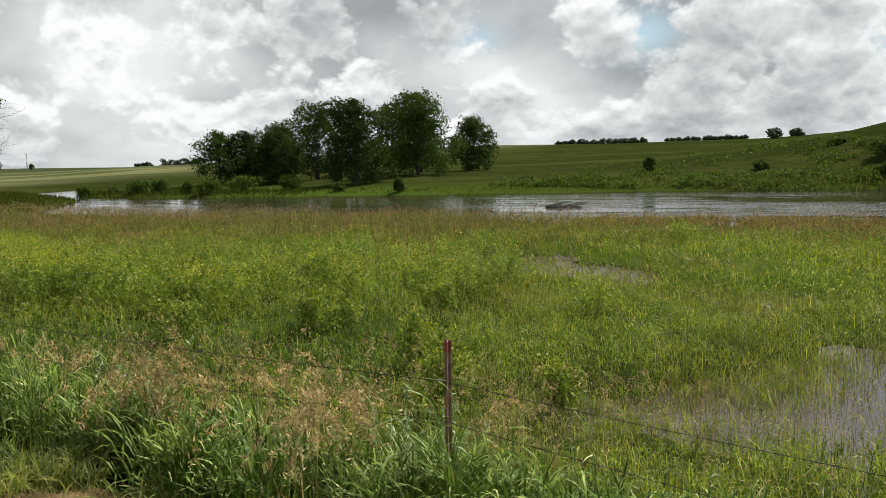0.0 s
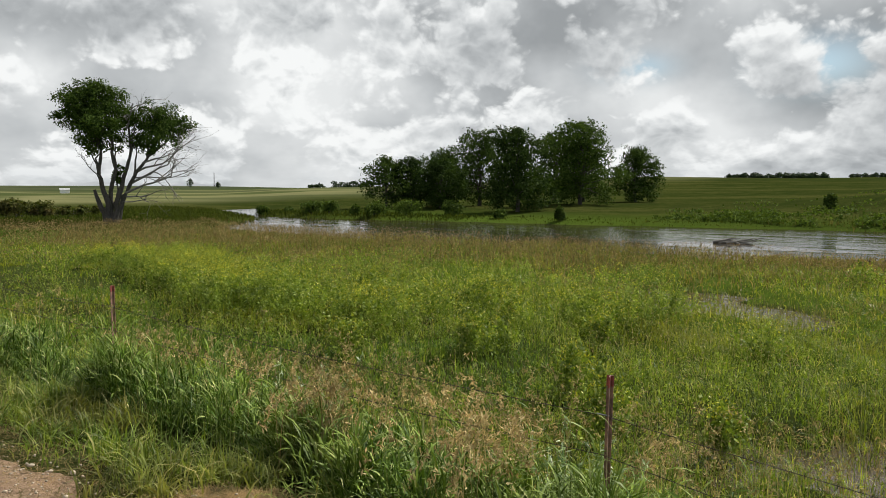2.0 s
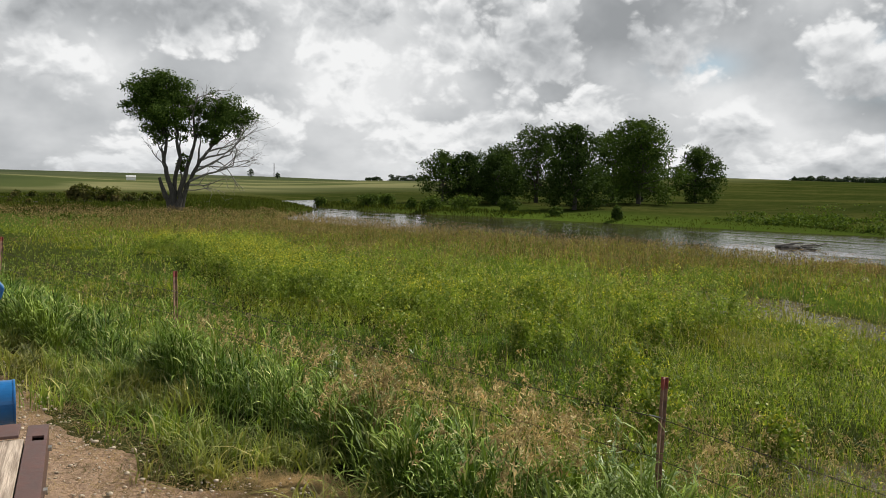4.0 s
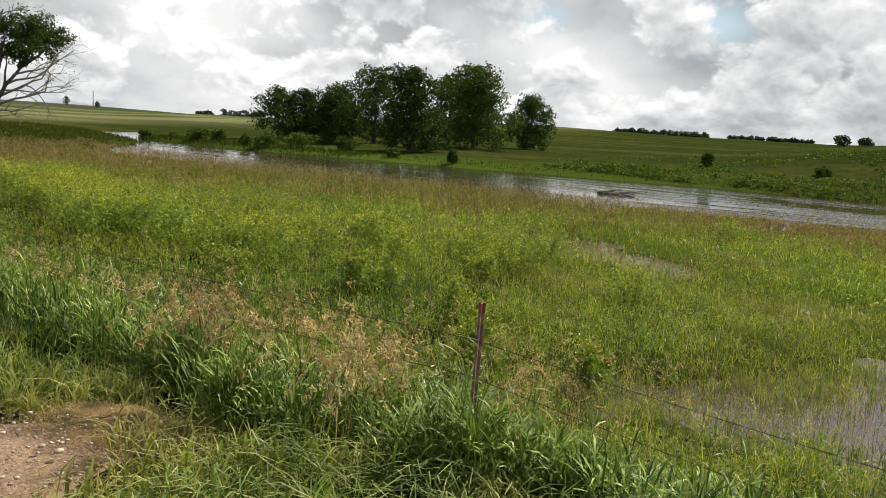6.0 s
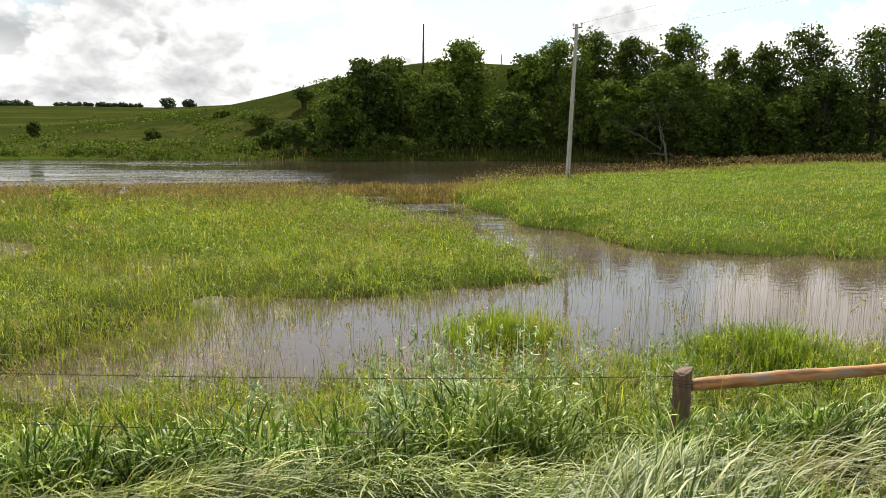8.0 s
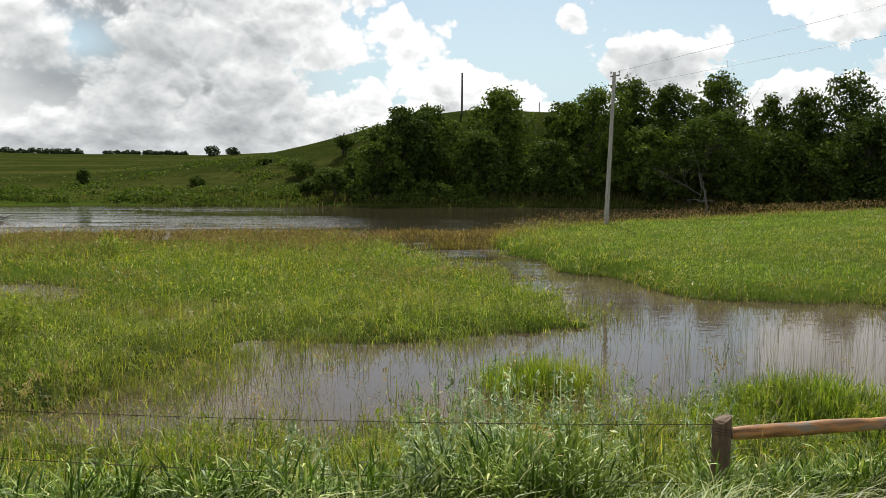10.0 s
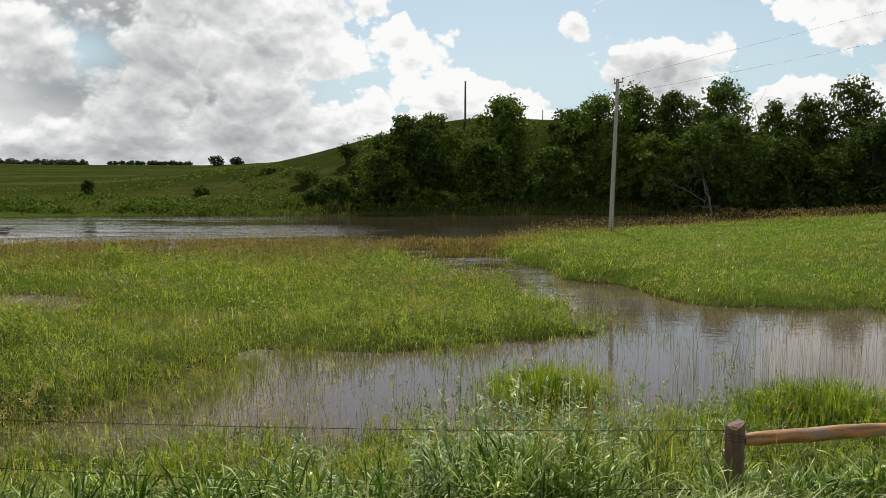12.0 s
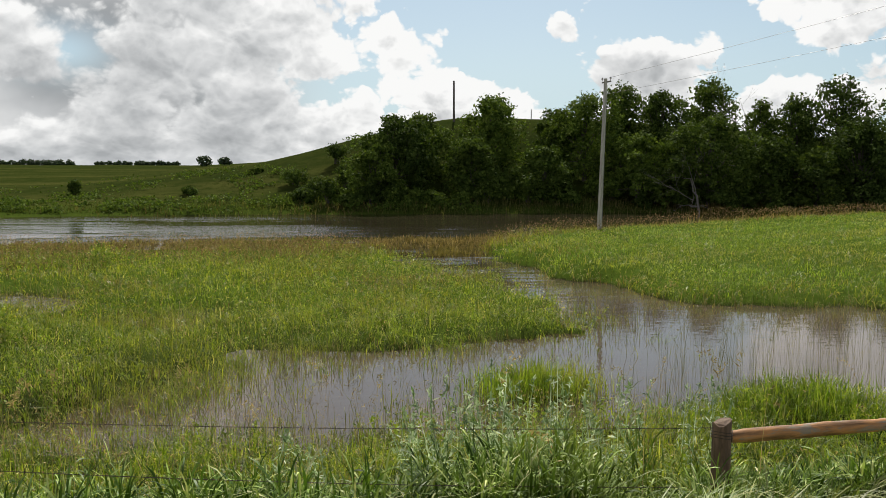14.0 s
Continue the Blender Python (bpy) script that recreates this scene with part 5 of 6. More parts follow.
    reach = np.interp(x, [-75, -30, -8, 6, 12, 45], [20, 17, 10.5, 5.0, 3.5, 3.0]) * (0.3 + 1.3 * fbm(x, y, 4.0, 53))
    keep = (gap > -0.9) & (gap < reach) & (np.hypot(x, y) < 52 + 5 * rng.rand(90000)) & (y < np.interp(x, RIVER[::-1, 0], RIVER[::-1, 1])) & (ground(x, y) > WATER - np.where(np.abs(x - 5) < 3.5, 0.0, 0.14)) & (rng.rand(90000) < np.where(x < -20, 0.75, 1.0))
    x, y = x[keep], y[keep]
    k = len(x)
    stuff("riverbank_grass", blades_mesh("riverbank_grass", on_ground(x, y, -0.02), rng.uniform(0.40, 0.80, k) * np.interp(x, [-14, -6, 10, 16], [1.0, 0.45, 0.45, 0.6]), rng.uniform(0.014, 0.034, k), np.abs(rng.normal(0.5, 0.3, k)), M_BANK, rng, 2), "brown seeding grass along the riverbank", "grass")
    # rust-brown seeding tips over the far meadow
    x, y = scatter(200000, 20, 64, rng, -40, 76, 1.3)
    gap = river_gap(x, y)
    reach = np.interp(x, [-75, -30, -8, 6, 12, 45], [30, 22, 12, 6.5, 5.0, 4.0])
    keep = (gap > -0.3) & (y < np.interp(x, RIVER[::-1, 0], RIVER[::-1, 1])) & (rng.rand(len(x)) < (1 - step(gap / reach + 0.9 * (fbm(x, y, 5.0, 74) - 0.5), 0.6, 1.2))) & (ground(x, y) > WATER - 0.1)
    x, y = x[keep], y[keep]
    specks("seeding_tips", "rust-brown seeding tips over the far meadow", x, y, 0.30, 0.62, 0.030 + np.hypot(x, y) / 900, M_SEED, rng, 0.35)
    # grass standing in the shallow left end of the pool
    x, y = rng.uniform(-8, 7.0, 90000), rng.uniform(7.2, 19.0, 90000)
    deep = WATER - ground(x, y)
    share = step(fbm(x, y, 0.8, 75, 2), 0.40, 0.66) * np.interp(x, [-3, 0, 3, 6], [1.0, 0.62, 0.34, 0.26])
    keep = (deep > -0.03) & (rng.rand(90000) < share * np.exp(-np.clip(deep, 0, 1) * 2.0))
    x, y = x[keep], y[keep]
    k = len(x)
    stuff("drowned_grass", blades_mesh("drowned_grass", np.stack([x, y, np.full(k, WATER - 0.06)], -1), rng.uniform(0.14, 0.44, k), rng.uniform(0.005, 0.009, k), np.abs(rng.normal(0.40, 0.28, k)), M_SLOPE, rng, 3), "ragged green grass standing in the flood water", "grass")
    # olive reeds at the foot of the wooded bank
    x, y = rng.uniform(-24, 60, 60000), rng.uniform(40, 74, 60000)
    gap = river_gap(x, y)
    keep = (gap > -0.3) & (gap < 1.5 + 5.0 * fbm(x, y, 6.0, 76)) & (y > np.interp(x, RIVER[::-1, 0], RIVER[::-1, 1])) & (rng.rand(60000) < np.interp(x, [-24, -4, 6], [0.25, 0.5, 1.0]))
    x, y = x[keep], y[keep]
    k = len(x)
    stuff("far_reeds", blades_mesh("far_reeds", on_ground(x, y, -0.03), rng.uniform(0.3, 0.95, k) * (0.4 + 1.0 * fbm(x, y, 3.0, 77)) * np.interp(x, [-24, 4], [0.5, 1.0]), rng.uniform(0.04, 0.08, k), np.abs(rng.normal(0.3, 0.25, k)), M_OLIVE, rng, 2), "olive reeds along the far waterline", "reeds")
    # drowned sedge where the channel meets the river
    x, y = rng.uniform(-14, 17, 60000), rng.uniform(28, 40, 60000)
    edge = ((x - 2) / 15) ** 2 + ((y - 34.0) / 4.6) ** 2 + 0.9 * (fbm(x, y, 2.0, 54) - 0.5)
    keep = (edge < 1.0) & (fbm(x * 0.5, y, 1.0, 55) > 0.44)
    x, y = x[keep], y[keep]
    P = np.stack([x, y, np.full(len(x), WATER - 0.05)], -1)
    stuff("drowned_sedge", blades_mesh("drowned_sedge", P, rng.uniform(0.15, 0.42, len(x)), rng.uniform(0.02, 0.045, len(x)), np.abs(rng.normal(0.6, 0.4, len(x))), M_BANK, rng, 2), "brown flattened sedge drowned by the flood", "grass")
    # thin reeds in the shallow pool
    x, y = rng.uniform(-13, 14, 80000), rng.uniform(7.2, 24, 80000)
    deep = WATER - ground(x, y)
    keep = (deep > 0.0) & (rng.rand(80000) < 0.5 * np.exp(-deep * 4.5)) & (river_gap(x, y) > 4) & (fbm(x, y, 1.1, 56) > 0.44)
    x, y = x[keep], y[keep]
    stuff("reeds", blades_mesh("reeds", np.stack([x, y, np.full(len(x), WATER - 0.06)], -1), rng.uniform(0.22, 0.62, len(x)), rng.uniform(0.004, 0.008, len(x)), np.abs(rng.normal(0.15, 0.15, len(x))), M_REED, rng, 3), "thin reeds standing in the shallow water", "reeds")
    # ragged grass along the pool's shores
    x, y = rng.uniform(-5, 18, 60000), rng.uniform(7.5, 30, 60000)
    g = ground(x, y)
    keep = (g > WATER - np.where((y > 13) | (x < 3.5), 0.30, 0.16)) & (g < WATER + 0.09) & (river_gap(x, y) > 1.0) & (fbm(x, y, 0.9, 65) > np.where(g > WATER - 0.12, 0.40, 0.54)) & (rng.rand(60000) < 0.7)
    x, y = x[keep], y[keep]
    k = len(x)
    P = np.stack([x, y, np.maximum(ground(x, y), WATER - 0.05)], -1)
    split = rng.rand(k) < 0.5
    for part_name, mat, sel in (("shore_grass", M_MEADOW, split), ("dry_shore_grass", M_BANK, ~split)):
        j = int(sel.sum())
        stuff(part_name, blades_mesh(part_name, P[sel], rng.uniform(0.10, 0.30, j), rng.uniform(0.007, 0.015, j), np.abs(rng.normal(0.6, 0.4, j)), mat, rng, 2), "ragged grass along the shore of the pool", "grass")
    # tufts on the small islands of the pool
    x = np.concatenate([rng.normal(3.5, 0.42, 1900), rng.normal(5.9, 0.6, 2600)])
    y = np.concatenate([rng.normal(10.3, 0.30, 1900), rng.normal(8.2, 0.4, 2600)])
    stuff("island_grass", blades_mesh("island_grass", np.maximum(on_ground(x, y), [-99, -99, WATER - 0.05]), rng.uniform(0.25, 0.62, len(x)), rng.uniform(0.006, 0.012, len(x)), np.abs(rng.normal(0.35, 0.25, len(x))), M_BRIGHT, rng, 3), "bright grass tufts standing out of the pool", "grass")
    # rough grass on the far bank and the hill
    x, y = rng.uniform(-85, 60, 120000), rng.uniform(54, 128, 120000)
    gap = river_gap(x, y)
    keep = (gap > -0.2) & (y > np.interp(x, RIVER[::-1, 0], RIVER[::-1, 1])) & (rng.rand(120000) < 0.9 * (1 - step(gap, 1, 9)))
    x, y = x[keep], y[keep]
    k = len(x)
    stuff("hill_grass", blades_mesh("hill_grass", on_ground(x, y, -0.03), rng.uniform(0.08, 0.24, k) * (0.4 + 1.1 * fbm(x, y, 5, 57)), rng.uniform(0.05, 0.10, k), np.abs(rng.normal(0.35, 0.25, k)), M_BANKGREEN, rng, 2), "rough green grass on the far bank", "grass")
    # the low green bank under the lone tree
    x, y = rng.uniform(-110, -48, 26000), rng.uniform(18, 62, 26000)
    keep = (river_gap(x, y) > 0.0) & (np.hypot(x, y) > 50)
    x, y = x[keep], y[keep]
    k = len(x)
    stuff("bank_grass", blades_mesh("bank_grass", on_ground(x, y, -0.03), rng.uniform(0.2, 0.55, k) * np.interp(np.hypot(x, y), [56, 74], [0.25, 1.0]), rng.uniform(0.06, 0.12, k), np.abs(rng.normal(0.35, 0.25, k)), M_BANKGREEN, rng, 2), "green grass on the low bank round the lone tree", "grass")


def herb_mesh(name, x, y, z, h, rng, mat, per=46, leaf=0.035, ratio=0.4, spread=0.10, low=0.25):
    """Leafy stems: leaves set round a thin stalk."""
    n = len(x)
    s = rng.uniform(low, 1.0, (n, per))
    a = rng.uniform(0, 6.28, (n, per))
    rr = spread * np.sin(np.pi * (0.15 + 0.8 * s)) * rng.uniform(0.2, 1.0, (n, per))
    lean = rng.normal(0, 0.12, (n, 2))
    P = np.stack([x[:, None] + lean[:, :1] * s ** 2 + np.cos(a) * rr, y[:, None] + lean[:, 1:] * s ** 2 + np.sin(a) * rr, z[:, None] + h[:, None] * s], -1).reshape(-1, 3)
    V, q = leaf_verts(P, leaf * rng.uniform(0.6, 1.4, len(P)), rng, ratio, -0.6)
    t = np.linspace(0, 1, 4)
    d = 0.0025
    st = []
    for k in t:
        c = np.stack([x + lean[:, 0] * k ** 2, y + lean[:, 1] * k ** 2, z + h * k], -1)
        st += [c - [d, 0, 0], c + [d, 0, 0]]
    S = np.stack(st, 1).reshape(-1, 3)
    b = np.arange(n)[:, None] * 8 + len(V)
    sq = np.concatenate([b + np.array([[2 * k, 2 * k + 1, 2 * k + 3, 2 * k + 2]]) for k in range(3)])
    return mesh_of(name, np.concatenate([V, S]), [np.concatenate([q, sq])], mat)


def clover(x, y, height, width, seed, flowers=260):
    """A bushy yellow sweet clover."""
    rng = np.random.RandomState(seed)
    z0 = max(float(ground(x, y)), WATER) - 0.03
    ob = thing("sweet_clover", "bushy yellow-flowering clover plant in the meadow", "plant", (x, y, z0), "clover plants in the meadow")
    n = 26
    px, py = rng.normal(0, width * 0.22, n), rng.normal(0, width * 0.22, n)
    h = height * rng.uniform(0.65, 1.0, n) * (1 - 0.5 * np.hypot(px, py) / width)
    part_mesh("stems_and_leaves", herb_mesh("stems_and_leaves", px, py, 0 * px, h, rng, M_HERB, 46, 0.062, 0.6, 0.13), ob)
    k = rng.randint(0, n, flowers)
    s = rng.uniform(0.72, 1.04, flowers)
    P = np.stack([px[k] + rng.normal(0, 0.07, flowers), py[k] + rng.normal(0, 0.07, flowers), h[k] * s], -1)
    V, q = leaf_verts(P, 0.035 * rng.uniform(0.7, 1.5, flowers), rng, 0.4, -1.5)
    tagged(part_mesh("blossom", mesh_of("blossom", V, [q], M_FLOWER), ob), kind="stuff")


def sage(x, y, height, seed):
    rng = np.random.RandomState(seed)
    z0 = max(float(ground(x, y)), WATER) - 0.03
    ob = thing("silver_plant", "slender silver-leaved plant growing by the fence", "plant", (x, y, z0), "silver-leaved plants by the fence")
    n = 7
    px, py = rng.normal(0, 0.13, n), rng.normal(0, 0.13, n)
    part_mesh("stems_and_leaves", herb_mesh("stems_and_leaves", px, py, 0 * px, (height + 0.10) * rng.uniform(0.7, 1.0, n), rng, M_SAGE, 72, 0.052, 0.22, 0.075, 0.2), ob)


# mounds of leafy weeds in the meadow: x, y, radius, height
MOUNDS = [(-15.2, 10.9, 1.25, 1.05), (-13.1, 10.7, 1.25, 1.10), (-11.9, 11.2, 1.1, 1.05), (-11.6, 12.9, 1.0, 0.95), (-9.5, 13.2, 0.7, 0.9), (-9.0, 14.9, 0.7, 0.85), (-7.5, 13.9, 0.6, 1.0),
          (-4.7, 13.8, 0.5, 0.95), (-8.2, 11.0, 0.5, 0.8), (-20.8, 12.5, 1.3, 0.95), (-28.0, 14.0, 1.5, 0.95), (-17.6, 12.0, 1.1, 0.95), (-14.2, 14.0, 1.2, 0.9), (-12.0, 15.6, 1.1, 0.85)]


def build_herbs():
    rng = np.random.RandomState(24)
    # the weedy band across the middle of the meadow
    x, y = rng.uniform(-26, -7, 12000), rng.uniform(8.4, 20, 12000)
    front = weed_front(x) + 1.8 * (fbm(x, y, 2.6, 62) - 0.5)
    band = step(y - front, 0.0, 0.25) * (1 - 0.75 * step(y - front, 1.6, 5.0)) * (1 - step(y, 17, 20))
    mound = step(fbm(x, y, 2.2, 61, 2), 0.30, 0.58)
    keep = (rng.rand(12000) < band * (0.06 + 0.80 * mound)) & (x < -7.0)
    x, y, mound = x[keep], y[keep], mound[keep]
    h = rng.uniform(0.7, 1.05, len(x)) * (0.40 + 0.60 * mound)
    # the thickest mounds of it
    for cx, cy, r, top in MOUNDS:
        n = int(95 * r * r)
        off = rng.normal(0, 0.42 * r, (2, n))
        x, y = np.append(x, cx + off[0]), np.append(y, cy + off[1] * 0.7)
        h = np.append(h, top * rng.uniform(0.6, 1.0, n) * np.exp(-0.35 * np.hypot(off[0], off[1]) / r))
    stuff("weeds", herb_mesh("weeds", x, y, ground(x, y) - 0.03, h, rng, M_HERB, 30, 0.062, 0.5, 0.16), "thick leafy weeds growing over the meadow", "weeds")
    k = rng.rand(len(x)) < 0.15 + 0.65 * step(fbm(x, y, 2.6, 64), 0.42, 0.60)
    n = 11
    P = np.repeat(np.stack([x[k], y[k], ground(x[k], y[k]) + h[k]], -1), n, 0) + rng.normal(0, 1, (k.sum() * n, 3)) * [0.10, 0.10, 0.07]
    V, q = leaf_verts(P, 0.030 * rng.uniform(0.7, 1.5, len(P)), rng, 0.45, -1.0)
    stuff("weed_flowers", mesh_of("weed_flowers", V, [q], M_FLOWER), "small yellow flowers over the weeds", "flowers")
    # low herbs through the whole meadow
    x, y = scatter(8000, 5, 30, rng, -34, 75, 0.9)
    keep = (ground(x, y) > WATER - 0.05) & (y > 4.6) & (fbm(x, y, 2.0, 63) > 0.42)
    x, y = x[keep], y[keep]
    stuff("meadow_herbs", herb_mesh("meadow_herbs", x, y, ground(x, y) - 0.03, rng.uniform(0.25, 0.62, len(x)), rng, M_HERB, 16, 0.046, 0.45, 0.09), "leafy herbs among the meadow grass", "weeds")
    for k, (x, y, h, w) in enumerate([(-4.4, 8.1, 1.15, 0.6), (-5.7, 9.6, 1.0, 0.7), (-3.4, 8.9, 0.85, 0.5), (-8.3, 10.4, 1.0, 0.8), (-6.0, 25.6, 1.0, 1.3), (-9.8, 9.0, 1.0, 0.8), (-12.5, 11.8, 1.05, 0.9),
                                      (-15.0, 14.5, 1.1, 1.2), (-10.8, 14.0, 1.0, 1.0), (-7.2, 12.8, 0.9, 0.7)]):
        clover(x, y, h, w, 600 + k)
    for k, (x, y, h) in enumerate([(1.30, 4.45, 0.95), (1.55, 4.6, 1.05), (1.75, 4.4, 0.90), (2.0, 4.7, 1.0), (1.45, 4.9, 1.1), (1.9, 5.0, 1.1), (2.4, 4.9, 0.95), (2.8, 5.2, 1.0), (1.15, 4.75, 0.85), (3.3, 5.2, 0.9),
                                   (0.35, 4.7, 0.7), (-2.6, 4.2, 0.7), (-2.3, 4.4, 0.75), (-4.9, 4.1, 0.8)]):
        sage(x, y, h, 640 + k)


build_verge()
build_seed_heads()
build_meadow()
build_herbs()


# ---------------------------------------------------------------- the fence
M_RUST = solid("rusty_steel", (0.30, 0.17, 0.125), 0.75, 0.3, 30, 0.4, 0.4, (0.07, 0.05, 0.045))
M_REDTOP = solid("faded_red_paint", (0.22, 0.040, 0.034), 0.6, 0, 40, 0.35, 0.2, (0.16, 0.05, 0.045))
M_WIRE = solid("rusty_wire", (0.075, 0.055, 0.045), 0.6, 0.6, 60, 0.4)
M_POSTWOOD = wood_grain("weathered_post", (0.060, 0.036, 0.024), (0.19, 0.120, 0.078), (3, 3, 14), 0.85, 0.8)
M_RAILWOOD = wood_grain("peeled_rail", (0.095, 0.050, 0.024), (0.47, 0.215, 0.068), (16, 3, 3), 0.7, 0.8, (0.23, 0.185, 0.135))
M_CLIP = solid("galvanised_clip", (0.35, 0.35, 0.34), 0.45, 0.8, 50, 0.2)


def t_post(x, y, top, foot, turn, lean=(0, 0)):
    ob = thing("fence_post", "rusty steel fence post with a red-painted top", "fence post", (x, y, foot), "steel posts of the wire fence")
    ob.matrix_basis = pose(x, y, foot, lean[0], lean[1], turn)
    L = top - foot + 0.15
    part("post", merged(box(0.034, 0.005, L, (0, 0, L / 2 - 0.15), 0.0012), box(0.005, 0.036, L, (0, -0.0205, L / 2 - 0.15), 0.0012)), M_RUST, ob)
    part("red_top", merged(box(0.036, 0.007, 0.055, (0, 0, L - 0.178), 0.0012), box(0.007, 0.038, 0.055, (0, -0.0205, L - 0.178), 0.0012)), M_REDTOP, ob, "faded red painted top")
    stud = bpy.data.meshes.new("stud")
    b = box(0.018, 0.010, 0.014, (0, 0.0075, 0), 0.003)
    b.to_mesh(stud)
    b.free()
    stud.materials.append(M_RUST)
    for k in range(int((L - 0.2) / 0.055)):
        part_mesh("stud", stud, ob).matrix_basis = Matrix.Translation((0, 0, 0.06 + k * 0.055))
    return ob


POSTS = [(-1.93, 3.64, 0.83, 0.63), (-6.91, 3.64, 0.88, 0.69), (-11.94, 3.62, 0.87, 0.68), (-17.0, 3.62, 0.85, 0.66)]
for k, (x, y, top, wire) in enumerate(POSTS):
    t_post(x, y, top, float(ground(x, y)), 20 + 11 * k, ((1.0, 1.2), (0.6, -0.5), (-1, 2), (0, 1))[k])
    clip = thing("wire_clip", "bent wire clip holding the barbed wire", "clip", (x, y, wire), "clips on the fence posts")
    part("loop", rod(0.004, 0.004, 0.07, (-0.035, -0.03, 0), (0, 90, 0), 8), M_CLIP, clip)


def barbed_wire(points, sag, label):
    """Two twisted strands with barbs, hung from point to point."""
    rng = np.random.RandomState(len(label))
    line = []
    for a, b in zip(points[:-1], points[1:]):
        n = 60
        for k in range(n):
            t = k / n
            line.append(np.array(a) * (1 - t) + np.array(b) * t - np.array([0, 0, sag * 4 * t * (1 - t)]))
    line.append(np.array(points[-1], float))
    line = np.array(line)
    ob = thing("barbed_wire", label, "wire", (0, 0, 0), "wires of the fence")
    tw = np.arange(len(line)) * 1.2
    for ph in (0, np.pi):
        off = np.stack([0 * tw, np.cos(tw + ph), np.sin(tw + ph)], -1) * 0.0015
        part_mesh("strand", tubes_mesh("strand", [(line + off, np.full(len(line), 0.0012), 5)], M_WIRE), ob)
    s = np.concatenate([[0], np.cumsum(np.linalg.norm(np.diff(line, axis=0), axis=1))])
    barbs = []
    for d in np.arange(0.05, s[-1], 0.13):
        c = np.array([np.interp(d, s, line[:, i]) for i in range(3)])
        for _ in range(2):
            v = rng.normal(0, 1, 3) * [0.25, 1, 1]
            v *= 0.016 / np.linalg.norm(v)
            barbs.append((np.array([c - v, c, c + v]), np.array([0.0006, 0.0016, 0.0006]), 4))
    tagged(part_mesh("barbs", tubes_mesh("barbs", barbs, M_WIRE), ob), kind="stuff")


Y = 3.60
barbed_wire([(-17.0, Y, 0.66), (-11.94, Y, 0.68), (-6.91, Y, 0.69), (-1.93, Y, 0.63), (2.56, 3.56, 0.36)], 0.03, "rusty top strand of barbed wire between the posts")
barbed_wire([(-17.0, Y, 0.46), (-11.94, Y, 0.48), (-6.91, Y, 0.48), (-1.93, Y, 0.43), (2.56, 3.56, 0.04)], 0.04, "rusty lower strand of barbed wire in the grass")


def wooden_post(x, y, top, r, label):
    z0 = float(ground(x, y)) - 0.1
    ob = thing("wooden_post", label, "fence post", (x, y, z0), "wooden brace posts")
    L = top - z0
    bm = rod(r * 1.04, r, L, sides=20, bevel=0.006)
    for v in bm.verts:
        v.co.x += 0.004 * math.sin(v.co.z * 9 + v.co.y * 30)
        if v.co.z > L * 0.97:
            v.co.z += 0.012 * math.sin(v.co.x * 50) + 0.006 * math.cos(v.co.y * 70)
    part("post", bm, M_POSTWOOD, ob)
    for k in range(3):
        ring = [(np.array([[math.cos(a) * (r + 0.004), math.sin(a) * (r + 0.004), L - 0.05 - 0.016 * k + 0.004 * math.sin(a * 2)] for a in np.linspace(0, 2 * np.pi, 25)]), np.full(25, 0.002), 5)]
        part_mesh("wrapped_wire", tubes_mesh("wrapped_wire", ring, M_WIRE), ob, "wire wrapped round the post")


wooden_post(2.635, 3.62, 0.375, 0.052, "short weathered wooden corner post in tall grass")
wooden_post(5.06, 3.66, 0.42, 0.060, "weathered wooden brace post at the end of the rail")


def brace_rail():
    rng = np.random.RandomState(8)
    a, b = np.array([2.68, 3.62, 0.285]), np.array([5.02, 3.66, 0.335])
    ob = thing("brace_rail", "peeled orange-brown log rail between wooden fence posts", "rail", tuple(a))
    pts = wiggle((0, 0, 0), b - a, 26, 0.004, rng)
    rad = 0.036 + 0.003 * np.sin(np.linspace(0, 9, 26)) + rng.normal(0, 0.0009, 26)
    rad[0] *= 0.86
    part_mesh("log", tubes_mesh("log", [(pts, rad, 18)], M_RAILWOOD), ob)
    for k, p in ((0, pts[0]), (1, pts[-1])):
        part("end_grain", rod(0.033, 0.031, 0.006, tuple(p), (0, 90, 0), 18), M_POSTWOOD, ob, "pale sawn end")


brace_rail()


# ---------------------------------------------------------------- poles and lines
M_POLE = wood_grain("grey_pole_wood", (0.27, 0.25, 0.225), (0.46, 0.44, 0.41), (3, 3, 40), 0.85, 0.5)
M_DARKPOLE = wood_grain("dark_pole_wood", (0.06, 0.05, 0.045), (0.12, 0.10, 0.09), (3, 3, 40), 0.85, 0.5)
M_PORCELAIN = solid("porcelain", (0.30, 0.27, 0.25), 0.25, 0, 20, 0.1)
M_LINE = solid("line_wire", (0.12, 0.12, 0.12), 0.5, 0.7, 30, 0.1)


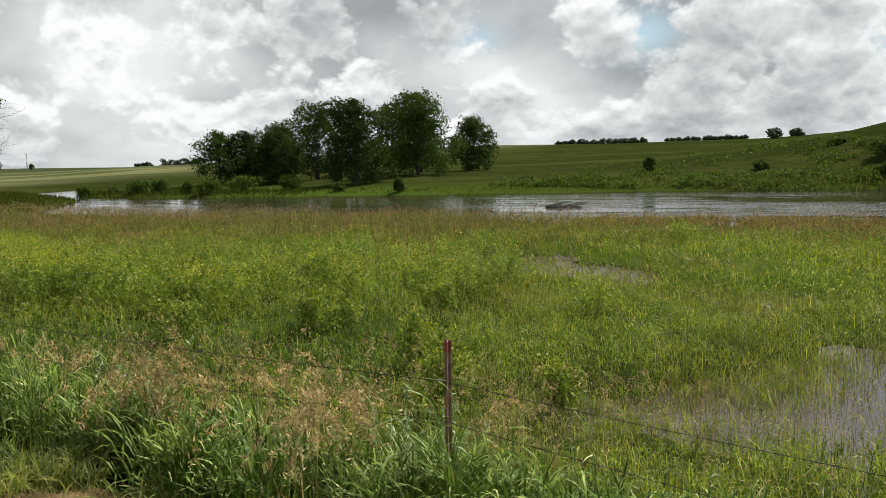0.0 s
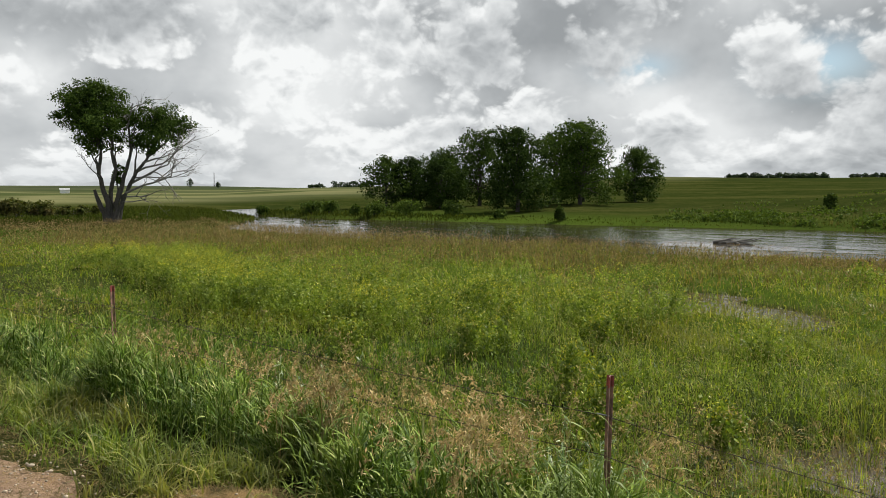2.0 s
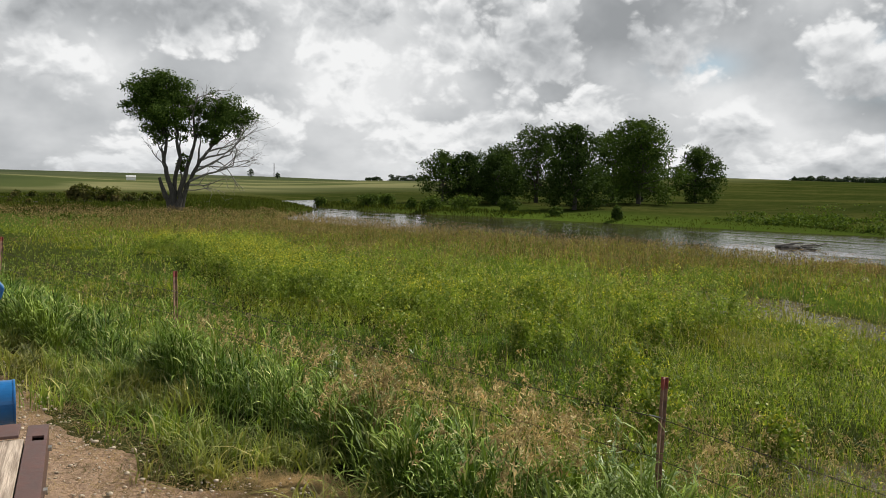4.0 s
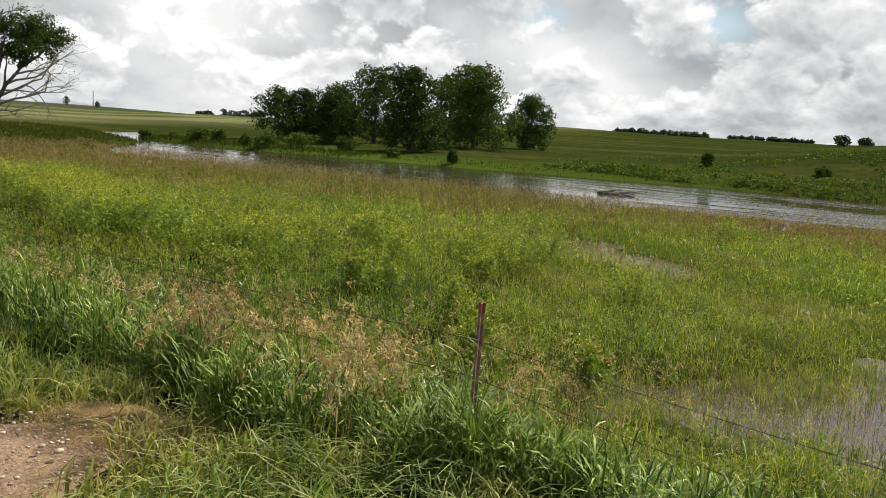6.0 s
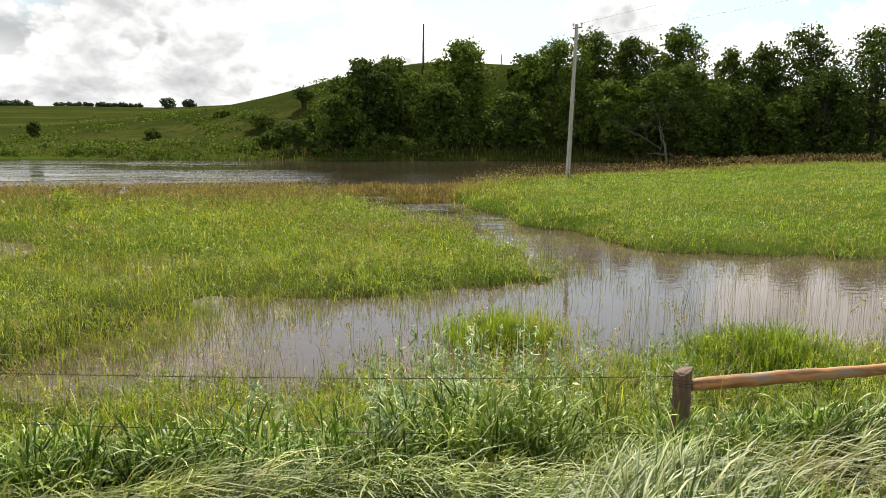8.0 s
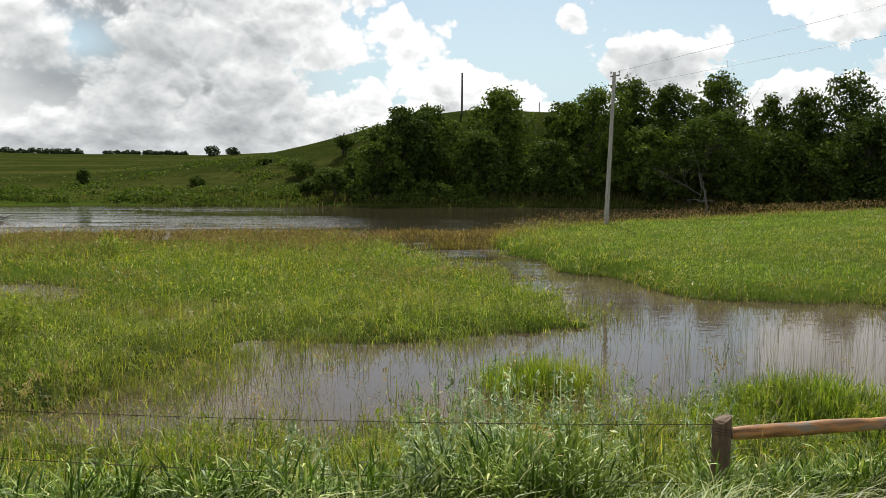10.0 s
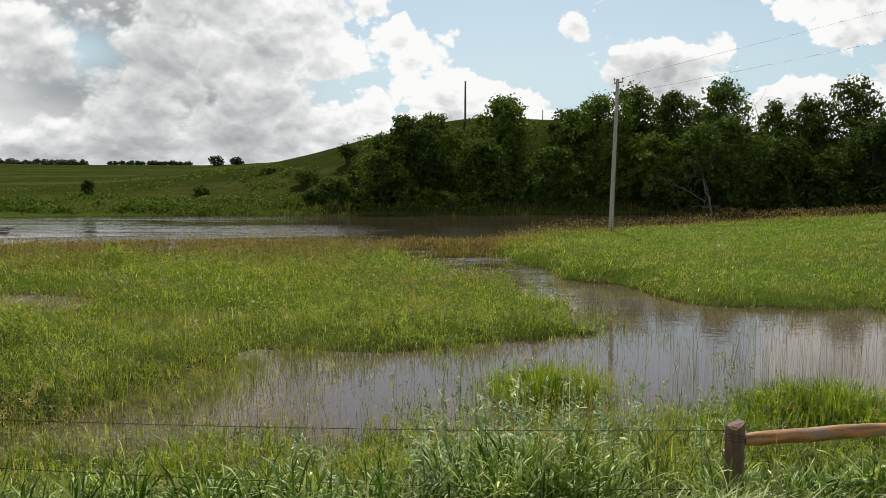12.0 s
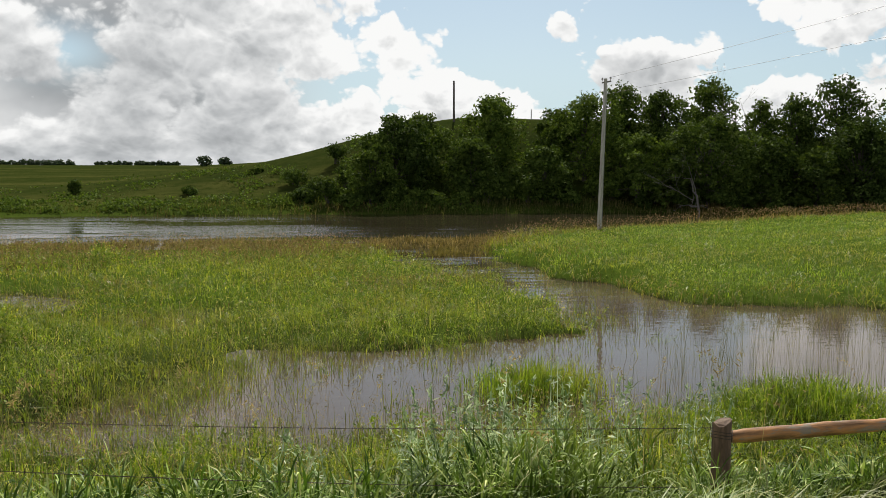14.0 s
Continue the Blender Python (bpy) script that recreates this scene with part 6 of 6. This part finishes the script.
def utility_pole():
    x, y = 13.83, 36.47
    z0 = float(ground(x, y)) - 0.1
    ob = thing("utility_pole", "tall weathered grey wooden utility pole in the meadow", "pole", (x, y, z0))
    ob.matrix_basis = pose(x, y, z0, 0.2, 1.5, 0)
    L = 6.28 - z0
    part("pole", rod(0.115, 0.075, L, sides=14, bevel=0.012), M_POLE, ob)
    part("top_bracket", box(0.46, 0.05, 0.06, (0.05, 0, L - 0.16), 0.008, (0, -12, 0)), M_DARKPOLE, ob, "short wooden bracket")
    for dx, dz in ((-0.16, 0.0), (0.24, 0.06)):
        part("insulator", merged(rod(0.015, 0.015, 0.10, (dx, 0, L - 0.14 + dz)), rod(0.05, 0.03, 0.09, (dx, 0, L - 0.06 + dz), bevel=0.008)), M_PORCELAIN, ob, "small porcelain insulator")
    part("ground_wire", tubes_mesh_bm((0.10, -0.10, 0.2), (0.065, -0.08, L - 0.3)), M_LINE, ob)


def tubes_mesh_bm(a, b):
    v = Vector(b) - Vector(a)
    bm = rod(0.006, 0.006, v.length, sides=6)
    bmesh.ops.transform(bm, verts=bm.verts[:], matrix=Matrix.Translation(a) @ v.to_track_quat("Z", "Y").to_matrix().to_4x4())
    return bm


utility_pole()


def overhead_line(a, b, sag, label):
    t = np.linspace(0, 1, 60)[:, None]
    p = np.array(a) * (1 - t) + np.array(b) * t
    p[:, 2] -= sag * 4 * (t * (1 - t))[:, 0]
    ob = thing("power_line", label, "cable", (0, 0, 0), "wires from the utility pole")
    part_mesh("cable", tubes_mesh("cable", [(p, np.full(60, 0.006), 5)], M_LINE), ob)


overhead_line((14.2, 36.45, 6.32), (34.0, -23.6, 11.0), 0.35, "thin power line strung from the pole top")
overhead_line((14.05, 36.4, 5.55), (34.4, -23.6, 9.2), 0.35, "thin lower power line strung from the pole")


def hill_pole():
    x, y = 15.4, 86.6
    z0 = float(ground(x, y)) - 0.1
    ob = thing("hill_pole", "dark slender wooden pole on the knoll's crest", "pole", (x, y, z0))
    part("pole", rod(0.12, 0.09, 12.0 - z0, sides=10, bevel=0.01), M_DARKPOLE, ob)
    for dx in (9.0, 12.5, -3.2, 5.0):
        xx, yy = x + dx, y + 1.5
        p = thing("hill_post", "short fence post along the knoll's crest", "fence post", (xx, yy, float(ground(xx, yy)) - 0.05), "fence posts on the knoll")
        part("post", rod(0.05, 0.045, 1.1, sides=8), M_DARKPOLE, p)


hill_pole()

M_SHED = solid("white_cladding", (0.75, 0.75, 0.73), 0.6, 0, 2, 0.05)
M_ROOF = solid("pale_roof", (0.55, 0.56, 0.57), 0.5, 0.2, 2, 0.1)


def far_shed():
    x, y = -383.0, 172.0
    z0 = float(ground(x, y)) - 0.2
    ob = thing("far_shed", "small white farm shed far off on the plain", "shed", (x, y, z0), "", "", 65)
    part("wall", box(4.2, 2.7, 1.9, (0, 0, 0.95)), M_SHED, ob)
    bm = bmesh.new()
    v = [bm.verts.new(p) for p in ((-2.3, -1.6, 1.85), (2.3, -1.6, 1.85), (2.3, 1.6, 1.85), (-2.3, 1.6, 1.85), (-2.3, 0, 2.6), (2.3, 0, 2.6))]
    for f in ((0, 1, 5, 4), (2, 3, 4, 5), (0, 4, 3), (1, 2, 5), (3, 2, 1, 0)):
        bm.faces.new([v[i] for i in f])
    part("roof", bm, M_ROOF, ob)
    x, y = -1001.3, 661.4
    z0 = float(ground(x, y)) - 0.2
    mast = thing("radio_mast", "thin lattice radio mast on the horizon", "mast", (x, y, z0))
    for a in (0, 120, 240):
        part("leg", rod(0.22, 0.16, 24.5 - z0, (math.cos(radians(a)) * 0.6, math.sin(radians(a)) * 0.6, 0), sides=6), M_DARKPOLE, mast)
    for k in range(9):
        part("brace", box(1.2, 0.15, 0.15, (0, 0, 1.5 + k * 2.3)), M_DARKPOLE, mast)


far_shed()


def driftwood():
    rng = np.random.RandomState(9)
    ob = thing("driftwood", "tangle of grey driftwood stranded in the river", "driftwood", (-17.6, 45.6, WATER - 0.05), "", "", 25)
    for k in range(7):
        a = rng.uniform(-0.5, 0.5)
        L = rng.uniform(0.9, 2.1)
        s = np.array([rng.uniform(-1.0, 0.6), rng.uniform(-0.3, 0.3), rng.uniform(0.0, 0.18)])
        e = s + np.array([L * math.cos(a), L * math.sin(a), rng.uniform(0.0, 0.28)])
        part_mesh("branch", tubes_mesh("branch", [(wiggle(s, e, 7, 0.05, rng), np.linspace(0.09, 0.025, 7), 6)], M_DEADWOOD), ob)


driftwood()

# ---------------------------------------------------------------- trailer and machine on the road
M_DECK = wood_grain("worn_deck_boards", (0.20, 0.150, 0.112), (0.58, 0.475, 0.385), (16, 0.8, 0.8), 0.85, 0.9, (0.33, 0.28, 0.235))
M_BROWN = solid("brown_painted_steel", (0.115, 0.060, 0.050), 0.5, 0.1, 30, 0.25, 0.15, (0.075, 0.05, 0.045))
M_DARK = solid("dark_brown_steel", (0.030, 0.022, 0.020), 0.45, 0.1, 30, 0.3, 0.1)
M_BLUE = solid("blue_machine_paint", (0.012, 0.125, 0.34), 0.32, 0.05, 18, 0.15, 0.05, (0.02, 0.10, 0.26))
M_BLACK = solid("black_plastic", (0.022, 0.021, 0.022), 0.55, 0, 40, 0.2, 0.2)
M_RUBBER = solid("tyre_rubber", (0.02, 0.02, 0.02), 0.8, 0, 30, 0.2, 0.3)
M_STEEL = solid("bright_steel", (0.45, 0.44, 0.42), 0.35, 0.9, 40, 0.2)
M_DECAL = solid("white_decal", (0.75, 0.75, 0.73), 0.5, 0, 30, 0.05)
M_INK = solid("grey_print", (0.30, 0.30, 0.31), 0.5, 0, 30, 0.05)
M_REDINK = solid("red_print", (0.45, 0.05, 0.05), 0.5, 0, 30, 0.05)


def trailer():
    """Own x runs along the deck from its front corner, own y into the deck; the deck's top is at z 0.77."""
    ob = thing("flatbed_trailer", "brown steel flatbed trailer with worn plank deck", "trailer", (-3.17, 1.20, 0.0), "", "", -21.0)
    D, W, L = 0.78, 1.25, 1.75
    # hollow rail, its top plate cut through by the stake pockets
    pockets = (0.145, 1.19)
    cuts = [0.0] + [v for p in pockets for v in (p, p + 0.055)] + [L]
    bits = [box(L, 0.008, 0.10, (L / 2, -0.004, D - 0.06)), box(L, 0.008, 0.10, (L / 2, -0.068, D - 0.06)), box(L, 0.056, 0.008, (L / 2, -0.036, D - 0.106))]
    bits += [box(b1 - a1, 0.072, 0.010, ((a1 + b1) / 2, -0.036, D - 0.005), 0.002) for a1, b1 in zip(cuts[0::2], cuts[1::2])]
    bits += [box(0.055, wd, 0.010, (p + 0.0275, yy, D - 0.005)) for p in pockets for yy, wd in ((-0.0055, 0.011), (-0.0615, 0.021))]
    bits.append(box(0.008, 0.056, 0.092, (0.004, -0.036, D - 0.058)))
    part("side_rail", merged(*bits), M_BROWN, ob)
    part("side_rail", box(L, 0.095, 0.11, (L / 2, -W + 0.0475, D - 0.055), 0.006), M_BROWN, ob)
    part("front_bar", box(0.16, W - 0.19, 0.012, (0.08, -W / 2, D + 0.006), 0.003), M_BROWN, ob, "brown cross plate")
    part("rear_bar", box(0.09, W - 0.19, 0.11, (L - 0.045, -W / 2, D - 0.055), 0.006), M_BROWN, ob)
    for k in range(6):
        wd = (W - 0.17) / 6
        part("plank", box(L - 0.24, wd - 0.006, 0.035, (0.14 + (L - 0.22) / 2, -0.074 - wd * (k + 0.5), D - 0.022 - 0.002 * (k % 2)), 0.003), M_DECK, ob)
    part("axle_beam", box(0.09, W + 0.1, 0.09, (1.0, -W / 2, 0.36), 0.01), M_DARK, ob)
    for sgn in (0, 1):
        part("frame_rail", box(L - 0.05, 0.07, 0.10, (L / 2, -0.25 - sgn * (W - 0.5), D - 0.155), 0.006), M_DARK, ob)
        part("spring", box(0.6, 0.05, 0.28, (1.0, -0.25 - sgn * (W - 0.5), 0.49), 0.02), M_DARK, ob)
    for yy in (-W + 0.20, -0.04):
        wheel = part("wheel", rod(0.30, 0.30, 0.18, (1.0, yy + 0.02, 0.325), (90, 0, 0), 28, 0.04), M_RUBBER, ob, "black rubber tyre")
        part("rim", rod(0.17, 0.15, 0.20, (1.0, yy + 0.03, 0.325), (90, 0, 0), 20, 0.01), M_STEEL, wheel)
    part("stake", merged(box(0.075, 0.012, 0.86, (L - 0.05, -0.107, D + 0.24), 0.003), box(0.012, 0.10, 0.86, (L - 0.0165, -0.157, D + 0.24), 0.003), box(0.10, 0.12, 0.012, (L - 0.05, -0.152, D + 0.665), 0.003)), M_DARK, ob, "dark upright steel stake")
    for k in range(4):
        part("bolt", rod(0.012, 0.012, 0.012, (0.12 + 0.45 * k, 0.0, D - 0.06), (-90, 0, 0), 6), M_STEEL, ob)


trailer()


def machine():
    """A blue hydraulic attachment standing on the road before the trailer. Own x points along the road to the camera, own y to the fence."""
    ob = thing("blue_machine", "blue hydraulic farm attachment with black hood", "machine", (-4.0, 1.04, 0.0), "", "", -16.0)
    def plate(points, x0, x1, bevel=0.004):
        bm = bmesh.new()
        lo, hi = [bm.verts.new((x0, p, q)) for p, q in points], [bm.verts.new((x1, p, q)) for p, q in points]
        bm.faces.new(lo[::-1])
        bm.faces.new(hi)
        m = len(points)
        for k in range(m):
            bm.faces.new((lo[k], lo[(k + 1) % m], hi[(k + 1) % m], hi[k]))
        bmesh.ops.recalc_face_normals(bm, faces=bm.faces[:])
        if bevel:
            bmesh.ops.bevel(bm, geom=bm.edges[:], offset=bevel, segments=2, affect="EDGES", profile=0.6)
        return bm

    # round housing with its flange and the hood over it
    part("housing", rod(0.057, 0.057, 0.63, (0, -0.55, 1.553), (-90, 0, 0), 32, 0.006), M_BLUE, ob)
    part("flange", rod(0.102, 0.102, 0.010, (0, 0.078, 1.540), (-90, 0, 0), 36, 0.003), M_BLUE, ob)
    part("gasket", rod(0.094, 0.094, 0.008, (0, 0.089, 1.540), (-90, 0, 0), 36), M_BLACK, ob)
    part("flange", rod(0.102, 0.102, 0.012, (0, 0.098, 1.540), (-90, 0, 0), 36, 0.003), M_BLUE, ob)
    hood = [(-0.62, 1.60), (-0.60, 1.76), (-0.40, 1.83), (-0.15, 1.842), (0.02, 1.825), (0.085, 1.792), (0.135, 1.738), (0.163, 1.660), (0.176, 1.582), (0.12, 1.575), (0.0, 1.612)]
    part("hood", plate(hood, -0.22, 0.20, 0.035), M_BLACK, ob, "curved black plastic hood", True)
    part("lever", box(0.02, 0.09, 0.012, (0, 0.165, 1.667), 0.004, (4, 0, 0)), M_BLACK, ob, "black lever")
    part("lug", box(0.05, 0.055, 0.035, (0, 0.137, 1.552), 0.005), M_BLUE, ob)
    part("stop_block", plate([(0.118, 1.535), (0.178, 1.530), (0.176, 1.492), (0.118, 1.478)], -0.03, 0.04), M_BLACK, ob)
    # bracket plate with its bolts
    bracket = part("bracket", plate([(-0.02, 1.44), (0.14, 1.446), (0.155, 1.41), (0.135, 1.318), (0.03, 1.30), (0.02, 1.385), (-0.02, 1.395)], 0.045, 0.066), M_BLUE, ob)
    part("bracket_arm", plate([(0.14, 1.432), (0.222, 1.430), (0.208, 1.398), (0.145, 1.375)], 0.02, 0.043), M_BLUE, ob)
    part("spindle", tubes_mesh_bm((0.03, 0.212, 1.425), (0.03, 0.195, 1.29)), M_DARK, ob, "thin rusty pin")
    for yy, zz in ((0.114, 1.394), (0.094, 1.342), (0.049, 1.426)):
        bolt = part("bolt", rod(0.015, 0.015, 0.016, (0.067, yy, zz), (0, 90, 0), 6, 0.002), M_STEEL, bracket, "steel hexagon bolt")
        tag = part("round_sticker", rod(0.010, 0.010, 0.002, (0.0665, yy + 0.03, zz - 0.014), (0, 90, 0), 16), M_DECAL, bracket, "small white round sticker")
    # the sloping beam with its decals, and the hooked tip
    part("beam", plate([(-0.62, 0.76), (0.148, 1.355), (0.249, 1.223), (0.100, 1.098), (-0.62, 0.60)], -0.06, 0.05, 0.006), M_BLUE, ob)
    part("hook", plate([(0.249, 1.221), (0.236, 1.180), (0.210, 1.140), (0.190, 1.142), (0.200, 1.175), (0.205, 1.182)], -0.05, 0.04, 0.003), M_BLUE, ob, "hooked blue steel tip")
    part("side_panel", plate([(-0.62, 0.70), (0.055, 1.168), (0.108, 1.118), (0.085, 1.095), (-0.62, 0.58)], 0.052, 0.075), M_BLUE, ob)
    for yy, zz, wd, ht, ink in ((0.062, 1.243, 0.056, 0.068, M_INK), (-0.004, 1.192, 0.056, 0.068, M_REDINK), (0.100, 1.292, 0.040, 0.026, M_BLUE)):
        place = pose(0.0515, yy, zz, 37, 0, 0)
        d = box(0.002, wd, ht, (0, 0, 0), 0.0005)
        bmesh.ops.transform(d, verts=d.verts[:], matrix=place)
        decal = part("decal", d, M_DECAL, ob, "white safety decal with plain bars")
        for k in range(3):
            q = box(0.001, wd * (0.78, 0.6, 0.7)[k], ht * (0.26, 0.10, 0.10)[k], (0.0018, 0, ht * (0.28, -0.06, -0.28)[k]), 0.0002)
            bmesh.ops.transform(q, verts=q.verts[:], matrix=place)
            part("printed_bar", q, ink if k == 0 else M_INK, decal)
    part("cross_tube", box(0.04, 0.60, 0.03, (-0.03, -0.31, 1.345), 0.005), M_DARK, ob)
    # upright, foot and the round drum beside it
    part("upright", box(0.06, 0.055, 1.06, (-0.02, 0.038, 0.55), 0.006), M_BLUE, ob)
    part("foot", box(0.40, 0.36, 0.03, (0.0, 0.02, 0.036), 0.006), M_BLUE, ob)
    part("tie_rod", tubes_mesh_bm((0.0, 0.127, 1.14), (0.0, 0.136, 0.03)), M_DARK, ob, "thin dark rod")
    part("drum_bracket", box(0.34, 0.06, 0.05, (0.17, 0.06, 0.71), 0.006), M_BLUE, ob)
    part("drum_stand", box(0.05, 0.05, 0.70, (0.32, 0.075, 0.36), 0.006), M_DARK, ob)
    drum = part("drum", rod(0.096, 0.096, 0.130, (0.32, 0.146, 0.768), (-90, 0, 0), 40, 0.010), M_BLUE, ob, "blue motor drum")
    part("drum_collar", rod(0.080, 0.088, 0.034, (0.32, 0.110, 0.768), (-90, 0, 0), 32, 0.006), M_DARK, drum, "dark greasy end of the drum")
    part("hub", rod(0.026, 0.026, 0.05, (0.32, 0.062, 0.768), (-90, 0, 0), 20, 0.004), M_STEEL, drum)
    part("drum_rim", rod(0.0985, 0.0985, 0.010, (0.32, 0.268, 0.768), (-90, 0, 0), 40, 0.003), M_BLUE, drum)
    part("drum_label", box(0.030, 0.020, 0.002, (0.34, 0.180, 0.8625), 0.0005, (0, 10, 0)), M_DECAL, drum)


machine()


def pebbles():
    rng = np.random.RandomState(31)
    n = 4200
    x = rng.uniform(-12, -1.0, n)
    y = verge_edge(x) + 0.1 - np.abs(rng.normal(0, 0.8, n))
    s = rng.gamma(1.6, 0.0030, n) + 0.002
    ico = bmesh.new()
    bmesh.ops.create_icosphere(ico, subdivisions=1, radius=1)
    base = np.array([v.co[:] for v in ico.verts])
    tri = np.array([[v.index for v in f.verts] for f in ico.faces])
    ico.free()
    V = base[None] * (s[:, None] * rng.uniform(0.6, 1.3, (n, 3)) * [1, 1, 0.55])[:, None, :] * rng.uniform(0.85, 1.15, (n, len(base), 1))
    V = V + np.stack([x, y, 0.03 + s * 0.2], -1)[:, None]
    F = (np.arange(n)[:, None, None] * len(base) + tri[None]).reshape(-1, 3)
    stuff("gravel", mesh_of("gravel", V, [F], solid("pale_gravel", (0.46, 0.38, 0.29), 0.85, 0, 60, 0.4)), "pale gravel stones on the dirt road", "gravel")


pebbles()
